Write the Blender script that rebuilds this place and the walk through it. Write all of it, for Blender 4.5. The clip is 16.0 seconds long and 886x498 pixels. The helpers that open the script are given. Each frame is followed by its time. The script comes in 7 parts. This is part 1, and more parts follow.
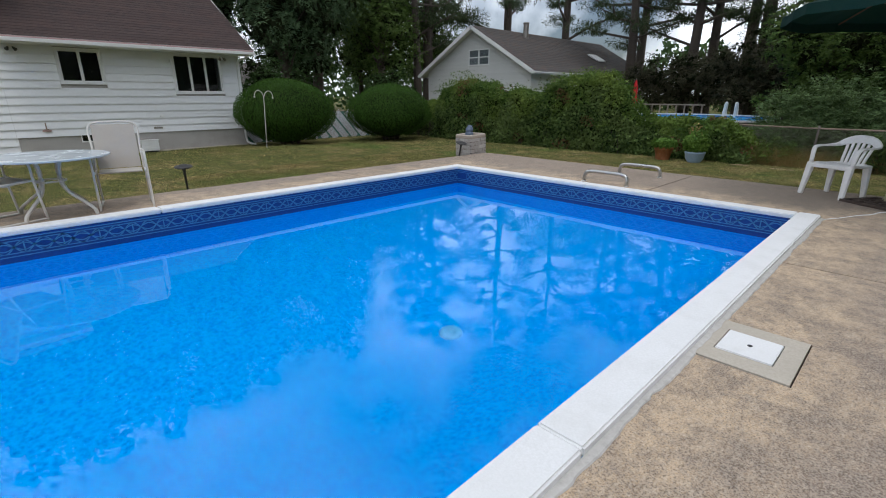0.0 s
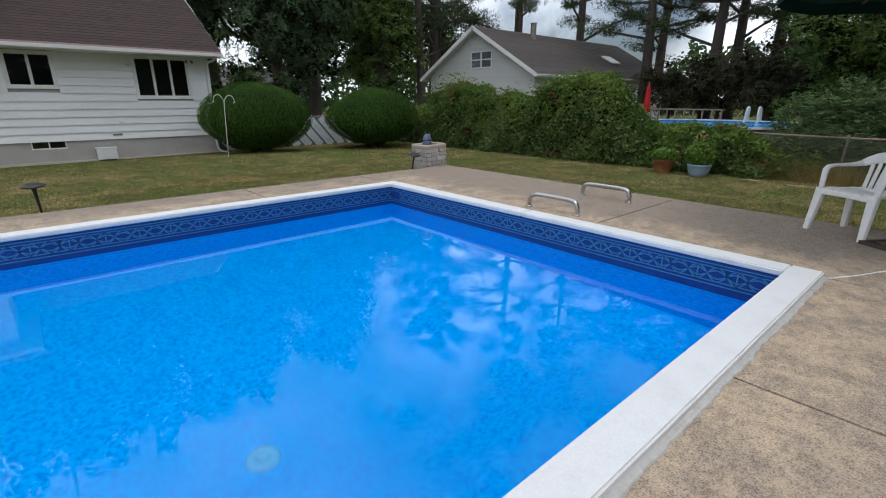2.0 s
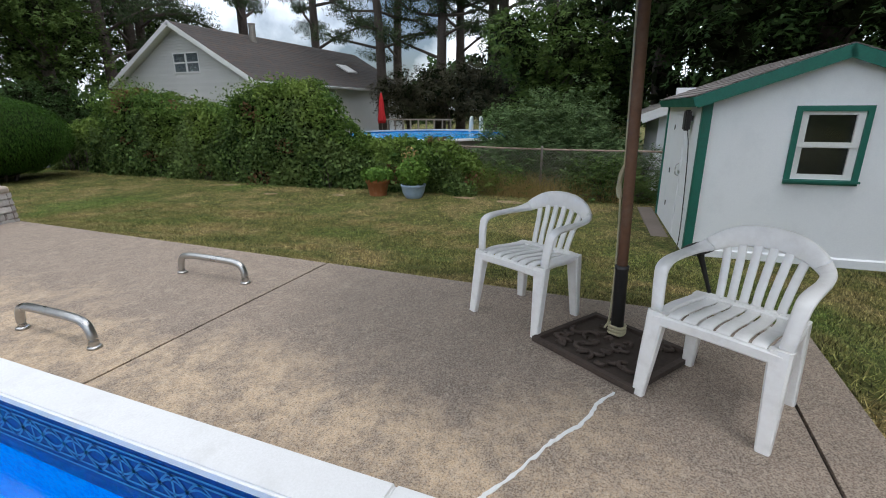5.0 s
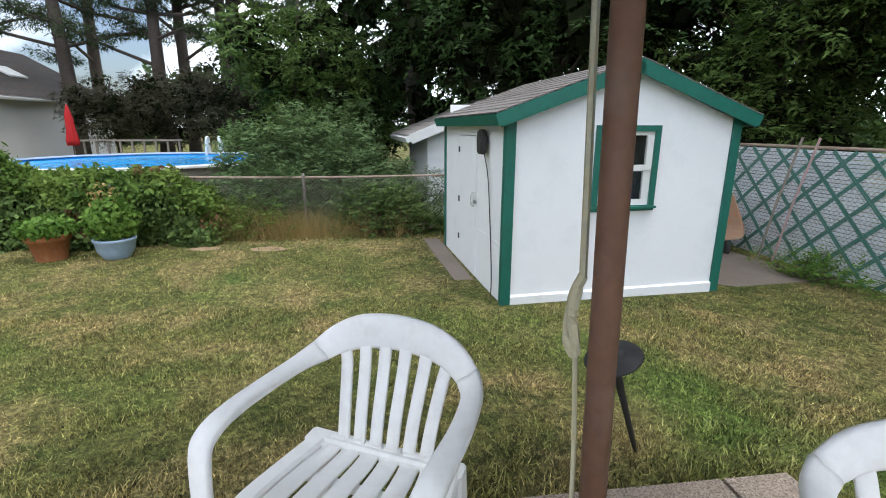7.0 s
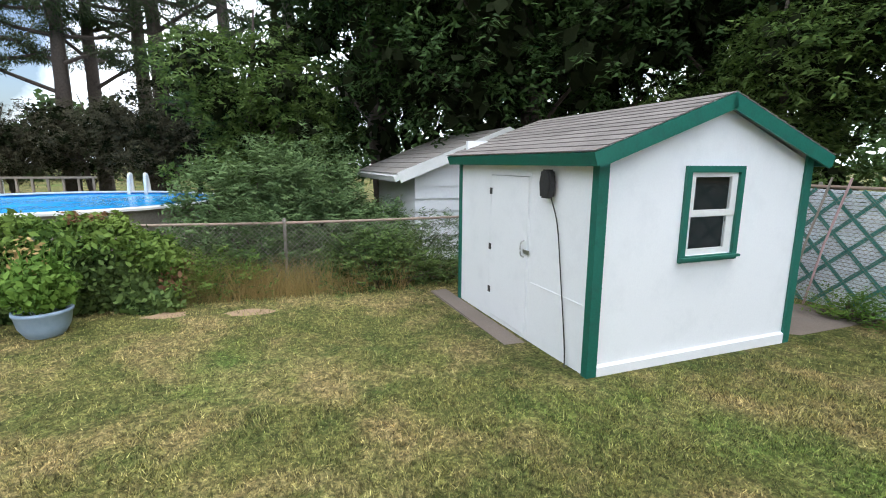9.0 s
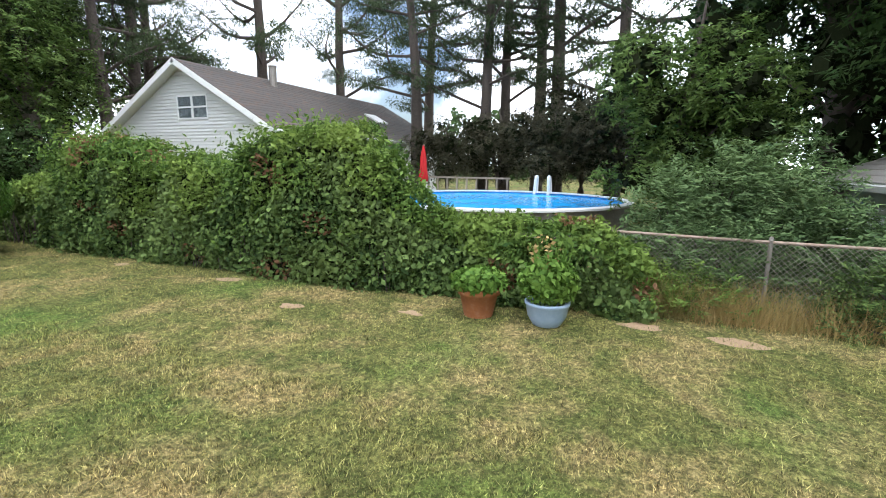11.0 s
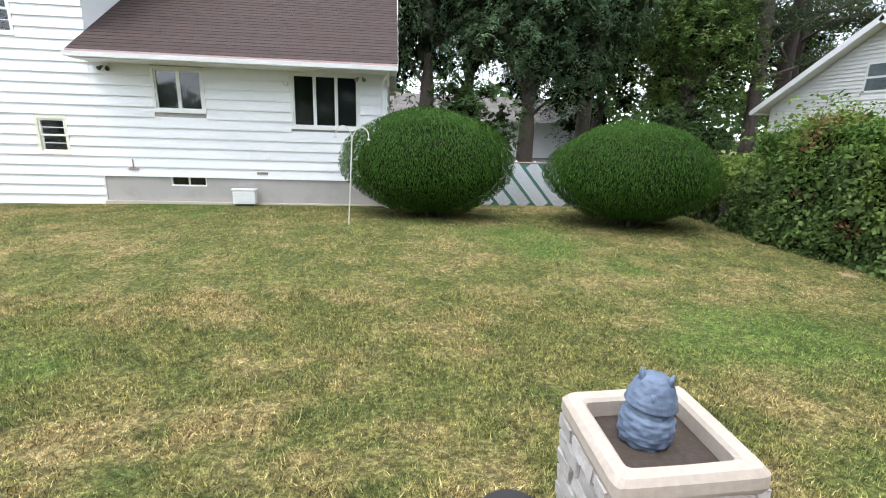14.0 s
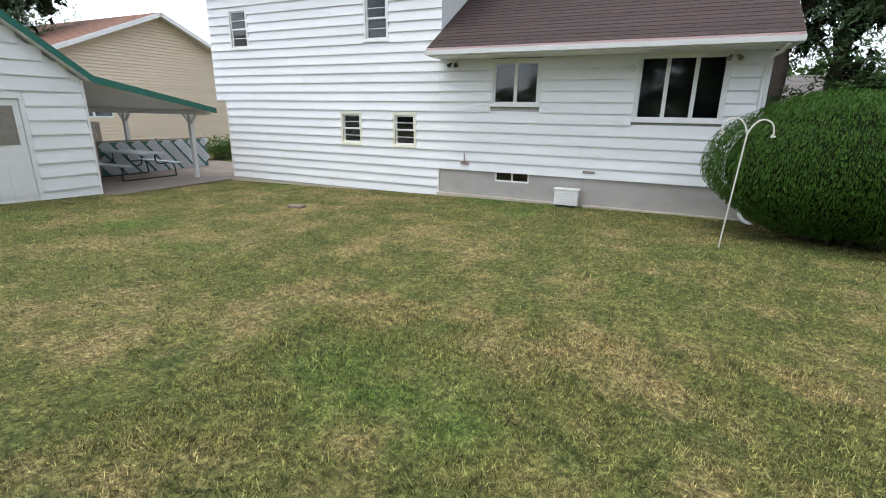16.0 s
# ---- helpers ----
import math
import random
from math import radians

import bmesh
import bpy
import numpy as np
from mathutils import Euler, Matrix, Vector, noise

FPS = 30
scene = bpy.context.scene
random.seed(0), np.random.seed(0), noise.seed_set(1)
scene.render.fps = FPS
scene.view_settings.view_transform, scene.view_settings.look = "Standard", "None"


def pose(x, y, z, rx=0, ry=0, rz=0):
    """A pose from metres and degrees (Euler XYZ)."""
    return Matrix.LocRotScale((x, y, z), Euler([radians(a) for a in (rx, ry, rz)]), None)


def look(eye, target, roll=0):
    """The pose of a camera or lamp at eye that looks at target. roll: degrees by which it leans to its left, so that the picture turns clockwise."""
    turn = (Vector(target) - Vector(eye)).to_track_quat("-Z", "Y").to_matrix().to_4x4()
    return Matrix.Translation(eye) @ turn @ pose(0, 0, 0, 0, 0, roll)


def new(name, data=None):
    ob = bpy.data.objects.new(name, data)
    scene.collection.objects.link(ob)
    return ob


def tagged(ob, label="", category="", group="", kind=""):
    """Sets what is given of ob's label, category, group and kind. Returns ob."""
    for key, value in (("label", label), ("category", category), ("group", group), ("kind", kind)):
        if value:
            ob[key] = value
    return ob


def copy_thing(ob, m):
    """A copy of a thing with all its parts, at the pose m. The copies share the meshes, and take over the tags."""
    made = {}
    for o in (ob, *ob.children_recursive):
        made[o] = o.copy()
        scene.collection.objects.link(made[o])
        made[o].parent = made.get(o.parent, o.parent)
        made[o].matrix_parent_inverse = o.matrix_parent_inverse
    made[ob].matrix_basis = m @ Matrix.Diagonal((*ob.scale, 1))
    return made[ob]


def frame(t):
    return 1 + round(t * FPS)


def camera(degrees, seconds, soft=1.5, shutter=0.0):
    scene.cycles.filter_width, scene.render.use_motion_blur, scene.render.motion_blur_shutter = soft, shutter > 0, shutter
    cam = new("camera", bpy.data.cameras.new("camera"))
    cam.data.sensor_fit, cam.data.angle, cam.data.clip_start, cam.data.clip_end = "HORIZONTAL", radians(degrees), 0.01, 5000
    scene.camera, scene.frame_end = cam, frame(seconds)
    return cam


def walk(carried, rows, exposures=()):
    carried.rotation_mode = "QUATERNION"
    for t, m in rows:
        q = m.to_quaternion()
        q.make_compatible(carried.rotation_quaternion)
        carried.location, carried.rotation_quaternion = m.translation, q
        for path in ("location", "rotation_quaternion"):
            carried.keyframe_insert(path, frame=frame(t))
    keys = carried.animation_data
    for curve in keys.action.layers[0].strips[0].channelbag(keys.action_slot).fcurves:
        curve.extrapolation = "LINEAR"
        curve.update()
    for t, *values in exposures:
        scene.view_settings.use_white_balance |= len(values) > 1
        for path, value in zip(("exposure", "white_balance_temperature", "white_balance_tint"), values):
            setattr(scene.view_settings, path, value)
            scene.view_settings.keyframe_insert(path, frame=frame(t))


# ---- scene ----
cam = camera(87.0, 16.0, soft=1.0)
PATH = [
    (0, (0.151, -0.014, 1.26), (1.484, 1.339, 0.634), 0.1),
    (0.5, (0.673, 0.003, 1.247), (1.996, 1.369, 0.628), 0.3),
    (1, (1.221, -0.001, 1.259), (2.506, 1.402, 0.642), 0.1),
    (1.5, (1.723, 0.036, 1.255), (2.984, 1.461, 0.64), 0.0),
    (2, (2.234, 0.051, 1.249), (3.494, 1.481, 0.64), -0.0),
    (2.5, (2.779, 0.065, 1.246), (4.032, 1.498, 0.634), -0.0),
    (3, (3.288, 0.11, 1.267), (4.549, 1.535, 0.652), -0.2),
    (3.5, (3.792, 0.102, 1.278), (5.146, 1.444, 0.672), 0.0),
    (4, (4.288, 0.151, 1.289), (5.823, 1.285, 0.693), 0.3),
    (4.5, (4.796, 0.151, 1.302), (6.476, 1.064, 0.715), -0.0),
    (6.8, (7.003, 0.509, 1.289), (8.933, 0.416, 0.775), 0.0),
    (7, (7.183, 0.596, 1.29), (9.104, 0.361, 0.787), 0.1),
    (7.5, (7.582, 0.79, 1.281), (9.453, 0.227, 0.856), 0.4),
    (8.2, (7.976, 1.101, 1.293), (9.77, 0.298, 0.925), 0.2),
    (10.3, (8.733, 2.753, 1.355), (10.669, 3.12, 1.012), 0.7),
    (10.5, (8.772, 2.918, 1.342), (10.68, 3.409, 0.999), 0.7),
    (11, (8.668, 3.4, 1.369), (10.48, 4.165, 1.007), 0.6),
    (11.5, (8.53, 3.862, 1.355), (10.197, 4.899, 0.97), 0.8),
    (12, (8.379, 4.324, 1.356), (9.846, 5.614, 0.926), 0.7),
    (12.5, (8.256, 4.725, 1.446), (9.491, 6.23, 0.987), 2.6),
    (13, (7.977, 5.172, 1.468), (8.936, 6.861, 0.991), 2.6),
    (13.5, (7.725, 5.634, 1.427), (8.294, 7.488, 0.94), 2.2),
    (14, (7.365, 6.007, 1.396), (7.578, 7.932, 0.897), 2.0),
    (14.5, (7.039, 6.417, 1.416), (6.938, 8.344, 0.891), 1.5),
    (15, (6.7, 6.724, 1.372), (6.291, 8.608, 0.838), 1.4),
    (15.3, (6.353, 6.817, 1.375), (5.814, 8.664, 0.831), 1.4),
    (15.5, (6.161, 6.898, 1.379), (5.548, 8.72, 0.829), 1.1),
    (16, (5.738, 7.149, 1.382), (4.935, 8.893, 0.823), 1.0),
]
EXPOSURES = [(t, stops, 6200.0, 10.0) for t, stops in ((0.0, -0.35), (3.5, -0.3), (4.7, -0.1), (6.8, 0.68), (8.2, 0.92), (10.3, 1.05), (12.5, 1.25), (13.0, 1.25), (14.0, 1.10), (15.0, 0.78), (16.0, 0.52))]
walk(cam, [(t, look(eye, target, roll)) for t, eye, target, roll in PATH], EXPOSURES)

# ---- world and sun: bright overcast afternoon with thin cloud ----
world = bpy.data.worlds.new("sky")
scene.world = world
world.use_nodes = True
wn, wl = world.node_tree.nodes, world.node_tree.links
wn.clear()
w_out = wn.new("ShaderNodeOutputWorld")
w_bg = wn.new("ShaderNodeBackground")
w_sky = wn.new("ShaderNodeTexSky")
w_sky.sky_type = "NISHITA"
w_sky.sun_disc = False
w_sky.sun_elevation = radians(70)
w_sky.sun_rotation = radians(200)
w_sky.dust_density = 3.0
w_co = wn.new("ShaderNodeTexCoord")
w_noise = wn.new("ShaderNodeTexNoise")
w_noise.inputs["Scale"].default_value = 3.2
w_noise.inputs["Detail"].default_value = 7.0
w_ramp = wn.new("ShaderNodeMapRange")
w_ramp.inputs["From Min"].default_value = 0.36
w_ramp.inputs["From Max"].default_value = 0.57
w_mix = wn.new("ShaderNodeMix")
w_mix.data_type = "RGBA"
w_mix.inputs[7].default_value = (17.6, 18.3, 19.2, 1.0)
wl.new(w_co.outputs["Generated"], w_noise.inputs["Vector"])
wl.new(w_noise.outputs["Fac"], w_ramp.inputs["Value"])
wl.new(w_ramp.outputs[0], w_mix.inputs[0])
wl.new(w_sky.outputs[0], w_mix.inputs[6])
wl.new(w_mix.outputs[2], w_bg.inputs["Color"])
w_bg.inputs["Strength"].default_value = 0.11
wl.new(w_bg.outputs[0], w_out.inputs[0])

sun_data = bpy.data.lights.new("sun", "SUN")
sun_data.energy = 0.8
sun_data.angle = radians(14)
sun_data.color = (1.0, 0.975, 0.94)
sun = new("sun", sun_data)
sun.matrix_world = look((-4, -7, 22), (0, 0, 0))


# ---- materials ----
def nodes_of(name):
    m = bpy.data.materials.new(name)
    m.use_nodes = True
    return m, m.node_tree.nodes, m.node_tree.links, m.node_tree.nodes["Principled BSDF"]


def noise_node(n, l, co, scale, detail=4.0, rough=0.55):
    t = n.new("ShaderNodeTexNoise")
    t.inputs["Scale"].default_value = scale
    t.inputs["Detail"].default_value = detail
    t.inputs["Roughness"].default_value = rough
    l.new(co, t.inputs["Vector"])
    return t.outputs["Fac"]


def ranged(n, l, value, a, b, c=0.0, d=1.0):
    r = n.new("ShaderNodeMapRange")
    for key, v in (("From Min", a), ("From Max", b), ("To Min", c), ("To Max", d)):
        r.inputs[key].default_value = v
    l.new(value, r.inputs["Value"])
    return r.outputs[0]


def mixed(n, l, fac, a, b, mode="MIX"):
    m = n.new("ShaderNodeMix")
    m.data_type = "RGBA"
    m.blend_type = mode
    if isinstance(fac, float):
        m.inputs[0].default_value = fac
    else:
        l.new(fac, m.inputs[0])
    for slot, v in ((6, a), (7, b)):
        if isinstance(v, tuple):
            m.inputs[slot].default_value = (*v, 1.0)
        else:
            l.new(v, m.inputs[slot])
    return m.outputs[2]


def bumped(n, l, shader, height, strength, distance):
    b = n.new("ShaderNodeBump")
    b.inputs["Strength"].default_value = strength
    b.inputs["Distance"].default_value = distance
    l.new(height, b.inputs["Height"])
    l.new(b.outputs[0], shader.inputs["Normal"])


def world_co(n):
    return n.new("ShaderNodeNewGeometry").outputs["Position"]


def surface(name, a, b, rough=0.7, fine=40.0, coarse=1.5, bump=0.2, metal=0.0, spec=0.5, vary=0.0, stain=None, stain_amount=0.4, depth=0.004):
    """Two-colour surface: fine grain, coarse wear, a bump, and an optional stain."""
    m, n, l, s = nodes_of(name)
    co = world_co(n)
    f, c = noise_node(n, l, co, fine), noise_node(n, l, co, coarse)
    col = mixed(n, l, ranged(n, l, f, 0.3, 0.7), a, b)
    col = mixed(n, l, ranged(n, l, c, 0.35, 0.7, 0.0, 0.6), col, b)
    if stain:
        col = mixed(n, l, ranged(n, l, noise_node(n, l, co, coarse * 2.7, 6.0, 0.65), 0.5, 0.72, 0.0, stain_amount), col, stain)
    if vary:
        info = n.new("ShaderNodeObjectInfo")
        h = n.new("ShaderNodeHueSaturation")
        l.new(ranged(n, l, info.outputs["Random"], 0, 1, 1 - vary, 1 + vary), h.inputs["Value"])
        l.new(col, h.inputs["Color"])
        col = h.outputs[0]
    l.new(col, s.inputs["Base Color"])
    l.new(ranged(n, l, c, 0.2, 0.8, max(rough - 0.1, 0.03), min(rough + 0.1, 1.0)), s.inputs["Roughness"])
    s.inputs["Metallic"].default_value = metal
    s.inputs["Specular IOR Level"].default_value = spec
    if bump:
        bumped(n, l, s, f, bump, depth)
    return m


def grass_colour(n, l):
    """Lawn colour by place: dark green, yellow-green and dry straw patches."""
    co = world_co(n)
    mid, small = noise_node(n, l, co, 2.6, 7.0, 0.74), noise_node(n, l, co, 11.0, 3.0)
    shifted = n.new("ShaderNodeVectorMath")
    shifted.inputs[1].default_value = (31.0, 17.0, 5.0)
    l.new(co, shifted.inputs[0])
    other = shifted.outputs[0]
    col = mixed(n, l, ranged(n, l, mid, 0.36, 0.62), (0.096, 0.118, 0.030), (0.225, 0.212, 0.066))
    dry = mixed(n, l, ranged(n, l, small, 0.3, 0.7), (0.33, 0.235, 0.10), (0.46, 0.345, 0.165))
    col = mixed(n, l, ranged(n, l, noise_node(n, l, co, 1.15, 7.0, 0.68), 0.47, 0.62, 0.0, 0.85), col, dry)
    col = mixed(n, l, ranged(n, l, noise_node(n, l, other, 1.5, 6.0, 0.66), 0.56, 0.66, 0.0, 0.70), col, (0.066, 0.106, 0.026))
    col = mixed(n, l, ranged(n, l, noise_node(n, l, co, 0.33, 2.0), 0.57, 0.68, 0.0, 0.65), col, (0.085, 0.185, 0.026))
    tuft = n.new("ShaderNodeHueSaturation")
    grain = n.new("ShaderNodeMath")
    grain.operation = "MULTIPLY"
    l.new(ranged(n, l, noise_node(n, l, co, 15.0, 6.0, 0.85), 0.41, 0.59, 0.42, 1.36), grain.inputs[0])
    l.new(ranged(n, l, noise_node(n, l, other, 34.0, 4.0, 0.8), 0.43, 0.57, 0.52, 1.46), grain.inputs[1])
    l.new(grain.outputs[0], tuft.inputs["Value"])
    l.new(col, tuft.inputs["Color"])
    return tuft.outputs[0], small


def lawn_material():
    m, n, l, s = nodes_of("lawn_soil_and_grass")
    col, small = grass_colour(n, l)
    fine = noise_node(n, l, world_co(n), 95.0, 4.0, 0.75)
    col = mixed(n, l, ranged(n, l, fine, 0.56, 0.70, 0.0, 0.6), col, (0.34, 0.29, 0.13))
    col = mixed(n, l, ranged(n, l, noise_node(n, l, world_co(n), 60.0, 4.0, 0.75), 0.42, 0.62, 0.1, 0.85), col, (0.030, 0.040, 0.013))
    l.new(col, s.inputs["Base Color"])
    s.inputs["Roughness"].default_value = 0.95
    s.inputs["Specular IOR Level"].default_value = 0.1
    bumped(n, l, s, fine, 0.6, 0.02)
    return m


def blade_material():
    m, n, l, s = nodes_of("grass_blades")
    col, small = grass_colour(n, l)
    rnd = n.new("ShaderNodeNewGeometry").outputs["Random Per Island"]
    col = mixed(n, l, ranged(n, l, rnd, 0, 1, 0.0, 0.40), col, (0.32, 0.275, 0.11))
    h = n.new("ShaderNodeHueSaturation")
    l.new(ranged(n, l, rnd, 0, 1, 0.28, 1.95), h.inputs["Value"])
    l.new(col, h.inputs["Color"])
    l.new(h.outputs[0], s.inputs["Base Color"])
    s.inputs["Roughness"].default_value = 0.7
    s.inputs["Specular IOR Level"].default_value = 0.25
    return m


def leaf_material(name, dark, light, tip=None):
    m, n, l, s = nodes_of(name)
    rnd = n.new("ShaderNodeNewGeometry").outputs["Random Per Island"]
    co = world_co(n)
    col = mixed(n, l, rnd, dark, light)
    col = mixed(n, l, ranged(n, l, noise_node(n, l, co, 0.9, 3.0), 0.45, 0.7, 0.0, 0.55), col, tip or light)
    l.new(col, s.inputs["Base Color"])
    s.inputs["Roughness"].default_value = 0.6
    s.inputs["Specular IOR Level"].default_value = 0.12
    t = n.new("ShaderNodeBsdfTranslucent")
    l.new(col, t.inputs["Color"])
    mix = n.new("ShaderNodeMixShader")
    mix.inputs[0].default_value = 0.28
    l.new(s.outputs[0], mix.inputs[1])
    l.new(t.outputs[0], mix.inputs[2])
    l.new(mix.outputs[0], n["Material Output"].inputs[0])
    return m


def deck_material():
    m, n, l, s = nodes_of("aggregate_concrete")
    co = world_co(n)
    v = n.new("ShaderNodeTexVoronoi")
    v.inputs["Scale"].default_value = 130.0
    l.new(co, v.inputs["Vector"])
    big, mid = noise_node(n, l, co, 0.9, 7.0, 0.70), noise_node(n, l, co, 3.6, 8.0, 0.78)
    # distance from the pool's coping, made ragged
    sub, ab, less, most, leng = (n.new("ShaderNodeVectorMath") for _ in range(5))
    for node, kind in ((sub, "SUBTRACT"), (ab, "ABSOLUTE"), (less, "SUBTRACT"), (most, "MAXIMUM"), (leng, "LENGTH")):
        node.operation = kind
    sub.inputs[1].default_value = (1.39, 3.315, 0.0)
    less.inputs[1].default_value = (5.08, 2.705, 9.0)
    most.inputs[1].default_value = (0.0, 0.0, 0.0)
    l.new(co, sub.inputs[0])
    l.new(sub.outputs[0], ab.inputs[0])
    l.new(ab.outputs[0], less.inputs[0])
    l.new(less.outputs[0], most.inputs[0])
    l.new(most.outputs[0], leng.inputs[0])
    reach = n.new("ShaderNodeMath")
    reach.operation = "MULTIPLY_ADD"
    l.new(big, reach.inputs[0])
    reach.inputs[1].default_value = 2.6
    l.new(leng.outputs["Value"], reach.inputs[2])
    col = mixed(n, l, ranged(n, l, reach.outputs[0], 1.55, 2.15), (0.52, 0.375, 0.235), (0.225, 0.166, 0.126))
    col = mixed(n, l, ranged(n, l, mid, 0.46, 0.60, 0.0, 0.75), col, (0.130, 0.096, 0.075))
    col = mixed(n, l, ranged(n, l, noise_node(n, l, co, 13.0, 7.0, 0.80), 0.47, 0.62, 0.0, 0.65), col, (0.105, 0.082, 0.068))
    col = mixed(n, l, ranged(n, l, noise_node(n, l, co, 5.5, 8.0, 0.85), 0.56, 0.66, 0.0, 0.7), col, (0.52, 0.42, 0.31))
    col = mixed(n, l, ranged(n, l, noise_node(n, l, co, 42.0, 5.0, 0.8), 0.52, 0.66, 0.0, 0.6), col, (0.60, 0.49, 0.375))
    col = mixed(n, l, ranged(n, l, v.outputs["Distance"], 0.25, 0.6, 0.0, 0.35), col, (0.62, 0.53, 0.43))
    col = mixed(n, l, ranged(n, l, noise_node(n, l, co, 110.0, 4.0, 0.7), 0.50, 0.64, 0.0, 0.65), col, (0.055, 0.045, 0.038))
    l.new(col, s.inputs["Base Color"])
    s.inputs["Roughness"].default_value = 0.88
    s.inputs["Specular IOR Level"].default_value = 0.3
    bumped(n, l, s, v.outputs["Distance"], 0.35, 0.004)
    return m


def liner_material():
    m, n, l, s = nodes_of("blue_vinyl_liner")
    co = world_co(n)
    v = n.new("ShaderNodeTexVoronoi")
    v.inputs["Scale"].default_value = 22.0
    l.new(co, v.inputs["Vector"])
    col = mixed(n, l, ranged(n, l, v.outputs["Distance"], 0.15, 0.55), (0.0, 0.32, 0.86), (0.001, 0.44, 0.94))
    col = mixed(n, l, ranged(n, l, noise_node(n, l, co, 30.0, 5.0, 0.8), 0.5, 0.62, 0.0, 0.75), col, (0.0, 0.22, 0.74))
    l.new(col, s.inputs["Base Color"])
    s.inputs["Roughness"].default_value = 0.7
    s.inputs["Specular IOR Level"].default_value = 0.05
    return m


def water_material():
    m, n, l, s = nodes_of("pool_water")
    co = world_co(n)
    s.inputs["Base Color"].default_value = (0.93, 0.985, 1.0, 1.0)
    s.inputs["Transmission Weight"].default_value = 1.0
    s.inputs["Roughness"].default_value = 0.0
    s.inputs["IOR"].default_value = 1.37
    # slow swell with a faint fine chop
    add = n.new("ShaderNodeMath")
    add.operation = "MULTIPLY_ADD"
    l.new(noise_node(n, l, co, 13.0, 2.0, 0.5), add.inputs[0])
    add.inputs[1].default_value = 0.05
    l.new(noise_node(n, l, co, 1.5, 1.0, 0.4), add.inputs[2])
    bumped(n, l, s, add.outputs[0], 0.06, 0.022)
    return m


def glass_material(name, tint=(0.9, 0.95, 0.95)):
    m, n, l, s = nodes_of(name)
    s.inputs["Base Color"].default_value = (*tint, 1.0)
    s.inputs["Transmission Weight"].default_value = 1.0
    s.inputs["Roughness"].default_value = 0.02
    s.inputs["IOR"].default_value = 1.45
    return m


M_LAWN, M_BLADE, M_DECK, M_LINER, M_WATER = lawn_material(), blade_material(), deck_material(), liner_material(), water_material()
M_GLASS = glass_material("window_glass")
M_COPING = surface("white_coping_paint", (0.78, 0.78, 0.78), (0.70, 0.70, 0.69), 0.75, 120, 2.0, 0.25, stain=(0.5, 0.49, 0.46), stain_amount=0.25)
M_SEALANT = surface("weathered_white_sealant", (0.56, 0.54, 0.51), (0.46, 0.44, 0.41), 0.85, 50, 8, 0.5, stain=(0.24, 0.21, 0.18), stain_amount=0.4)
M_TILE_DARK = surface("navy_border_print", (0.003, 0.028, 0.16), (0.006, 0.050, 0.25), 0.45, 60, 6, 0.05)
M_TILE_LIGHT = surface("pale_blue_border_print", (0.075, 0.24, 0.46), (0.05, 0.19, 0.38), 0.45, 60, 6, 0.05)
M_SIDING = surface("white_painted_siding", (0.80, 0.80, 0.80), (0.74, 0.75, 0.75), 0.6, 90, 1.2, 0.08, vary=0.03, stain=(0.62, 0.62, 0.60), stain_amount=0.2)
M_FOUND = surface("grey_painted_block_foundation", (0.42, 0.40, 0.37), (0.36, 0.34, 0.315), 0.9, 60, 1.0, 0.4, stain=(0.25, 0.235, 0.215))
M_ROOF = surface("brown_asphalt_shingle", (0.020, 0.013, 0.012), (0.060, 0.036, 0.031), 0.95, 26, 1.5, 0.6, vary=0.14, stain=(0.018, 0.013, 0.012), stain_amount=0.6)
M_ROOF_GREY = surface("grey_asphalt_shingle", (0.14, 0.125, 0.115), (0.20, 0.18, 0.165), 0.95, 90, 1.2, 0.5, vary=0.12, stain=(0.07, 0.062, 0.055), stain_amount=0.6)
M_ROOF_PALE = surface("bleached_grey_roll_roofing", (0.34, 0.31, 0.28), (0.27, 0.245, 0.22), 0.95, 60, 1.2, 0.4, stain=(0.16, 0.13, 0.10), stain_amount=0.5)
M_ROOF_NB = surface("weathered_dark_grey_shingle", (0.050, 0.045, 0.042), (0.088, 0.078, 0.072), 0.95, 90, 1.2, 0.5, vary=0.12, stain=(0.17, 0.085, 0.045), stain_amount=0.5)
M_CEMENT = surface("pale_cement", (0.50, 0.45, 0.375), (0.42, 0.375, 0.31), 0.9, 80, 3, 0.3)
M_BROWNLEAF = leaf_material("brownish_needles", (0.036, 0.035, 0.022), (0.10, 0.092, 0.055), (0.066, 0.07, 0.038))
M_BLIND = surface("grey_curtain_cloth", (0.20, 0.215, 0.235), (0.30, 0.315, 0.33), 0.9, 8, 2, 0.1)
M_ROOF_RED = surface("red_brown_shingle", (0.26, 0.13, 0.085), (0.21, 0.105, 0.07), 0.95, 60, 1.0, 0.3)
M_TRIM = surface("white_trim_paint", (0.80, 0.80, 0.79), (0.72, 0.72, 0.70), 0.5, 50, 3, 0.05, stain=(0.55, 0.54, 0.5), stain_amount=0.2)
M_CREAM = surface("cream_window_trim", (0.72, 0.71, 0.58), (0.66, 0.65, 0.52), 0.55, 50, 3, 0.05)
M_PINK = surface("faded_pink_drip_edge", (0.48, 0.33, 0.32), (0.40, 0.27, 0.26), 0.6, 40, 2, 0.1)
# Dark paint for interiors: the lack of light indoors is in the colour.
M_INDOOR_SHADE = surface("indoor_shade_paint", (0.045, 0.05, 0.055), (0.06, 0.065, 0.07), 0.9, 5, 1, 0.0)
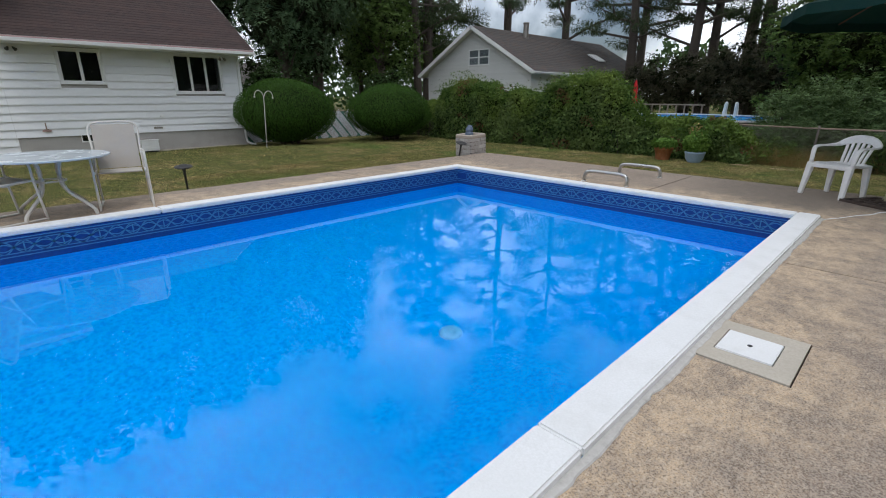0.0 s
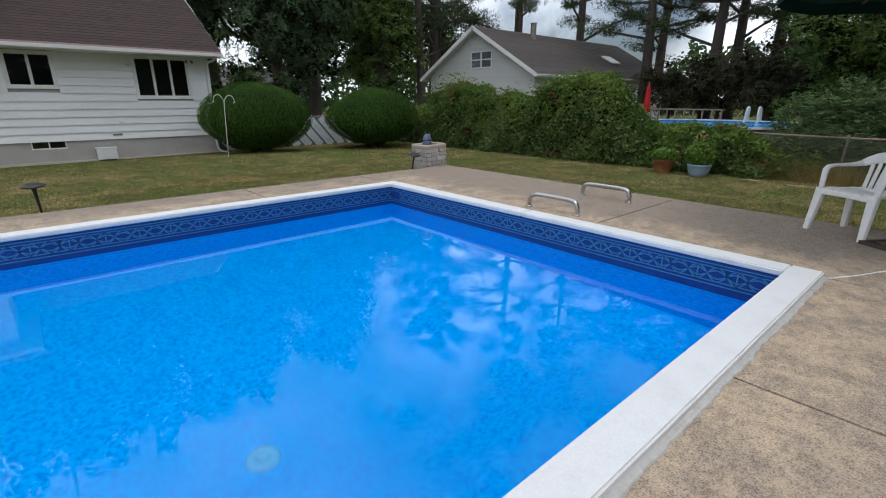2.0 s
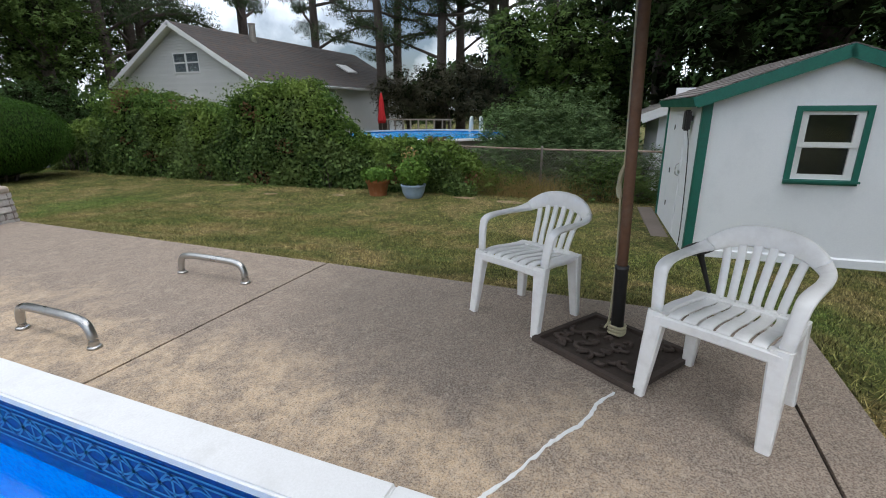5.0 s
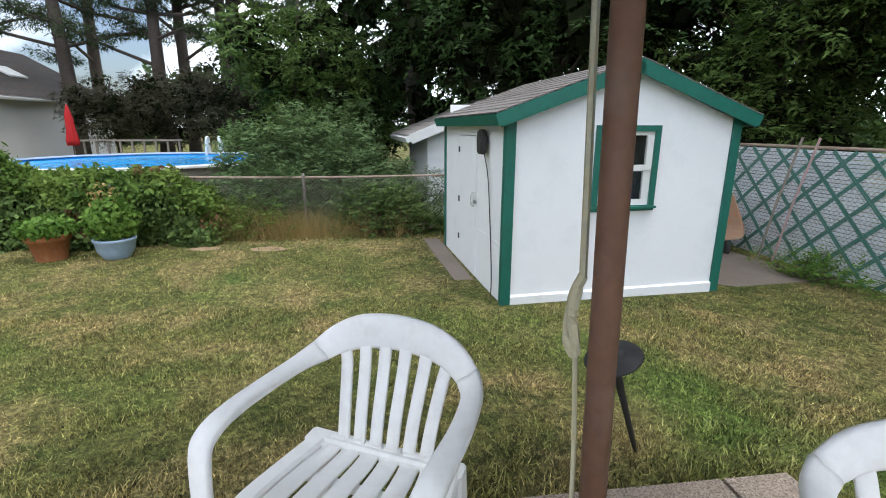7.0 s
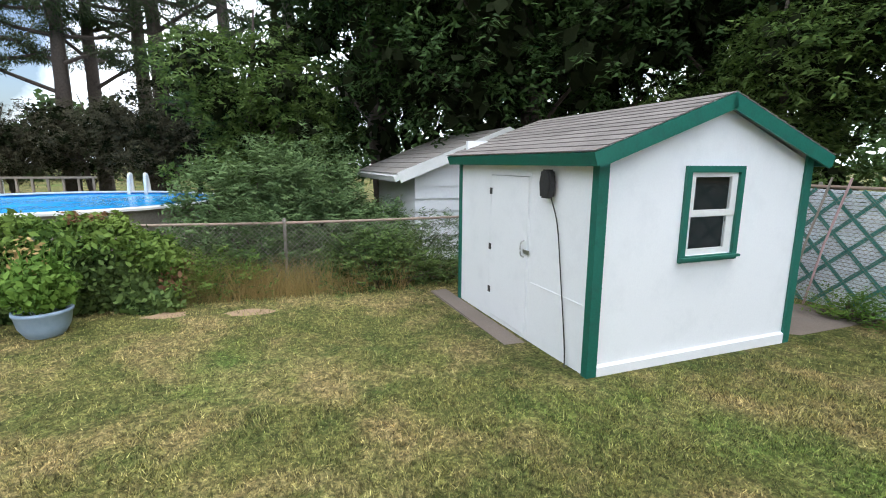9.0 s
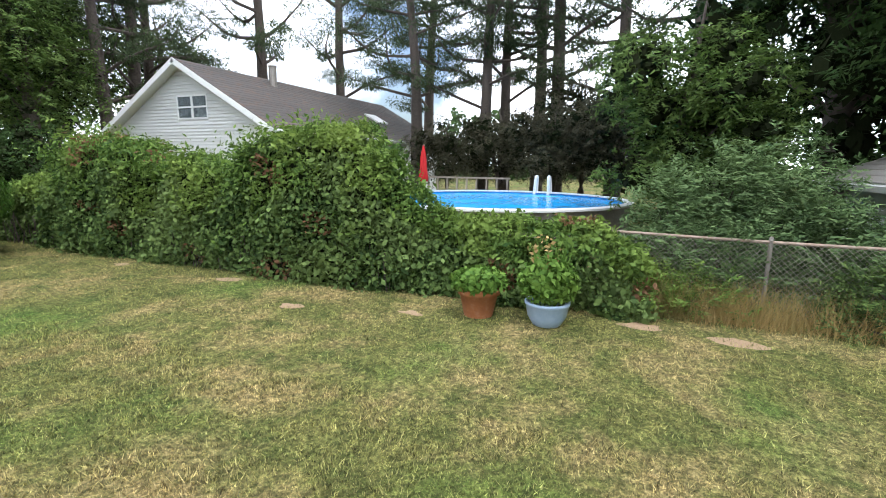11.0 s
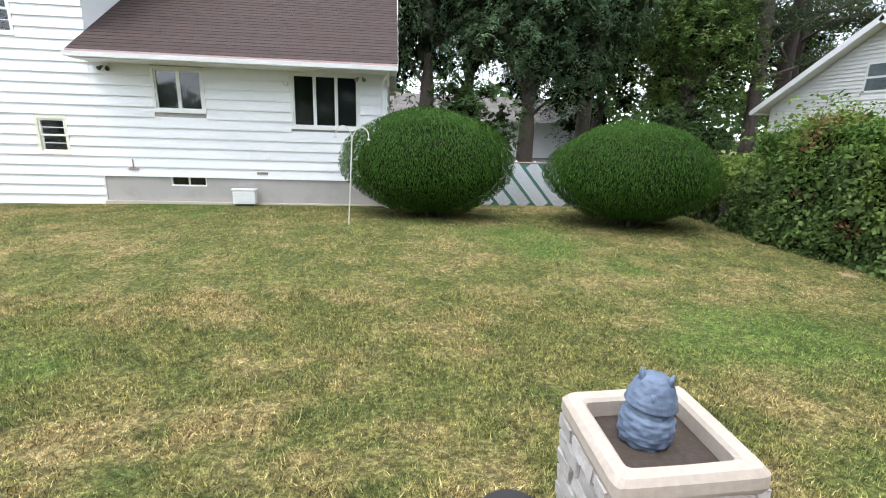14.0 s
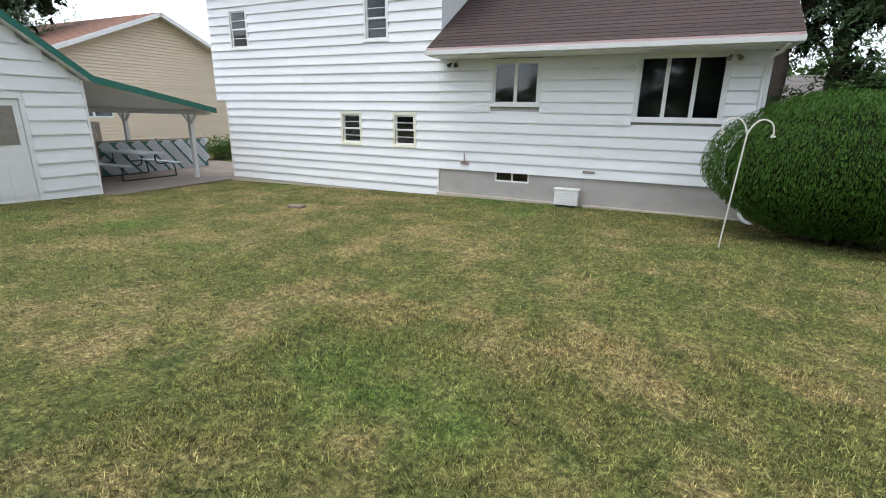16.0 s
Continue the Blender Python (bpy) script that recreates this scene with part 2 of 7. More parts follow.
M_SHED = surface("fresh_white_shed_paint", (0.86, 0.87, 0.88), (0.82, 0.83, 0.845), 0.55, 60, 1.2, 0.12, stain=(0.66, 0.68, 0.70), stain_amount=0.3)
M_GREEN = surface("dark_green_trim_paint", (0.008, 0.105, 0.075), (0.012, 0.14, 0.10), 0.5, 50, 3, 0.12, stain=(0.02, 0.07, 0.055), stain_amount=0.4)
M_PLASTIC = surface("weathered_white_plastic", (0.84, 0.83, 0.81), (0.78, 0.765, 0.74), 0.5, 35, 4, 0.06, stain=(0.42, 0.38, 0.34), stain_amount=0.22)
M_WOODPOLE = surface("brown_stained_wood", (0.11, 0.052, 0.030), (0.17, 0.085, 0.048), 0.7, 30, 3, 0.25, stain=(0.20, 0.15, 0.11), stain_amount=0.4)
M_ROPE = surface("pale_yellow_rope", (0.50, 0.46, 0.30), (0.42, 0.38, 0.25), 0.9, 90, 8, 0.4)
M_IRON = surface("black_iron", (0.02, 0.02, 0.022), (0.035, 0.033, 0.032), 0.55, 50, 6, 0.2)
M_RUST = surface("rusty_cast_iron_grate", (0.045, 0.034, 0.028), (0.075, 0.052, 0.04), 0.85, 45, 6, 0.6)
M_STEEL = surface("brushed_stainless_steel", (0.55, 0.55, 0.54), (0.48, 0.47, 0.45), 0.3, 60, 4, 0.05, metal=1.0)
M_STONE = surface("pale_cast_stone", (0.50, 0.47, 0.445), (0.40, 0.375, 0.355), 0.9, 30, 4, 0.7, vary=0.16, stain=(0.24, 0.18, 0.155), stain_amount=0.5, depth=0.012)
M_RIM = surface("cream_smooth_stone", (0.44, 0.375, 0.31), (0.36, 0.305, 0.255), 0.85, 40, 5, 0.4, stain=(0.36, 0.29, 0.24), stain_amount=0.35)
M_MORTAR = surface("grey_mortar", (0.24, 0.205, 0.185), (0.19, 0.16, 0.145), 0.95, 50, 4, 0.5)
M_OWL = surface("blue_grey_plastic_feathers", (0.045, 0.065, 0.105), (0.15, 0.195, 0.275), 0.6, 22, 7, 0.6, depth=0.01)
M_TERRA = surface("terracotta", (0.42, 0.155, 0.055), (0.33, 0.115, 0.045), 0.85, 30, 5, 0.2, stain=(0.5, 0.3, 0.2))
M_BLUEPOT = surface("pale_blue_glazed_pot", (0.36, 0.46, 0.58), (0.30, 0.40, 0.53), 0.45, 20, 4, 0.1)
M_SOIL = surface("dark_soil", (0.035, 0.025, 0.018), (0.055, 0.04, 0.03), 0.95, 40, 6, 0.8)
M_DIRT = surface("dry_bare_earth", (0.24, 0.16, 0.095), (0.30, 0.205, 0.125), 0.95, 40, 6, 0.5)
M_BARK = surface("grey_brown_bark", (0.055, 0.042, 0.034), (0.10, 0.08, 0.066), 0.95, 14, 2, 0.9, depth=0.03)
M_LEAF = leaf_material("dark_deciduous_leaves", (0.018, 0.038, 0.012), (0.066, 0.115, 0.032), (0.05, 0.098, 0.026))
M_LEAF_LIGHT = leaf_material("light_deciduous_leaves", (0.036, 0.072, 0.016), (0.135, 0.205, 0.05), (0.15, 0.21, 0.06))
M_NEEDLE = leaf_material("dark_pine_needles", (0.028, 0.048, 0.022), (0.085, 0.115, 0.05), (0.08, 0.10, 0.045))
M_YEW = leaf_material("clipped_yew_foliage", (0.014, 0.042, 0.006), (0.075, 0.155, 0.022), (0.062, 0.135, 0.020))
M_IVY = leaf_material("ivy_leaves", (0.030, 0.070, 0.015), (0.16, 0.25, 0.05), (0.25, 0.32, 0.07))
M_IVY_DARK = leaf_material("dark_hedge_leaves", (0.018, 0.042, 0.012), (0.165, 0.245, 0.07), (0.22, 0.285, 0.09))
# Near-black on purpose: the shade inside foliage is painted into this colour.
M_INNER_SHADE = surface("inner_shade_paint", (0.012, 0.018, 0.007), (0.020, 0.024, 0.011), 0.95, 40, 6, 0.8, spec=0.03)
M_DEADLEAF = leaf_material("dead_brown_leaves", (0.10, 0.05, 0.025), (0.22, 0.12, 0.06))
M_SPRUCE = leaf_material("blue_green_spruce_needles", (0.040, 0.078, 0.040), (0.15, 0.225, 0.112), (0.13, 0.20, 0.09))
M_SCRUB = leaf_material("grey_green_scrub_leaves", (0.055, 0.10, 0.040), (0.17, 0.25, 0.10), (0.16, 0.23, 0.085))
M_POTLEAF = leaf_material("potted_plant_leaves", (0.06, 0.13, 0.02), (0.16, 0.27, 0.05), (0.22, 0.30, 0.06))
M_STRAW = leaf_material("dry_straw_grass", (0.28, 0.19, 0.075), (0.48, 0.35, 0.15), (0.20, 0.22, 0.08))
M_FENCE = surface("galvanised_fence_steel", (0.33, 0.31, 0.28), (0.24, 0.21, 0.18), 0.6, 30, 4, 0.2, metal=0.6)
M_RUSTRAIL = surface("rusted_fence_rail", (0.24, 0.16, 0.11), (0.30, 0.24, 0.19), 0.8, 20, 3, 0.3)
M_SLAT = surface("pale_blue_white_slats", (0.70, 0.75, 0.79), (0.60, 0.65, 0.70), 0.6, 30, 3, 0.1, vary=0.10)
M_GREENSLAT = surface("teal_privacy_strip", (0.03, 0.15, 0.12), (0.05, 0.20, 0.16), 0.6, 30, 3, 0.1, vary=0.1)
M_WATER_FAR = surface("choppy_blue_water", (0.015, 0.30, 0.74), (0.03, 0.40, 0.84), 0.15, 6.0, 1.0, 0.6, spec=0.3, depth=0.02)
M_DRAIN = surface("pale_blue_plastic", (0.10, 0.50, 0.80), (0.08, 0.44, 0.74), 0.5, 40, 4, 0.1)
M_POOL2 = surface("bright_blue_liner", (0.02, 0.30, 0.75), (0.03, 0.36, 0.82), 0.4, 10, 1, 0.0)
M_TAN = surface("tan_vinyl_siding", (0.68, 0.565, 0.42), (0.63, 0.52, 0.385), 0.6, 60, 1.0, 0.05, vary=0.03)
M_NEIGH = surface("off_white_vinyl_siding", (0.66, 0.655, 0.63), (0.60, 0.595, 0.57), 0.6, 60, 1.0, 0.05, vary=0.03)
M_REDCLOTH = surface("red_umbrella_cloth", (0.55, 0.015, 0.015), (0.42, 0.01, 0.012), 0.8, 50, 3, 0.1)
M_GREENCLOTH = surface("dark_green_canopy_cloth", (0.006, 0.045, 0.035), (0.009, 0.06, 0.048), 0.9, 80, 3, 0.1)
M_SLING = surface("beige_sling_fabric", (0.46, 0.42, 0.37), (0.40, 0.365, 0.32), 0.85, 150, 3, 0.3)
M_TUBE = surface("off_white_powder_coat", (0.66, 0.63, 0.57), (0.58, 0.55, 0.50), 0.4, 40, 4, 0.05)
M_TABLETOP = surface("frosted_table_glass", (0.52, 0.56, 0.57), (0.46, 0.50, 0.52), 0.25, 60, 4, 0.1)
M_SLAB = surface("grey_concrete", (0.23, 0.185, 0.15), (0.165, 0.13, 0.105), 0.9, 60, 1.5, 0.3, stain=(0.15, 0.135, 0.12))
M_ASPHALT = surface("asphalt_road", (0.05, 0.05, 0.052), (0.07, 0.07, 0.07), 0.9, 60, 2, 0.3)
M_WOODGREY = surface("weathered_grey_wood", (0.22, 0.185, 0.15), (0.30, 0.26, 0.215), 0.9, 25, 3, 0.4, vary=0.15)
M_ORANGE = surface("rusty_orange_barrow", (0.35, 0.15, 0.06), (0.28, 0.20, 0.14), 0.7, 15, 4, 0.3)


# ---- building helpers ----
def box(bm, x0, x1, y0, y1, z0, z1):
    v = [bm.verts.new(p) for p in ((x0, y0, z0), (x1, y0, z0), (x1, y1, z0), (x0, y1, z0), (x0, y0, z1), (x1, y0, z1), (x1, y1, z1), (x0, y1, z1))]
    for f in ((3, 2, 1, 0), (4, 5, 6, 7), (0, 1, 5, 4), (1, 2, 6, 5), (2, 3, 7, 6), (3, 0, 4, 7)):
        bm.faces.new([v[i] for i in f])
    return v


def prism(bm, pts, a, b, axis="y"):
    """A polygon in the two other axes, drawn out along axis from a to b."""
    def at(p, q):
        return {"y": (p[0], q, p[1]), "x": (q, p[0], p[1]), "z": (p[0], p[1], q)}[axis]
    lo, hi = [bm.verts.new(at(p, a)) for p in pts], [bm.verts.new(at(p, b)) for p in pts]
    bm.faces.new(lo)
    bm.faces.new(hi[::-1])
    for i in range(len(pts)):
        j = (i + 1) % len(pts)
        bm.faces.new((lo[j], lo[i], hi[i], hi[j]))
    bmesh.ops.recalc_face_normals(bm, faces=bm.faces[:])


def rings(bm, loops, cap=True, closed=False):
    rows = [[bm.verts.new(p) for p in loop] for loop in loops]
    k = len(rows[0])
    pairs = list(zip(rows, rows[1:])) + ([(rows[-1], rows[0])] if closed else [])
    for a, b in pairs:
        for i in range(k):
            bm.faces.new((a[i], a[(i + 1) % k], b[(i + 1) % k], b[i]))
    if cap and not closed:
        bm.faces.new(rows[0][::-1])
        bm.faces.new(rows[-1])


def sweep(bm, pts, section, up=(0, 0, 1), scales=None):
    """Draws a section (list of (side, up) offsets) along points."""
    pts = [Vector(p) for p in pts]
    loops = []
    for i, p in enumerate(pts):
        d = (pts[min(i + 1, len(pts) - 1)] - pts[max(i - 1, 0)]).normalized()
        side = d.cross(Vector(up))
        side = side.normalized() if side.length > 1e-4 else Vector((1, 0, 0))
        top = side.cross(d).normalized()
        k = scales[i] if scales else 1.0
        loops.append([p + side * (a * k) + top * (b * k) for a, b in section])
    rings(bm, loops)
    bmesh.ops.recalc_face_normals(bm, faces=bm.faces[:])


def circle(r, n=8):
    return [(r * math.cos(2 * math.pi * i / n), r * math.sin(2 * math.pi * i / n)) for i in range(n)]


def rect(w, h, c=0.25):
    """A flat section with clipped corners."""
    k = min(w, h) * c
    return [(-w / 2 + k, -h / 2), (w / 2 - k, -h / 2), (w / 2, -h / 2 + k), (w / 2, h / 2 - k), (w / 2 - k, h / 2), (-w / 2 + k, h / 2), (-w / 2, h / 2 - k), (-w / 2, -h / 2 + k)]


def tube(bm, pts, r, n=8, scales=None):
    sweep(bm, pts, circle(r, n), (0.013, 0.021, 1.0), scales)


def lathe(bm, profile, n=24, cap=True):
    rings(bm, [[(r * math.cos(2 * math.pi * i / n), r * math.sin(2 * math.pi * i / n), z) for i in range(n)] for r, z in profile], cap)
    bmesh.ops.recalc_face_normals(bm, faces=bm.faces[:])


def curve_points(pts, steps=6):
    """Catmull-Rom through points."""
    p = [Vector(q) for q in pts]
    p = [2 * p[0] - p[1], *p, 2 * p[-1] - p[-2]]
    out = []
    for i in range(1, len(p) - 2):
        for s in range(steps):
            t = s / steps
            a, b, c, d = p[i - 1], p[i], p[i + 1], p[i + 2]
            out.append(0.5 * (2 * b + (c - a) * t + (2 * a - 5 * b + 4 * c - d) * t * t + (3 * b - a - 3 * c + d) * t ** 3))
    return out + [p[-2]]


def finish(name, bm, material, smooth=False):
    me = bpy.data.meshes.new(name)
    bm.to_mesh(me)
    bm.free()
    me.materials.append(material)
    if smooth:
        me.shade_smooth()
    return new(name, me)


def part(name, bm, material, parent, label="", smooth=False):
    ob = finish(name, bm, material, smooth)
    ob.parent = parent
    return tagged(ob, label)


def piece(name, mesh, parent, m=None):
    """One more object on a shared mesh."""
    ob = new(name, mesh)
    ob.parent = parent
    if m is not None:
        ob.matrix_basis = m
    return ob


def thing(name, label, category, m=None, group="", kind=""):
    ob = new(name)
    ob.empty_display_size = 0.1
    if m is not None:
        ob.matrix_basis = m
    return tagged(ob, label, category, group, kind)


def block(name, dims, material, parent, label="", bevel=0.0):
    bm = bmesh.new()
    box(bm, *dims)
    if bevel:
        bmesh.ops.bevel(bm, geom=bm.edges[:], offset=bevel, segments=2, affect="EDGES")
    return part(name, bm, material, parent, label)


def quick_mesh(name, verts, faces_n, k, material, parent=None):
    """A mesh of equal k-sided faces from a vertex array, quickly."""
    me = bpy.data.meshes.new(name)
    me.vertices.add(len(verts))
    me.vertices.foreach_set("co", np.asarray(verts, dtype=np.float32).ravel())
    me.loops.add(faces_n * k)
    me.loops.foreach_set("vertex_index", np.arange(faces_n * k, dtype=np.int32))
    me.polygons.add(faces_n)
    me.polygons.foreach_set("loop_start", np.arange(0, faces_n * k, k, dtype=np.int32))
    me.update(calc_edges=True)
    me.materials.append(material)
    ob = new(name, me)
    ob.parent = parent
    return ob


RNG = np.random.default_rng(7)


def leaf_quads(centres, size, outward=None, flat=0.5, slim=0.55):
    """Leaf-shaped quads at centres; outward biases the way they face."""
    n = len(centres)
    nor = RNG.normal(size=(n, 3))
    if outward is not None:
        nor = nor * flat + outward
    nor /= np.linalg.norm(nor, axis=1, keepdims=True) + 1e-9
    a = np.cross(nor, RNG.normal(size=(n, 3)))
    a /= np.linalg.norm(a, axis=1, keepdims=True) + 1e-9
    b = np.cross(nor, a)
    s = (size * RNG.uniform(0.6, 1.35, size=(n, 1)))
    v = np.stack([centres - a * s, centres + b * s * slim + nor * s * 0.12, centres + a * s, centres - b * s * slim + nor * s * 0.12], axis=1)
    return v.reshape(-1, 3)


def unit(v):
    return v / (np.linalg.norm(v, axis=1, keepdims=True) + 1e-9)


def leaf_tris(centres, size, nor, ahead, slim=0.6):
    """Small pointed leaves: one triangle each, its tip ahead."""
    nor = unit(nor)
    a = unit(ahead - nor * (ahead * nor).sum(axis=1, keepdims=True))
    b = np.cross(nor, a)
    return np.stack([centres - a * size * 0.5 - b * size * slim * 0.5, centres - a * size * 0.5 + b * size * slim * 0.5, centres + a * size], axis=1).reshape(-1, 3)


def sprays(rng, roots, ways, leaves, length, size, droop=0.3, slim=0.6, tumble=0.4):
    """Twigs that set out from roots along ways, with leaves in two ranks down each."""
    m = len(roots)
    t = np.tile(np.linspace(0.12, 1.0, leaves), m)[:, None]
    root, way = np.repeat(roots, leaves, axis=0), np.repeat(unit(ways), leaves, axis=0)
    run = np.repeat(length * rng.uniform(0.6, 1.4, m), leaves)[:, None]
    rank = np.tile(np.where(np.arange(leaves) % 2, 1.0, -1.0), m)[:, None]
    side = unit(np.cross(way, np.array([0.0, 0.0, 1.0])))
    sz = size * rng.uniform(0.65, 1.3, size=(m * leaves, 1))
    c = root + way * run * t + side * rank * sz * 0.75 + rng.normal(size=(m * leaves, 3)) * sz * 0.35
    c[:, 2] -= (droop * run * t * t)[:, 0]
    face = np.array([0.0, 0.0, 0.9]) + way * 0.35 + np.repeat(rng.normal(size=(m, 3)) * 0.35, leaves, axis=0) + rng.normal(size=(m * leaves, 3)) * tumble
    ahead = way * 0.6 + side * rank * 0.9 + np.array([0.0, 0.0, -0.45 * droop])
    return leaf_tris(c, sz, face, ahead, slim), m * leaves


def ground_z(x, y):
    """Height of the lawn: it falls away from the raised pool deck."""
    dx, dy = max(DECK[0] - x, 0, x - DECK[1]), max(DECK[2] - y, 0, y - DECK[3])
    d = math.hypot(dx, dy)
    z = -0.05 - 0.41 * (1 - math.exp(-d / 1.3))
    far = min(max((2.0 - x) / 8.0, 0), 1) * min(max((y - 9.0) / 6.0, 0), 1)
    return z - 0.17 * far + 0.16 * math.exp(-((x - 6.8) ** 2 + (y - 13.6) ** 2) / 7.0)


DECK = (-8.0, 8.55, -0.92, 7.1)
POOL = (-3.5, 6.28, 0.80, 5.83)
COPE = 0.19
WATER_Z = -0.24


# ---- ground ----
def build_ground():
    hole = (DECK[0] + 0.05, DECK[1] - 0.05, DECK[2] + 0.05, DECK[3] - 0.05)
    xs = sorted({*np.round(np.arange(-8.4, 16.2, 0.6), 3), *np.round(np.arange(-40, -8.4, 3.0), 3), *np.round(np.arange(16.4, 60, 3.0), 3), -400.0, -150.0, 90.0, 150.0, 400.0, hole[0], hole[1], 8.6, 8.75, 8.9})
    ys = sorted({*np.round(np.arange(-6.0, 18.0, 0.6), 3), *np.round(np.arange(-40, -6.0, 3.0), 3), *np.round(np.arange(18.2, 60, 3.0), 3), -400.0, -150.0, 90.0, 150.0, 400.0, hole[2], hole[3], 7.15, 7.3, 7.5})
    bm = bmesh.new()
    grid = [[bm.verts.new((x, y, ground_z(x, y))) for y in ys] for x in xs]
    for i in range(len(xs) - 1):
        for j in range(len(ys) - 1):
            if hole[0] <= xs[i] < hole[1] and hole[2] <= ys[j] < hole[3]:
                continue
            bm.faces.new((grid[i][j], grid[i + 1][j], grid[i + 1][j + 1], grid[i][j + 1]))
    return tagged(finish("ground", bm, M_LAWN, True), "mown lawn with green and dry straw patches", "lawn", kind="structure")


ground = build_ground()


# ---- pool and its deck ----
def build_pool():
    x0, x1, y0, y1 = POOL
    pool = thing("swimming_pool", "in-ground rectangular pool with blue vinyl liner", "pool", kind="structure")
    # basin: four inner walls, a shallow ledge and a floor that falls to a deep end
    bm = bmesh.new()
    ztop, zl = -0.02, -1.12
    outer = [(x0, y0), (x1, y0), (x1, y1), (x0, y1)]
    rows = [[bm.verts.new((*p, ztop)) for p in outer], [bm.verts.new((*p, zl)) for p in outer]]
    for i in range(4):
        bm.faces.new((rows[0][i], rows[0][(i + 1) % 4], rows[1][(i + 1) % 4], rows[1][i]))
    part("liner_wall", bm, M_LINER, pool, "mottled blue vinyl wall liner")
    bm = bmesh.new()
    nx, ny = 40, 24
    def depth(x, y):
        d = min(x - x0, x1 - x, y - y0, y1 - y) / 2.1
        d = max(0.0, min(1.0, d))
        return zl - 0.63 * d * d * (3 - 2 * d)
    grid = [[bm.verts.new((x0 + (x1 - x0) * i / nx, y0 + (y1 - y0) * j / ny, 0)) for j in range(ny + 1)] for i in range(nx + 1)]
    for row in grid:
        for v in row:
            v.co.z = depth(v.co.x, v.co.y)
    for i in range(nx):
        for j in range(ny):
            bm.faces.new((grid[i][j], grid[i + 1][j], grid[i + 1][j + 1], grid[i][j + 1]))
    part("liner_floor", bm, M_LINER, pool, "mottled blue vinyl floor liner", True)
    # printed waterline border: a navy band with raised-looking paler rope loops
    bands = [((x0, y0), (x1, y0), (0, 1)), ((x1, y0), (x1, y1), (-1, 0)), ((x1, y1), (x0, y1), (0, -1)), ((x0, y1), (x0, y0), (1, 0))]
    for a, b, nrm in bands:
        a, b, nv = Vector((*a, 0)), Vector((*b, 0)), Vector((*nrm, 0))
        along = (b - a).normalized()
        length = (b - a).length
        bm = bmesh.new()
        lo, hi = WATER_Z - 0.10, -0.005
        pts = [a + nv * 0.004 + Vector((0, 0, lo)), b + nv * 0.004 + Vector((0, 0, lo)), b + nv * 0.004 + Vector((0, 0, hi)), a + nv * 0.004 + Vector((0, 0, hi))]
        bm.faces.new([bm.verts.new(p) for p in pts])
        band = part("waterline_band", bm, M_TILE_DARK, pool, "navy printed border band")
        bm = bmesh.new()
        def strip(p, q, w):
            d = (q - p).normalized()
            s = d.cross(nv).normalized() * w
            bm.faces.new([bm.verts.new(v) for v in (p - s, q - s, q + s, p + s)])
        off = nv * 0.007
        for z in (-0.03, -0.055, -0.175, -0.205):
            strip(a + off + Vector((0, 0, z)), b + off + Vector((0, 0, z)), 0.005)
        period = 0.30
        for k in range(int(length / period)):
            c = a + along * (period * (k + 0.5)) + off + Vector((0, 0, -0.115))
            for ring_r in (0.098, 0.056):
                for sgn in (-1, 1):
                    last = None
                    for i in range(13):
                        t = i / 12
                        q = c + along * ((t - 0.5) * period) + Vector((0, 0, sgn * ring_r * 0.62 * math.sin(math.pi * (2 * t - 0.5))))
                        if last is not None:
                            strip(last, q, 0.0052)
                        last = q
            strip(c + along * period * 0.5 + Vector((0, 0, -0.05)), c + along * period * 0.5 + Vector((0, 0, 0.05)), 0.006)
        ob = part("rope_pattern", bm, M_TILE_LIGHT, band, "pale blue interlaced rope print")
        ob["kind"] = "stuff"
    # coping: four lengths with mitred look, rounded edge
    def cope(x_a, x_b, y_a, y_b):
        bm = bmesh.new()
        box(bm, x_a, x_b, y_a, y_b, -0.004, 0.046)
        bmesh.ops.bevel(bm, geom=bm.edges[:], offset=0.010, segments=3, affect="EDGES")
        return part("coping", bm, M_COPING, pool, "white painted concrete coping")
    o = 0.012
    n_len = 2
    step = (x1 + COPE - x0 + o) / n_len
    for k in range(n_len):
        a = x0 - o + k * step
        cope(a + 0.0015, a + step - 0.0015, y0 - COPE, y0 + o)
        cope(a + 0.0015, a + step - 0.0015, y1 - o, y1 + COPE)
    for k in range(2):
        span = (y1 - y0 - 2 * o) / 2
        cope(x1 - o, x1 + COPE, y0 + o + k * span + 0.0015, y0 + o + (k + 1) * span - 0.0015)
        cope(x0 - COPE, x0 + o, y0 + o + k * span + 0.0015, y0 + o + (k + 1) * span - 0.0015)
    # rough smear of sealant along the outside of the coping
    bm = bmesh.new()
    inner, edge = [], []
    n = 260
    for i in range(n):
        x = x0 + (x1 + COPE - x0) * i / (n - 1)
        w = 0.034 + 0.016 * noise.noise((x * 2.3, 0.0, 3.0)) + 0.012 * noise.noise((x * 11.0, 0.0, 8.0)) + random.uniform(-0.003, 0.003)
        inner.append(bm.verts.new((x, y0 - COPE + 0.001, 0.010)))
        edge.append((bm.verts.new((x, y0 - COPE - w * 0.85, 0.008)), bm.verts.new((x, y0 - COPE - w, 0.001))))
    for i in range(n - 1):
        bm.faces.new((inner[i], edge[i][0], edge[i + 1][0], inner[i + 1]))
        bm.faces.new((edge[i][0], edge[i][1], edge[i + 1][1], edge[i + 1][0]))
    part("sealant", bm, M_SEALANT, pool, "ragged grey-white sealant smear")
    # floor drain
    bm = bmesh.new()
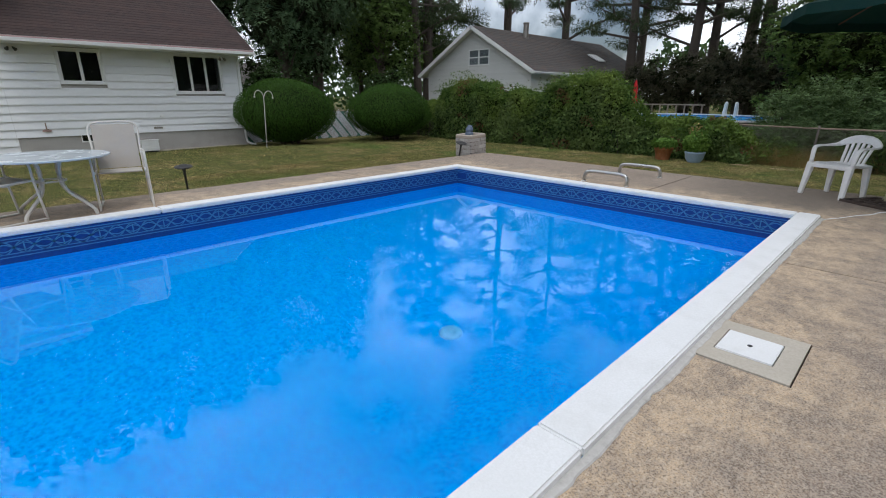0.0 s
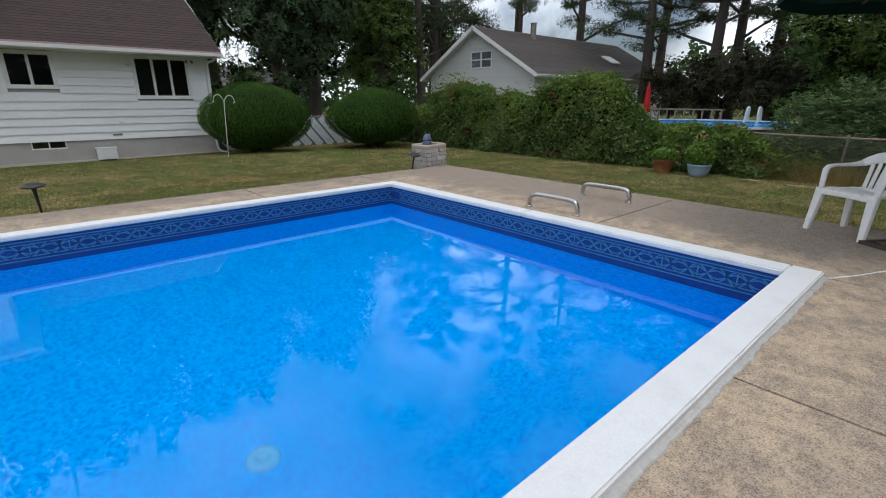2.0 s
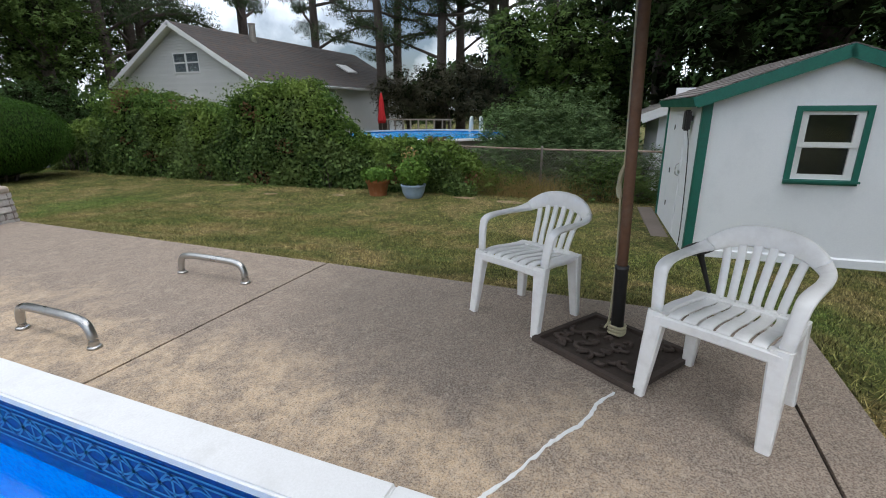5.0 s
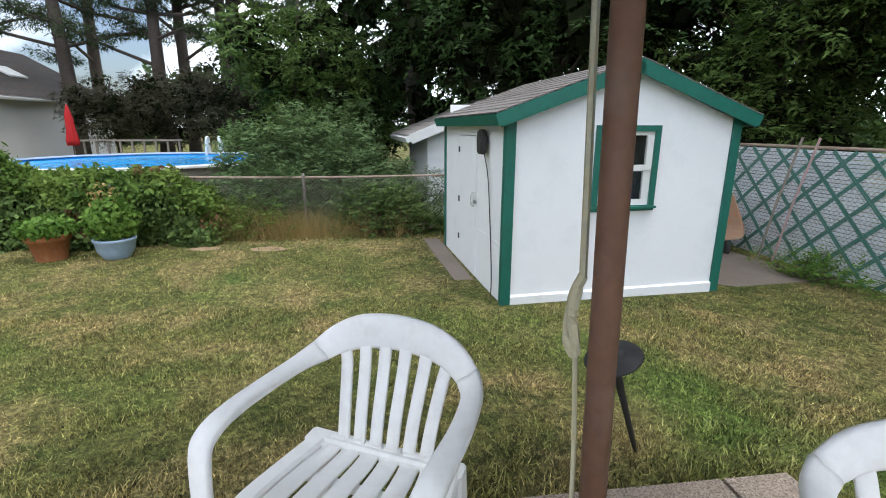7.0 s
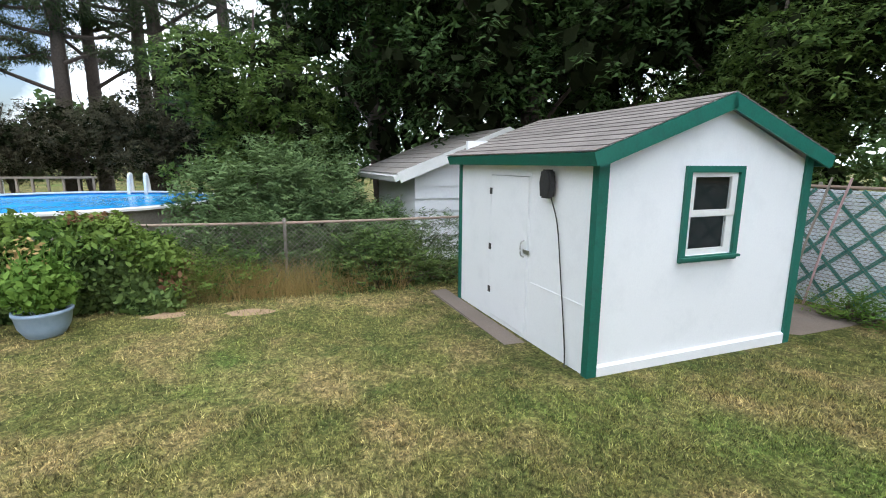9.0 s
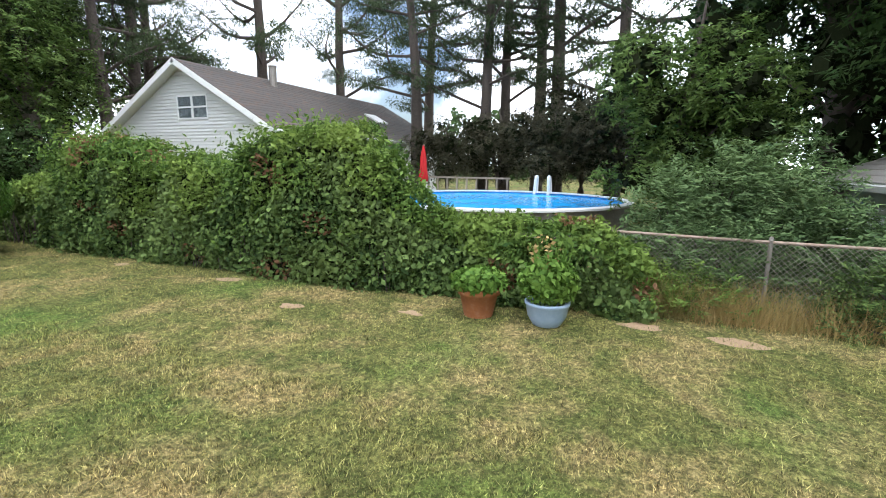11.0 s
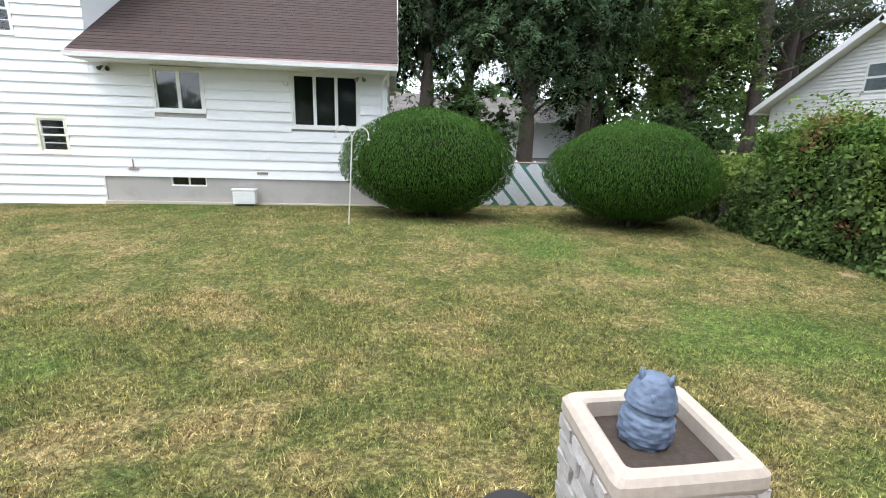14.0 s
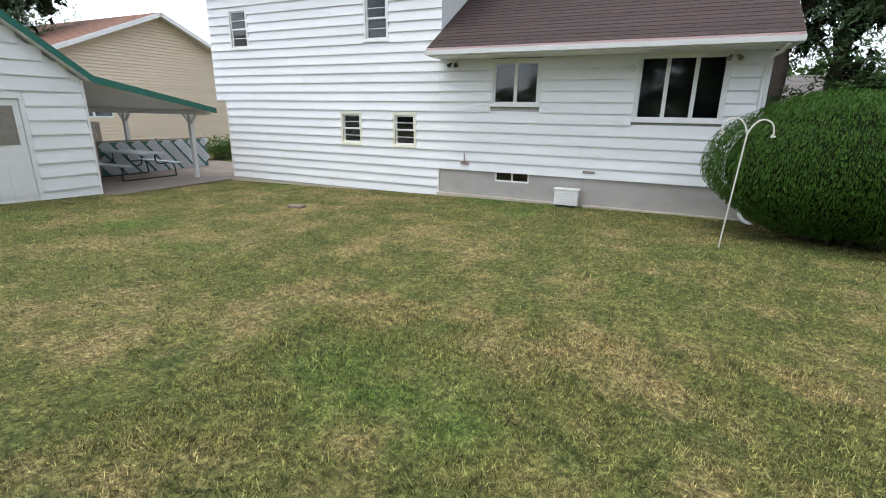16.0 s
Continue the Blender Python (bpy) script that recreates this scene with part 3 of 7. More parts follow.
    lathe(bm, [(0.001, 0.012), (0.045, 0.014), (0.05, 0.03), (0.10, 0.026), (0.115, 0.0)], 24, False)
    dr = part("floor_drain", bm, M_DRAIN, pool, "round pale drain cover", True)
    dr.matrix_basis = pose(3.03, 2.80, -1.735)
    # water
    bm = bmesh.new()
    nx, ny = 60, 32
    grid = [[bm.verts.new((x0 + 0.002 + (x1 - x0 - 0.004) * i / nx, y0 + 0.002 + (y1 - y0 - 0.004) * j / ny, WATER_Z)) for j in range(ny + 1)] for i in range(nx + 1)]
    for i in range(nx):
        for j in range(ny):
            bm.faces.new((grid[i][j], grid[i + 1][j], grid[i + 1][j + 1], grid[i][j + 1]))
    water = tagged(finish("water", bm, M_WATER, True), "clear rippling pool water", "water", kind="structure")
    water.visible_shadow = False
    return pool


swimming_pool = build_pool()


def build_deck():
    """Concrete deck slabs round the pool, with open joints."""
    deck = thing("pavement", "weathered exposed-aggregate concrete pool deck", "pool deck", kind="structure")
    x0, x1, y0, y1 = POOL[0] - COPE, POOL[1] + COPE, POOL[2] - COPE, POOL[3] + COPE
    g = 0.008
    slabs = []
    cuts = [DECK[0], -5.6, -2.9, -0.4, 4.53, x1]
    for a, b in zip(cuts, cuts[1:]):
        slabs.append((a, b, DECK[2], y0))
        slabs.append((a, b, y1, DECK[3]))
    slabs += [(x1, 8.55, DECK[2], -0.64), (x1, DECK[1], -0.64, 2.58), (x1, DECK[1], 2.58, DECK[3]), (DECK[0], x0, y0, 2.6), (DECK[0], x0, 2.6, y1)]
    skim = (2.55, 3.09, 0.17, y0)
    for a, b, c, d in slabs:
        bm = bmesh.new()
        if a < skim[0] and b > skim[1] and c < skim[2] < d:
            for q in ((a, skim[0], c, d), (skim[1], b, c, d), (skim[0], skim[1], c, skim[2])):
                box(bm, q[0] + (g if q[0] == a else 0), q[1] - (g if q[1] == b else 0), q[2] + g, q[3] - (g if q[3] == d else 0), -0.5, 0.0)
        else:
            box(bm, a + g, b - g, c + g, d - g, -0.5, 0.0)
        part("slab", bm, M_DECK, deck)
    for q in ((DECK[0] + 0.03, DECK[1] - 0.03, DECK[2] + 0.03, y0), (DECK[0] + 0.03, DECK[1] - 0.03, y1, DECK[3] - 0.03), (x1, DECK[1] - 0.03, y0, y1), (DECK[0] + 0.03, x0, y0, y1)):
        block("bedding", (*q, -0.6, -0.018), M_SOIL, deck, "dark dirt in the joints")
    # white filler in the wandering crack
    bm = bmesh.new()
    pts = curve_points([(6.47, 0.58, 0.0), (6.60, 0.51, 0.0), (6.80, 0.41, 0.0), (6.98, 0.33, 0.0), (7.10, 0.25, 0.0), (7.27, 0.20, 0.0), (7.40, 0.13, 0.0)], 8)
    pts = [p + Vector((random.uniform(-1, 1), random.uniform(-1, 1), 0)) * 0.005 for p in pts]
    sweep(bm, pts, rect(0.018, 0.008), scales=[random.uniform(0.6, 1.2) for _ in pts])
    part("crack_filler", bm, M_COPING, deck, "white filler in a crack")
    # skimmer cover set into the slab
    lid = thing("skimmer_cover", "pale concrete skimmer frame with white square lid", "pool skimmer")
    bm = bmesh.new()
    ox0, ox1, oy0, oy1, ix0, ix1, iy0, iy1 = 2.557, 3.083, 0.178, y0 - 0.008, 2.685, 2.965, 0.268, 0.535
    for q in ((ox0, ix0, oy0, oy1), (ix1, ox1, oy0, oy1), (ix0, ix1, oy0, iy0), (ix0, ix1, iy1, oy1)):
        box(bm, *q, -0.05, 0.006)
    part("frame", bm, M_CEMENT, lid, "pale cement frame")
    cover = block("lid", (ix0 + 0.006, ix1 - 0.006, iy0 + 0.006, iy1 - 0.006, -0.04, 0.010), M_COPING, lid, "white plastic lid", 0.004)
    # black disc on the lid; the dark of a finger hole is painted
    bm = bmesh.new()
    lathe(bm, [(0.0, 0.0), (0.012, 0.0), (0.012, 0.004), (0.0, 0.004)], 10, False)
    hole = part("finger_hole_disc", bm, M_IRON, cover)
    hole.matrix_basis = pose(2.825, 0.40, 0.009)
    return deck


pool_deck = build_deck()


def build_grab_rails():
    first = thing("grab_rail", "low bent stainless steel rail anchored in the deck", "rail", pose(6.77, 3.25, 0), "pair of deck rails")
    bm = bmesh.new()
    tube(bm, curve_points([(0, 0.34, -0.01), (0, 0.335, 0.09), (0, 0.27, 0.155), (0, 0.0, 0.165), (0, -0.27, 0.155), (0, -0.335, 0.09), (0, -0.34, -0.01)], 6), 0.026, 12)
    part("tube", bm, M_STEEL, first, "", True)
    for y in (0.34, -0.34):
        bm = bmesh.new()
        lathe(bm, [(0.0, 0.0), (0.04, 0.0), (0.036, 0.012), (0.024, 0.016)], 14, True)
        fl = part("flange", bm, M_STEEL, first, "", True)
        fl.matrix_basis = pose(0, y, 0.001)
    copy_thing(first, pose(7.89, 3.22, 0))


build_grab_rails()


# ---- plastic armchairs ----
def build_plastic_chair(m):
    ch = thing("plastic_chair", "white stackable plastic garden armchair, slightly stained", "chair", m, "white garden chairs")
    # seat: curved slats between two side rails; +x is the front
    for k in range(6):
        y = -0.165 + 0.066 * k
        bm = bmesh.new()
        sweep(bm, curve_points([(0.25, y, 0.385), (0.235, y, 0.415), (0.15, y, 0.418), (0.0, y, 0.402), (-0.12, y * 0.93, 0.395), (-0.16, y * 0.9, 0.42)], 4), rect(0.054, 0.010))
        part("seat_slat", bm, M_PLASTIC, ch, "", True)
    bm = bmesh.new()
    for s in (-1, 1):
        sweep(bm, curve_points([(0.245, 0.225 * s, 0.39), (0.14, 0.228 * s, 0.41), (-0.02, 0.222 * s, 0.40), (-0.165, 0.20 * s, 0.40)], 4), rect(0.055, 0.03))
    sweep(bm, [(0.252, -0.25, 0.385), (0.258, 0, 0.392), (0.252, 0.25, 0.385)], rect(0.03, 0.05))
    sweep(bm, [(-0.155, -0.21, 0.40), (-0.155, 0.21, 0.40)], rect(0.05, 0.03))
    sweep(bm, [(-0.02, -0.21, 0.385), (-0.02, 0.21, 0.385)], rect(0.03, 0.016))
    part("seat_frame", bm, M_PLASTIC, ch)
    # one broad moulded band: hoop of the back, running on into both arms
    half_band = [((-0.262, 0.0, 0.722), (-0.10, 0.0, 1.0), 0.104), ((-0.258, 0.10, 0.712), (-0.08, 0.25, 0.97), 0.102), ((-0.244, 0.175, 0.685), (-0.05, 0.62, 0.78), 0.088),
                 ((-0.215, 0.228, 0.650), (0.0, 0.85, 0.52), 0.070), ((-0.150, 0.258, 0.635), (0.0, 0.96, 0.28), 0.058), ((-0.02, 0.272, 0.632), (0.0, 1.0, 0.08), 0.056),
                 ((0.10, 0.272, 0.632), (0.0, 1.0, 0.0), 0.060), ((0.175, 0.268, 0.618), (0.0, 1.0, 0.0), 0.062), ((0.207, 0.263, 0.575), (0.0, 1.0, 0.0), 0.058), ((0.228, 0.250, 0.42), (0.0, 1.0, 0.0), 0.052)]
    def band(name, keys, flip):
        mids = curve_points([k[0] for k in keys], 4)
        wide = curve_points([k[1] for k in keys], 4)
        size = curve_points([(k[2], 0, 0) for k in keys], 4)
        loops = []
        for i, (c, w, z) in enumerate(zip(mids, wide, size)):
            t = (mids[min(i + 1, len(mids) - 1)] - mids[max(i - 1, 0)]).normalized()
            w = (w - t * w.dot(t)).normalized()
            nrm = t.cross(w)
            a, b = z.x / 2, 0.011
            sec = [(-a, -b * 0.4), (-a * 0.8, -b), (a * 0.8, -b), (a, -b * 0.4), (a, b * 0.4), (a * 0.8, b), (-a * 0.8, b), (-a, b * 0.4)]
            loops.append([tuple(Vector((1, flip, 1)) * (c + w * p + nrm * q)) for p, q in sec])
        bm = bmesh.new()
        rings(bm, loops)
        bmesh.ops.recalc_face_normals(bm, faces=bm.faces[:])
        part(name, bm, M_PLASTIC, ch, "", True)
    mirrored = [((p[0], -p[1], p[2]), (w[0], -w[1], w[2]), z) for p, w, z in half_band[1:4]][::-1]
    band("back_hoop", mirrored + half_band[:4], 1)
    band("armrest", half_band[3:], 1)
    band("armrest", half_band[3:], -1)
    for k in range(6):
        f = (k - 2.5) / 2.5
        bm = bmesh.new()
        top = 0.690 - 0.035 * f * f
        sweep(bm, curve_points([(-0.155, 0.128 * f, 0.41), (-0.185, 0.136 * f, 0.50), (-0.230, 0.150 * f, 0.61), (-0.256 + 0.012 * f * f, 0.160 * f, top)], 4), rect(0.037, 0.012), (1, 0, 0.3))
        part("back_slat", bm, M_PLASTIC, ch, "", True)
    for sx, s, top in ((1, -1, 0.42), (1, 1, 0.42), (-1, -1, 0.41), (-1, 1, 0.41)):
        bm = bmesh.new()
        foot = (0.288, 0.258 * s) if sx > 0 else (-0.165, 0.225 * s)
        head = (0.232, 0.238 * s) if sx > 0 else (-0.145, 0.20 * s)
        sec = [(-0.028, -0.027), (0.028, -0.027), (0.036, -0.019), (0.036, 0.019), (0.028, 0.027), (-0.028, 0.027), (-0.036, 0.019), (-0.036, -0.019)]
        sec = [(a * s, b) for a, b in sec]
        sweep(bm, [(*head, top), ((head[0] + foot[0]) / 2, (head[1] + foot[1]) / 2, top / 2), (*foot, 0.0)], sec, (sx, 0, 0.0), [1.15, 0.95, 0.72])
        part("leg", bm, M_PLASTIC, ch)
    return ch


chair = build_plastic_chair(pose(8.19, 0.695, 0, 0, 0, 153))
copy_thing(chair, pose(7.56, -0.335, 0, 0, 0, 152))


# ---- patio umbrella on its iron base ----
def build_umbrella():
    um = thing("patio_umbrella", "brown wooden-pole patio umbrella with open dark green canopy", "umbrella", pose(8.0, 0.15, 0, -1.3, 0, 0))
    bm = bmesh.new()
    sweep(bm, [(0, 0, 0.04), (0, 0, 1.2), (0, 0, 2.70)], circle(0.029, 12), (1, 0, 0))
    part("pole", bm, M_WOODPOLE, um, "brown stained wooden pole", True)
    bm = bmesh.new()
    lathe(bm, [(0.0, 0.02), (0.036, 0.02), (0.036, 0.42), (0.040, 0.425), (0.040, 0.445), (0.026, 0.45)], 14)
    part("sleeve", bm, M_IRON, um, "dark metal base sleeve", True)
    bm = bmesh.new()
    for k in range(3):
        tube(bm, [(0.045 * math.cos(a), 0.045 * math.sin(a), 0.035 + 0.02 * k + 0.004 * math.sin(3 * a)) for a in np.linspace(0, 6.0, 16)], 0.009, 6)
    part("tape_wrap", bm, M_ROPE, um, "off-white rag tied round the sleeve")
    bm = bmesh.new()
    tube(bm, [(0.062, 0.034, 2.40), (0.056, 0.033, 1.6), (0.048, 0.030, 1.0)], 0.008, 6)
    tube(bm, curve_points([(0.048, 0.030, 1.0), (0.052, 0.048, 0.95), (0.050, 0.056, 0.86), (0.040, 0.040, 0.83), (0.036, 0.052, 0.92), (0.046, 0.040, 0.97), (0.052, 0.052, 0.88)], 5), 0.011, 6)
    tube(bm, curve_points([(0.045, 0.040, 0.86), (0.03, 0.035, 0.5), (0.03, 0.046, 0.12), (0.02, 0.07, 0.04)], 5), 0.006, 6)
    part("cord", bm, M_ROPE, um, "pale yellow pull cord with a knotted coil")
    # canopy: eight sagging panels with a short valance
    n, rim, zr, zt = 8, 1.47, 2.24, 2.68
    bm = bmesh.new()
    top = bm.verts.new((0, 0, zt))
    rows = []
    for f in (0.33, 0.66, 1.0):
        ring = []
        for i in range(n * 4):
            a = 2 * math.pi * i / (n * 4)
            sag = 0.035 * f * (1 - math.cos(2 * math.pi * (i % 4) / 4)) / 2
            r = rim * f * (1 - 0.045 * (1 - math.cos(2 * math.pi * (i % 4) / 4)) / 2)
            ring.append(bm.verts.new((r * math.cos(a), r * math.sin(a), zt + (zr - zt) * f - sag)))
        rows.append(ring)
    rows.append([bm.verts.new((v.co.x * 1.005, v.co.y * 1.005, v.co.z - 0.11)) for v in rows[-1]])
    for i in range(n * 4):
        bm.faces.new((top, rows[0][i], rows[0][(i + 1) % (n * 4)]))
        for a, b in zip(rows, rows[1:]):
            bm.faces.new((a[i], b[i], b[(i + 1) % (n * 4)], a[(i + 1) % (n * 4)]))
    bmesh.ops.solidify(bm, geom=bm.faces[:], thickness=0.003)
    part("canopy", bm, M_GREENCLOTH, um, "dark green cloth canopy")
    for i in range(n):
        a = 2 * math.pi * i / n
        bm = bmesh.new()
        sweep(bm, [(0.03 * math.cos(a), 0.03 * math.sin(a), zt - 0.03), (rim * 0.97 * math.cos(a), rim * 0.97 * math.sin(a), zr - 0.025)], rect(0.02, 0.016))
        rib = part("rib", bm, M_WOODPOLE, um)
        bm = bmesh.new()
        sweep(bm, [(0.03 * math.cos(a), 0.03 * math.sin(a), 2.05), (rim * 0.5 * math.cos(a), rim * 0.5 * math.sin(a), zt + (zr - zt) * 0.5 - 0.04)], rect(0.016, 0.012))
        part("strut", bm, M_WOODPOLE, rib)
    bm = bmesh.new()
    lathe(bm, [(0.025, 2.0), (0.045, 2.01), (0.045, 2.09), (0.025, 2.10)], 12)
    part("hub", bm, M_WOODPOLE, um)
    return um


build_umbrella()


def build_grate():
    """Square cast-iron umbrella base with scrolled openwork."""
    gr = thing("umbrella_base", "rusty brown cast-iron scrollwork umbrella base plate", "umbrella base", pose(7.83, 0.17, 0, 0, 0, 57))
    w, d = 0.33, 0.29
    bm = bmesh.new()
    for q in ((-w, w, -d, -d + 0.03), (-w, w, d - 0.03, d), (-w, -w + 0.03, -d + 0.03, d - 0.03), (w - 0.03, w, -d + 0.03, d - 0.03)):
        box(bm, *q, 0.004, 0.032)
    part("rim", bm, M_RUST, gr)
    block("plate", (-w + 0.03, w - 0.03, -d + 0.03, d - 0.03, 0.0, 0.012), M_SOIL, gr, "dark bottom plate")
    for k in range(34):
        bm = bmesh.new()
        cx, cy, r, a0 = random.uniform(-0.27, 0.27), random.uniform(-0.23, 0.23), random.uniform(0.02, 0.05), random.uniform(0, 6.28)
        pts = [(max(-w + 0.02, min(w - 0.02, cx + r * (1 - 0.04 * i) * math.cos(a0 + 0.45 * i))), max(-d + 0.02, min(d - 0.02, cy + r * (1 - 0.04 * i) * math.sin(a0 + 0.45 * i))), 0.022 + 0.006 * math.sin(i * 0.4)) for i in range(10)]
        sweep(bm, pts, rect(0.022, 0.018))
        part("scroll", bm, M_RUST, gr)
    return gr


build_grate()


# ---- path lamps, shallow black discs on stakes ----
def build_path_lamp(m):
    lamp = thing("path_lamp", "black solar path lamp with flat round top on a stake", "garden lamp", m, "black path lamps")
    bm = bmesh.new()
    lathe(bm, [(0.0, 0.362), (0.046, 0.359), (0.054, 0.35), (0.057, 0.343), (0.117, 0.335), (0.121, 0.328), (0.113, 0.318), (0.05, 0.315), (0.0, 0.315)], 28, False)
    part("head", bm, M_IRON, lamp, "", True)
    bm = bmesh.new()
    lathe(bm, [(0.02, 0.318), (0.03, 0.30), (0.02, 0.25), (0.015, 0.10), (0.012, -0.14), (0.002, -0.26)], 12)
    part("stake", bm, M_IRON, lamp, "", True)
    return lamp


def lamp_pose(head, rx, ry, rz):
    """Stand a leaning lamp so that its disc is at the given place."""
    lean = pose(0, 0, 0, rx, ry, rz)
    tip = lean @ Vector((0, 0, 0.335))
    return Matrix.Translation(Vector(head) - tip) @ lean


path_lamp = build_path_lamp(lamp_pose((8.85, -0.32, 0.37), -19, -3.6, 0))
copy_thing(path_lamp, lamp_pose((7.72, 7.10, 0.275), 10, -10, 40))
copy_thing(path_lamp, lamp_pose((2.22, 7.40, 0.285), 6, -3, 0))


# ---- planter of cast stone blocks with a plastic owl ----
def build_planter():
    pl = thing("stone_planter", "square planter of rough pale stone blocks with smooth rim", "planter", pose(8.30, 7.336, -0.13, 0, -3.2, PLANTER_TURN))
    w, h = 0.248, 0.555
    block("core", (-w + 0.010, w - 0.010, -w + 0.010, w - 0.010, 0.0, h - 0.115), M_MORTAR, pl, "grey mortar joints")
    courses = 6
    hh = (h - 0.07) / courses
    for side in range(4):
        turn = pose(0, 0, 0, 0, 0, 90 * side)
        for c in range(courses):
            cuts = [-w + 0.002, random.uniform(-0.14, -0.06), random.uniform(0.03, 0.13), w - 0.04]
            if (c + side) % 2:
                cuts = [-w + 0.002, random.uniform(-0.07, 0.06), w - 0.04]
            for a, b in zip(cuts, cuts[1:]):
                bm = bmesh.new()
                box(bm, a + 0.004, b - 0.004, -w - random.uniform(0, 0.008), -w + 0.045, c * hh + 0.003, (c + 1) * hh - 0.003)
                bmesh.ops.bevel(bm, geom=bm.edges[:], offset=0.009, segments=2, affect="EDGES")
                for v in bm.verts:
                    v.co += Vector((random.uniform(-1, 1), random.uniform(-1, 1), random.uniform(-1, 1))) * 0.005
                bm.transform(turn)
                part("stone", bm, M_STONE, pl)
    bm = bmesh.new()
    o, i = w - 0.002, w - 0.07
    def squared(k, z, corner=0.055):
        pts = []
        for q in range(32):
            t = 2 * math.pi * q / 32
            pts.append((k * math.copysign(abs(math.cos(t)) ** (corner * 2), math.cos(t)), k * math.copysign(abs(math.sin(t)) ** (corner * 2), math.sin(t)), z + random.uniform(-0.002, 0.002)))
        return pts
    rings(bm, [squared(o - 0.002, h - 0.085), squared(o + 0.006, h - 0.06), squared(o + 0.004, h - 0.02), squared(o - 0.012, h), squared(i + 0.012, h - 0.002), squared(i, h - 0.014), squared(i, h - 0.09)], False)
    bmesh.ops.recalc_face_normals(bm, faces=bm.faces[:])
    part("rim", bm, M_RIM, pl, "smooth cream stone rim")
    block("soil", (-i - 0.005, i + 0.005, -i - 0.005, i + 0.005, h - 0.11, h - 0.075), M_SOIL, pl, "dark soil")
    # owl figure
    bm = bmesh.new()
    n = 48
    body = [(0.001, 0.0), (0.090, 0.0), (0.106, 0.03), (0.110, 0.07), (0.102, 0.108), (0.080, 0.132), (0.066, 0.150), (0.05, 0.170)]
    hood = [(0.066, 0.164), (0.100, 0.146), (0.105, 0.152), (0.101, 0.172), (0.090, 0.202), (0.076, 0.230), (0.058, 0.252), (0.030, 0.262), (0.001, 0.264)]
    for profile, rows_n, amp in ((body, 5, 0.013), (hood, 4, 0.005)):
        loops = []
        for (r0, z0), (r1, z1) in zip(profile, profile[1:]):
            for k in range(rows_n):
                t = k / rows_n
                r, z = r0 + (r1 - r0) * t, z0 + (z1 - z0) * t
                row = int(z / 0.021)
                ring = []
                for q in range(n):
                    a = 2 * math.pi * q / n
                    # rows of overlapping feathers, proud at their lower tips
                    f = abs(math.sin(q * math.pi / 6 + row % 2 * math.pi / 2)) * (1 - (z / 0.021 - row))
                    f += 0.25 * noise.noise((9 * math.cos(a), 9 * math.sin(a), z * 60))
                    rr = r + (amp * f if r > 0.02 else 0)
                    ring.append((rr * math.cos(a), rr * math.sin(a) * 0.92, z))
                loops.append(ring)
        rings(bm, loops)
    for sgn in (-1, 1):
        rings(bm, [[(0.048 * sgn + lean * sgn + k * math.cos(b), 0.02 + k * math.sin(b), z) for b in np.linspace(0, 5.24, 6)] for k, lean, z in ((0.020, 0.0, 0.236), (0.013, 0.008, 0.262), (0.003, 0.014, 0.284))])
    rings(bm, [[(k * math.cos(b), 0.082 + k * math.sin(b), z) for b in np.linspace(0, 5.24, 6)] for k, z in ((0.012, 0.215), (0.010, 0.195), (0.002, 0.175))])
    bmesh.ops.recalc_face_normals(bm, faces=bm.faces[:])
    for v in bm.verts:
        v.co.x *= 0.82
        v.co.y *= 0.82
    ob = finish("owl_statue", bm, M_OWL, True)
    ob.matrix_basis = pose(8.256, 7.372, h - 0.080 - 0.13, 0, -3.2, 150)
    tagged(ob, "blue-grey plastic owl figure sitting in the planter", "statue")


PLANTER_TURN = -1
build_planter()


# ---- flower pots by the hedge ----
def foliage_blob(name, n, centre, radii, size, material, parent, outward=0.8, label=""):
    d = RNG.normal(size=(n, 3))
    d /= np.linalg.norm(d, axis=1, keepdims=True)
    r = RNG.uniform(0.45, 1.0, size=(n, 1)) ** 0.6
    p = d * r * np.array(radii) + np.array(centre)
    return tagged(quick_mesh(name, leaf_quads(p, size, d * outward), n, 4, material, parent), label)


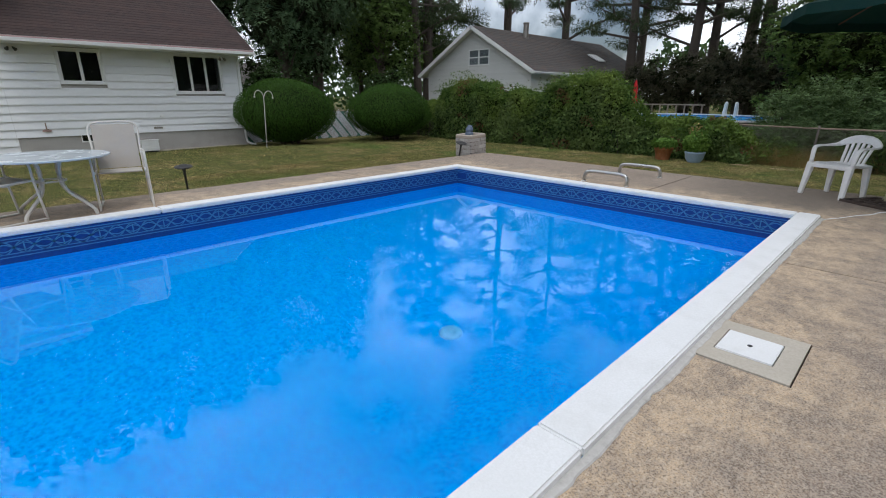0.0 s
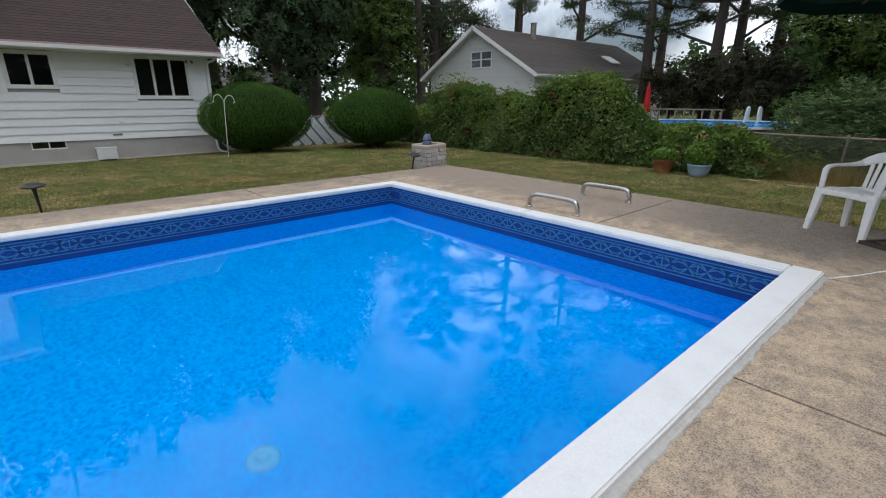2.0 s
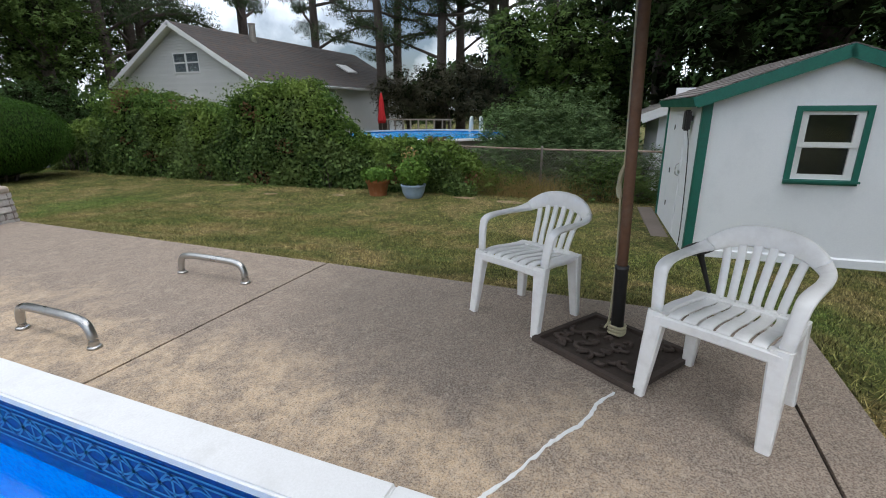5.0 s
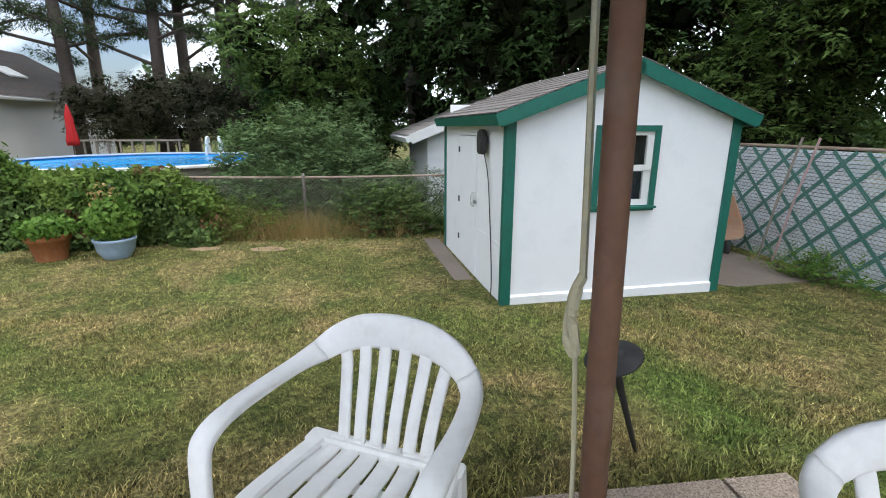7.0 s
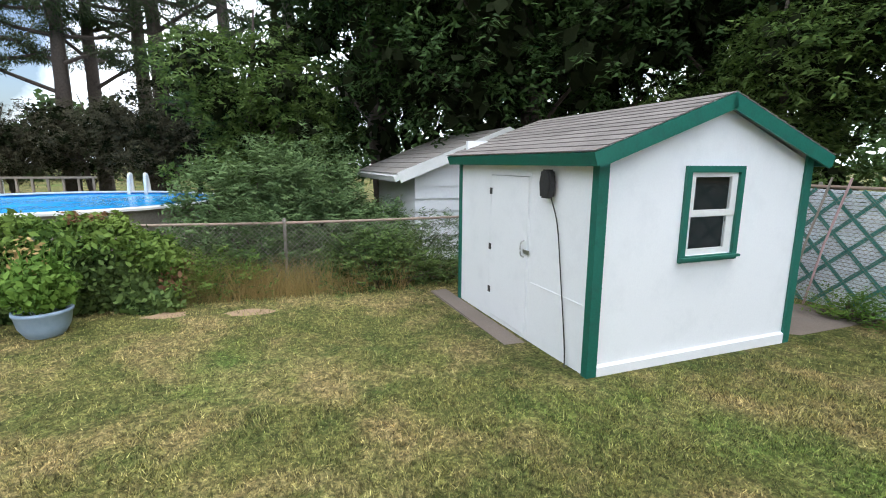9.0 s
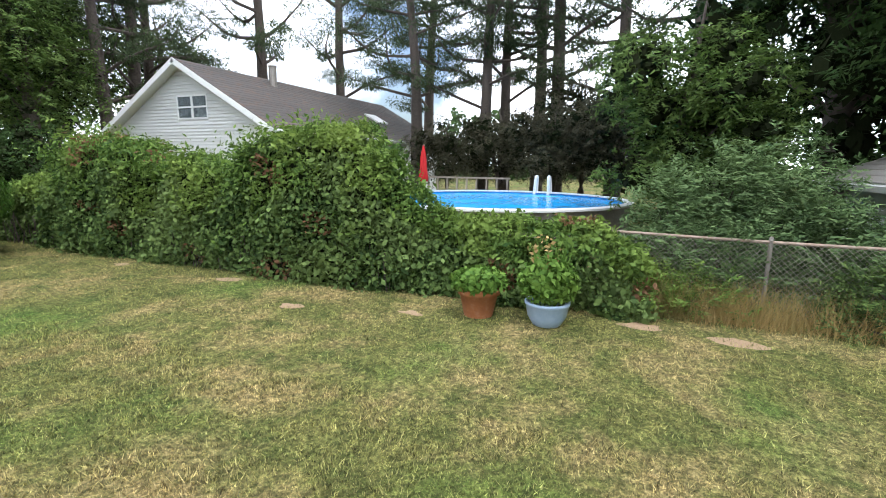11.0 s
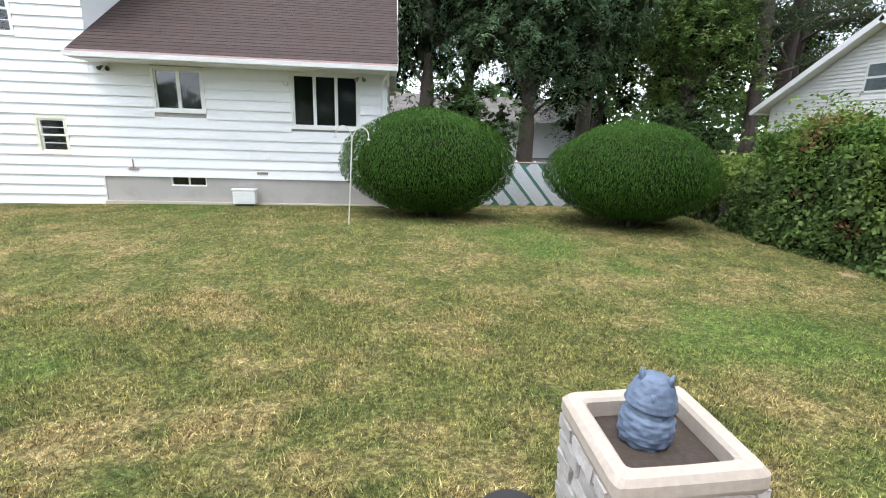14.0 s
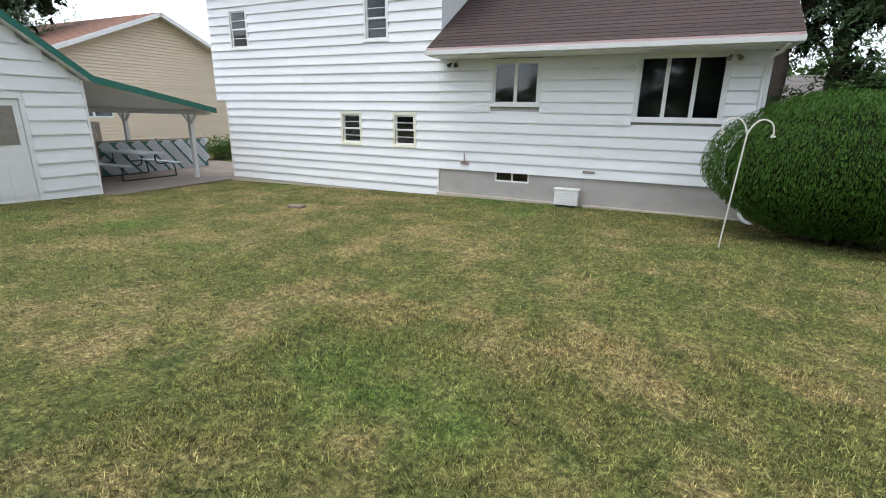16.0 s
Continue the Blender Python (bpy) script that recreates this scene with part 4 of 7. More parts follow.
def build_pots():
    z = ground_z(13.9, 5.1)
    pot = thing("terracotta_pot", "terracotta flower pot with low leafy green plant", "flower pot", pose(13.9, 5.13, z - 0.02))
    bm = bmesh.new()
    lathe(bm, [(0.17, 0.0), (0.175, 0.02), (0.232, 0.29), (0.255, 0.295), (0.262, 0.37), (0.25, 0.38), (0.225, 0.375), (0.215, 0.30), (0.001, 0.295)], 28)
    part("pot", bm, M_TERRA, pot, "", True)
    foliage_blob("plant", 900, (0, 0, 0.46), (0.36, 0.36, 0.16), 0.045, M_POTLEAF, pot)
    bm = bmesh.new()
    for k in range(12):
        a = random.uniform(0, 6.28)
        tube(bm, [(0.05 * math.cos(a), 0.05 * math.sin(a), 0.29), (0.16 * math.cos(a), 0.16 * math.sin(a), 0.42), (0.28 * math.cos(a), 0.28 * math.sin(a), 0.5)], 0.005, 5)
    part("stems", bm, M_POTLEAF, pot)
    pot = thing("blue_pot", "pale blue glazed pot with bushy leafy plant", "flower pot", pose(13.9, 4.3, z - 0.02))
    bm = bmesh.new()
    lathe(bm, [(0.13, 0.0), (0.165, 0.03), (0.222, 0.13), (0.246, 0.26), (0.258, 0.27), (0.258, 0.30), (0.238, 0.305), (0.225, 0.27), (0.001, 0.26)], 32)
    part("pot", bm, M_BLUEPOT, pot, "", True)
    foliage_blob("plant", 1100, (0, 0, 0.54), (0.35, 0.35, 0.30), 0.042, M_POTLEAF, pot)
    foliage_blob("tall_shoots", 70, (0.02, 0.05, 0.86), (0.2, 0.22, 0.2), 0.030, M_STRAW, pot, label="dry reddish flower shoots")
    bm = bmesh.new()
    for k in range(16):
        a, r = random.uniform(0, 6.28), random.uniform(0.1, 0.3)
        tube(bm, [(0.05 * math.cos(a), 0.05 * math.sin(a), 0.3), (r * 0.6 * math.cos(a), r * 0.6 * math.sin(a), 0.55), (r * math.cos(a), r * math.sin(a), random.uniform(0.7, 1.0))], 0.006, 5)
    part("stems", bm, M_POTLEAF, pot)


build_pots()


# ---- garden shed ----
def wall_with_holes(bm, a0, a1, z0, z1, t0, t1, holes, axis="x"):
    """A wall along an axis as boxes, left open at holes (a0, a1, z0, z1)."""
    aa = sorted({a0, a1, *(v for h in holes for v in h[:2])})
    zz = sorted({z0, z1, *(v for h in holes for v in h[2:])})
    for p, q in zip(aa, aa[1:]):
        for r, s in zip(zz, zz[1:]):
            if any(h[0] < (p + q) / 2 < h[1] and h[2] < (r + s) / 2 < h[3] for h in holes):
                continue
            if axis == "x":
                box(bm, p, q, t0, t1, r, s)
            else:
                box(bm, t0, t1, p, q, r, s)
    bmesh.ops.remove_doubles(bm, verts=bm.verts[:], dist=1e-5)
    seen = {}
    for f in bm.faces[:]:
        seen.setdefault(tuple(round(c, 4) for c in f.calc_center_median()), []).append(f)
    bmesh.ops.delete(bm, geom=[f for fs in seen.values() if len(fs) > 1 for f in fs], context="FACES_ONLY")


def build_shed():
    """Local x runs back from the gable front, local -y along the front."""
    W, D, H, R = 2.44, 2.66, 1.86, 2.30
    sh = thing("garden_shed", "small white painted garden shed with dark green trim", "shed", pose(11.44, -0.514, -0.455, 0, 0, 4.8))
    wy0, wy1, wz0, wz1 = -1.50, -0.93, 1.0, 1.715
    bm = bmesh.new()
    wall_with_holes(bm, -W + 0.06, -0.06, 0.0, H - 0.03, 0.0, 0.06, [(wy0, wy1, wz0, wz1)], "y")
    part("front_wall", bm, M_SHED, sh, "smooth white panel wall")
    bm = bmesh.new()
    prism(bm, [(-W + 0.06, H - 0.03), (-0.06, H - 0.03), (-W / 2, R - 0.02)], 0.0, 0.06, "x")
    part("gable", bm, M_SHED, sh)
    block("back_wall", (D - 0.06, D, -W + 0.06, -0.06, 0, H + 0.2), M_SHED, sh)
    bm = bmesh.new()
    dx0, dx1 = 0.98, 1.78
    wall_with_holes(bm, 0.0, D, 0.0, H, -0.06, 0.0, [(dx0, dx1, 0.05, 1.66)], "x")
    part("side_wall", bm, M_SHED, sh, "white panel wall with a door")
    block("side_wall", (0, D, -W, -W + 0.06, 0, H), M_SHED, sh)
    block("floor_plate", (0.06, D - 0.06, -W + 0.06, -0.06, 0.0, 0.05), M_INDOOR_SHADE, sh)
    door = block("door", (dx0 + 0.008, dx1 - 0.008, -0.045, 0.012, 0.06, 1.652), M_SHED, sh, "white painted plank door", 0.004)
    for z in (0.35, 0.85, 1.48):
        block("hinge", (dx1 - 0.03, dx1 + 0.02, 0.012, 0.020, z - 0.035, z + 0.035), M_IRON, door, "dark steel hinge")
    bm = bmesh.new()
    tube(bm, curve_points([(dx0 + 0.06, 0.012, 0.86), (dx0 + 0.06, 0.05, 0.89), (dx0 + 0.06, 0.05, 1.0), (dx0 + 0.06, 0.012, 1.03)], 4), 0.008, 6)
    part("handle", bm, M_STEEL, door, "grey metal pull handle")
    block("hasp", (dx0 - 0.05, dx0 + 0.06, 0.016, 0.024, 0.90, 0.94), M_STEEL, door, "steel hasp")
    bm = bmesh.new()
    for q in ((dx0 - 0.012, dx0, 0.05, 1.69), (dx1, dx1 + 0.012, 0.05, 1.69), (dx0, dx1, 1.66, 1.69)):
        box(bm, q[0], q[1], -0.01, 0.008, q[2], q[3])
    part("door_trim", bm, M_SHED, sh)
    block("seam_strip", (0.10, 0.92, 0.0, 0.006, 0.62, 0.632), M_SHED, sh)
    bm = bmesh.new()
    prism(bm, [(0.0, 0.0), (-0.028, 0.0), (-0.028, 0.12), (0.0, 0.135)], -W + 0.075, -0.075, "y")
    part("skirting_board", bm, M_SHED, sh, "white sloping base board")
    for y0, y1 in ((-0.075, 0.022), (-W - 0.022, -W + 0.075)):
        bm = bmesh.new()
        box(bm, -0.025, -0.003, y0, y1, 0.0, H + 0.04)
        part("corner_board", bm, M_GREEN, sh, "dark green corner board")
    bm = bmesh.new()
    box(bm, -0.003, 0.05, 0.001, 0.022, 0.0, H - 0.01)
    part("corner_board", bm, M_GREEN, sh, "dark green corner board")
    block("corner_board", (D - 0.05, D + 0.012, 0.001, 0.022, 0.0, H - 0.02), M_GREEN, sh, "dark green corner board")
    # roof: two slopes of shingle courses over boards
    ov, og = 0.14, 0.10
    slope = math.atan2(R - H, W / 2)
    run = (W / 2 + ov) / math.cos(slope)
    for s in (-1, 1):
        pl = thing("roof_slope", "", "", None)
        pl.name = "roof"
        pl.parent = sh
        pl.matrix_basis = Matrix.Translation((0, -W / 2, R + 0.06)) @ Matrix.Rotation(-slope * s, 4, "X")
        block("deck_board", (-og, D + og, 0 if s > 0 else -run, run if s > 0 else 0, -0.03, 0.0), M_TRIM, pl, "white roof boarding")
        rows = 11
        step = run / rows
        bm = bmesh.new()
        box(bm, -og - 0.02, D + og + 0.02, -step * 1.12, 0.0, 0.0, 0.007)
        for v in bm.verts:
            v.co.z += 0.007 * (-v.co.y / step)
        me_ob = part("shingle_course", bm, M_ROOF_GREY, pl)
        if s > 0:
            me_ob.data.transform(Matrix.Rotation(math.pi, 4, "Z") @ Matrix.Translation((-D, 0, 0)))
        for k in range(rows):
            m = Matrix.Translation((0, s * step * k, 0.001))
            if k == 0:
                me_ob.matrix_basis = m
            else:
                piece("shingle_course", me_ob.data, pl, m)
        # green rake and eave boards
        y_a, y_b = (0.0, run) if s > 0 else (-run, 0.0)
        block("rake_board", (-og - 0.022, -og, y_a, y_b, -0.125, -0.002), M_GREEN, pl, "dark green rake board")
        block("fascia", (-og - 0.022, D + og, s * run if s > 0 else -run - 0.02, s * run + 0.02 if s > 0 else -run, -0.105, -0.002), M_GREEN, pl, "dark green fascia")
    # window: green casing, white sashes
    win = thing("window", "", "")
    win.parent = sh
    bm = bmesh.new()
    c = 0.055
    for q in ((wy0 - c, wy0, wz0 - c, wz1 + c), (wy1, wy1 + c, wz0 - c, wz1 + c), (wy0, wy1, wz1, wz1 + c), (wy0 - 0.0, wy1, wz0 - c, wz0)):
        box(bm, -0.03, 0.0 - 0.001, q[0], q[1], q[2], q[3])
    box(bm, -0.06, -0.03, wy0 - c - 0.01, wy1 + c + 0.01, wz0 - 0.03, wz0 - 0.008)
    part("casing", bm, M_GREEN, win, "dark green window casing")
    zm = (wz0 + wz1) / 2
    for lo, hi, x in ((wz0, zm + 0.015, 0.028), (zm - 0.015, wz1, 0.010)):
        bm = bmesh.new()
        f = 0.07
        for q in ((wy0, wy0 + f, lo, hi), (wy1 - f, wy1, lo, hi), (wy0 + f, wy1 - f, lo, lo + f * 0.75), (wy0 + f, wy1 - f, hi - f * 0.55, hi)):
            box(bm, x - 0.015, x + 0.015, *q)
        part("sash", bm, M_TRIM, win, "white wooden sash")
        g = block("pane", (x - 0.003, x + 0.003, wy0 + f, wy1 - f, lo + f * 0.75, hi - f * 0.55), M_GLASS, win, "glass pane")
        g.visible_shadow = False
    # added dark sheet behind the sashes, painted as shade inside the shed
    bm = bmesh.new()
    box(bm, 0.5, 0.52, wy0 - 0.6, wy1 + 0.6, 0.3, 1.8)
    part("shed_shade_sheet", bm, M_INDOOR_SHADE, win, "dark sheet painted as the shed's inner shade")
    # floodlight with cord
    fl = thing("floodlight", "black outdoor floodlight with cord hanging down the shed wall", "light")
    fl.matrix_basis = pose(11.44, -0.514, -0.455, 0, 0, 4.8) @ pose(0.60, 0.0, 1.60)
    bm = bmesh.new()
    prism(bm, [(-0.07, -0.12), (0.07, -0.12), (0.09, 0.02), (0.06, 0.13), (-0.06, 0.13), (-0.09, 0.02)], 0.03, 0.10, "y")
    bmesh.ops.bevel(bm, geom=bm.edges[:], offset=0.015, segments=2, affect="EDGES")
    part("housing", bm, M_IRON, fl, "black lamp housing")
    block("bracket", (-0.02, 0.02, 0.001, 0.04, 0.0, 0.06), M_IRON, fl)
    bm = bmesh.new()
    tube(bm, curve_points([(-0.05, 0.05, -0.12), (-0.13, 0.03, -0.35), (-0.20, 0.018, -0.8), (-0.30, 0.02, -1.35), (-0.36, 0.05, -1.58), (-0.45, 0.15, -1.60)], 6), 0.006, 6)
    part("cord", bm, M_IRON, fl, "thin black cord")
    slab = thing("path_slab", "worn concrete strip beside the shed", "path", kind="structure")
    slab.matrix_basis = pose(11.44, -0.514, -0.455, 0, 0, 4.8)
    block("slab", (-0.12, D + 0.4, 0.035, 0.28, -0.2, 0.018), M_SLAB, slab, "", 0.01)
    block("slab", (0.05, D + 0.4, -W - 1.55, -W - 0.03, -0.2, 0.014), M_SLAB, slab, "", 0.01)
    block("base", (0.0, D, -W + 0.01, -0.01, -0.3, -0.002), M_SLAB, slab)
    return sh


build_shed()


# ---- main house ----
HX0, HXM, HX1, HY = -5.66, 1.0, 7.18, 17.12
HZ = -0.75


def board_rows(parent, rows, z0, exposure, spans, y, holes, material, length=3.66, face=-1, axis="x"):
    """Lap siding: each board a piece with a sloping face and a proud lower edge."""
    for r in range(rows):
        lo = z0 + r * exposure
        hi = lo + exposure
        mid = (lo + hi) / 2
        a, b = spans(mid)
        cuts = [(a, b)]
        for h in holes:
            if h[2] < hi - 0.02 and h[3] > lo + 0.02:
                cuts = [q for p, s in cuts for q in (((p, min(s, h[0])) if p < h[0] else None), ((max(p, h[1]), s) if s > h[1] else None)) if q and q[1] - q[0] > 0.02]
        for p, s in cuts:
            x = p
            first = (0.37 + 0.61 * ((r * 7) % 5) / 5) * length
            while x < s - 0.01:
                e = min(s, x + first)
                first = length
                bm = bmesh.new()
                prof = [(0.0, lo - 0.018), (0.042, lo - 0.018), (0.040, lo - 0.002), (0.004, hi), (0.0, hi)]
                if axis == "x":
                    prism(bm, [(y + face * d, z) for d, z in prof], x + 0.0008, e - 0.0008, "x")
                else:
                    prism(bm, [(y + face * d, z) for d, z in prof], x + 0.0008, e - 0.0008, "y")
                part("board", bm, material, parent)
                x = e


def house_window(parent, x0, x1, z0, z1, casing, lights, mode, trim=0.06):
    """A window in the south wall. mode: side (casements in a row) or hung (sashes with bars)."""
    w = thing("window", "", "")
    w.parent = parent
    y = HY
    bm = bmesh.new()
    for q in ((x0 - trim, x0, z0 - trim, z1 + trim), (x1, x1 + trim, z0 - trim, z1 + trim), (x0, x1, z1, z1 + trim), (x0, x1, z0 - trim, z0)):
        box(bm, q[0], q[1], y - 0.032, y + 0.10, q[2], q[3])
    part("window_frame", bm, casing, w, "painted window casing")
    bm = bmesh.new()
    box(bm, x0 - trim - 0.01, x1 + trim + 0.01, y - 0.055, y - 0.032, z0 - trim - 0.005, z0 - trim + 0.025)
    part("window_sill", bm, casing, w)
    f = 0.035
    cells = []
    if mode == "side":
        step = (x1 - x0) / lights
        cells = [(x0 + k * step, x0 + (k + 1) * step, z0, z1, 0.0) for k in range(lights)]
    else:
        zm = (z0 + z1) / 2
        cells = [(x0, x1, z0, zm + 0.012, 0.02), (x0, x1, zm - 0.012, z1, 0.0)]
    for a, b, c, d, back in cells:
        bm = bmesh.new()
        yy = y + 0.01 + back
        for q in ((a, a + f, c, d), (b - f, b, c, d), (a + f, b - f, c, c + f), (a + f, b - f, d - f, d)):
            box(bm, q[0], q[1], yy - 0.012, yy + 0.02, q[2], q[3])
        sash = part("sash", bm, M_TRIM, w, "white sash")
        g = block("pane", (a + f, b - f, yy, yy + 0.005, c + f, d - f), M_GLASS, w, "glass pane")
        g.visible_shadow = False
        if mode == "hung":
            block("glazing_bar", (a + f, b - f, yy - 0.006, yy - 0.001, (c + d) / 2 - 0.008, (c + d) / 2 + 0.008), M_TRIM, w)
    return w


def build_house():
    ho = thing("house", "white sided split-level house with brown shingle roof", "house", kind="")
    WINS = [(2.273, 3.229, 1.597, 2.42, "side", 2, M_TRIM), (5.14, 6.55, 1.34, 2.44, "side", 3, M_TRIM),
            (-1.68, -1.16, 0.64, 1.32, "hung", 1, M_CREAM), (-0.16, 0.36, 0.64, 1.32, "hung", 1, M_CREAM),
            (-5.22, -4.66, 2.98, 3.86, "hung", 1, M_TRIM), (-0.92, -0.36, 3.0, 3.88, "hung", 1, M_TRIM)]
    holes = [(w[0] - 0.06, w[1] + 0.06, w[2] - 0.06, w[3] + 0.06) for w in WINS]
    base = (2.39, 3.16, -0.06, 0.17)
    # walls behind the boards
    wall = thing("wall", "", "")
    wall.parent = ho
    bm = bmesh.new()
    wall_with_holes(bm, HX0, HXM, HZ, 5.0, HY, HY + 0.15, [h for h in holes if h[1] < HXM], "x")
    part("sheathing", bm, M_SIDING, wall)
    bm = bmesh.new()
    wall_with_holes(bm, HXM, HX1, HZ, 2.75, HY, HY + 0.15, [h for h in holes if h[0] > HXM] + [base], "x")
    part("sheathing", bm, M_FOUND, wall)
    block("side_sheathing", (HX1 - 0.15, HX1, HY + 0.15, HY + 8.0, HZ, 2.75), M_SIDING, wall)
    block("side_sheathing", (HX0, HX0 + 0.15, HY + 0.15, HY + 8.0, HZ, 5.0), M_SIDING, wall)
    block("back_sheathing", (HX0, HX1, HY + 7.85, HY + 8.0, HZ, 2.75), M_SIDING, wall)
    block("side_sheathing", (HXM - 0.15, HXM, HY + 0.15, HY + 8.0, 2.4, 5.0), M_SIDING, wall)
    gb = bmesh.new()
    prism(gb, [(HY + 0.0, 2.75), (HY + 8.0, 2.75), (HY + 4.0, 5.35)], HX1 - 0.15, HX1, "x")
    part("gable", gb, M_SIDING, wall)
    # added dark sheets behind the windows, painted as the shade of unlit rooms
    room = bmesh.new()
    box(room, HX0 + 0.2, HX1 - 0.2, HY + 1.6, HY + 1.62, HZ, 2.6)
    part("room_shade_sheet", room, M_INDOOR_SHADE, wall, "dark sheet painted as the shade of the rooms")
    block("room_shade_sheet", (HX0 + 0.2, HXM - 0.2, HY + 1.6, HY + 1.62, 2.65, 5.0), M_INDOOR_SHADE, wall)
    ex = 0.213
    low = thing("siding", "", "")
    low.parent = ho
    board_rows(low, 11, 0.16, ex, lambda z: (HXM + 0.002, HX1 - 0.09), HY, [h for h in holes if h[0] > HXM], M_SIDING)
    west = thing("siding", "", "")
    west.parent = ho
    board_rows(west, 26, -0.48, ex, lambda z: (HX0 + 0.05 if z < 1.62 else HX0 - 0.36, HXM - 0.0 if z < 2.55 else HXM + 0.04), HY, [h for h in holes if h[1] < HXM], M_SIDING)
    east = thing("siding", "", "")
    east.parent = ho
    board_rows(east, 12, 0.16, ex, lambda z: (HY + 0.1, HY + 7.9), HX1, [], M_SIDING, face=1, axis="y")
    # overhanging upper storey at the west end
    block("jetty", (HX0 - 0.40, HX0, HY + 0.001, HY + 8.0, 1.60, 5.0), M_SIDING, ho, "overhanging upper storey")
    block("corner_post", (HX0 - 0.02, HX0 + 0.05, HY - 0.024, HY, -0.5, 1.6), M_TRIM, ho)
    block("corner_post", (HX1 - 0.09, HX1 + 0.024, HY - 0.024, HY - 0.0005, 0.15, 2.62), M_TRIM, ho, "white corner board")
    block("corner_post", (HXM - 0.04, HXM + 0.02, HY - 0.026, HY - 0.0005, -0.5, 0.16), M_TRIM, ho)
    block("foundation", (HX0, HXM - 0.05, HY - 0.012, HY - 0.0005, HZ, -0.5), M_FOUND, ho, "grey block foundation")
    block("foundation_ledge", (HX0 - 0.05, HXM, HY - 0.06, HY - 0.037, HZ, -0.52), M_CEMENT, ho, "pale concrete footing ledge")
    block("foundation_ledge", (HXM + 0.002, HX1 + 0.02, HY - 0.10, HY - 0.001, HZ, -0.405), M_CEMENT, ho, "pale concrete footing ledge")
    for w in WINS:
        house_window(ho, *w[:4], w[6], w[5], w[4])
    bw = thing("basement_window", "", "")
    bw.parent = ho
    bm = bmesh.new()
    f = 0.03
    for q in ((base[0], base[0] + f, base[2], base[3]), (base[1] - f, base[1], base[2], base[3]), (base[0] + f, base[1] - f, base[2], base[2] + f), (base[0] + f, base[1] - f, base[3] - f, base[3]), (2.76, 2.79, base[2] + f, base[3] - f)):
        box(bm, q[0], q[1], HY + 0.01, HY + 0.06, q[2], q[3])
    part("window_frame", bm, M_TRIM, bw)
    g = block("pane", (base[0] + f, base[1] - f, HY + 0.045, HY + 0.05, base[2] + f, base[3] - f), M_GLASS, bw)
    g.visible_shadow = False
    # lower roof, its slope rising from the eave to a ridge
    ey, ez, ry, rz = 16.40, 2.66, HY + 4.0, 5.55
    slope = math.atan2(rz - ez, ry - ey)
    run = math.hypot(rz - ez, ry - ey)
    for s in (1, -1):
        rf = thing("roof", "", "")
        rf.parent = ho
        rf.matrix_basis = (Matrix.Translation((0, ey, ez)) if s > 0 else Matrix.Translation((0, 2 * ry - ey, ez)) @ Matrix.Rotation(math.pi, 4, "Z")) @ Matrix.Rotation(slope, 4, "X")
        xa, xb = (1.05, 7.42) if s > 0 else (-7.42, -1.05)
        block("roof_deck", (xa, xb, 0, run, -0.06, 0.0), M_TRIM, rf)
        rows = 34 if s > 0 else 12
        step = run / rows
        bm = bmesh.new()
        box(bm, xa - 0.01, xb + 0.02, -0.012, step * 1.15, 0.0, 0.006)
        for v in bm.verts:
            v.co.z += 0.006 * (1 - v.co.y / step)
        src = part("shingle_course", bm, M_ROOF, rf)
        for k in range(1, rows):
            piece("shingle_course", src.data, rf, Matrix.Translation((random.uniform(-0.004, 0.004), step * k, 0)))
    block("fascia", (1.05, 7.42, 16.385, 16.41, 2.52, 2.635), M_TRIM, ho, "white fascia board")
    block("drip_edge", (1.04, 7.43, 16.36, 16.384, 2.605, 2.648), M_PINK, ho, "faded pink drip edge")
    block("soffit", (1.05, 7.42, 16.41, HY - 0.022, 2.50, 2.52), M_TRIM, ho)
    bm = bmesh.new()
    sec = [(0.0, 0.0), (0.0, 0.085), (-0.012, 0.085), (-0.012, 0.012), (-0.09, 0.012), (-0.10, 0.085), (-0.112, 0.085), (-0.10, 0.0)]
    prism(bm, [(16.385 + a, 2.515 + b) for a, b in sec], 1.03, 7.44, "x")
    part("gutter", bm, M_TRIM, ho, "white metal gutter")
    # barge boards at the east gable
    bm = bmesh.new()
    prism(bm, [(16.40, 2.50), (16.40, 2.66), (ry, rz + 0.02), (2 * ry - 16.40, 2.66), (2 * ry - 16.40, 2.50), (ry, rz - 0.14)], 7.42, 7.445, "x")
    part("barge_board", bm, M_TRIM, ho)
    # downpipe at the east corner
    bm = bmesh.new()
    tube(bm, curve_points([(7.25, 16.36, 2.50), (7.22, 16.6, 2.42), (7.12, 17.04, 2.22), (7.12, 17.05, 1.0), (7.12, 17.05, -0.15), (7.16, 16.9, -0.36), (7.3, 16.7, -0.42)], 5), 0.036, 8)
    part("downpipe", bm, M_TRIM, ho, "white metal downpipe", True)
    # eaves of the upper storey roof
    block("upper_soffit", (HX0 - 0.9, HXM + 0.5, HY - 0.5, HY + 8.5, 5.0, 5.12), M_TRIM, ho, "white upper soffit")
    bm = bmesh.new()
    prism(bm, [(HY - 0.55, 5.12), (HY + 8.55, 5.12), (HY + 4.0, 7.2)], HX0 - 0.95, HXM + 0.55, "x")
    part("upper_roof", bm, M_ROOF, ho, "brown shingle upper roof")
    return ho


build_house()


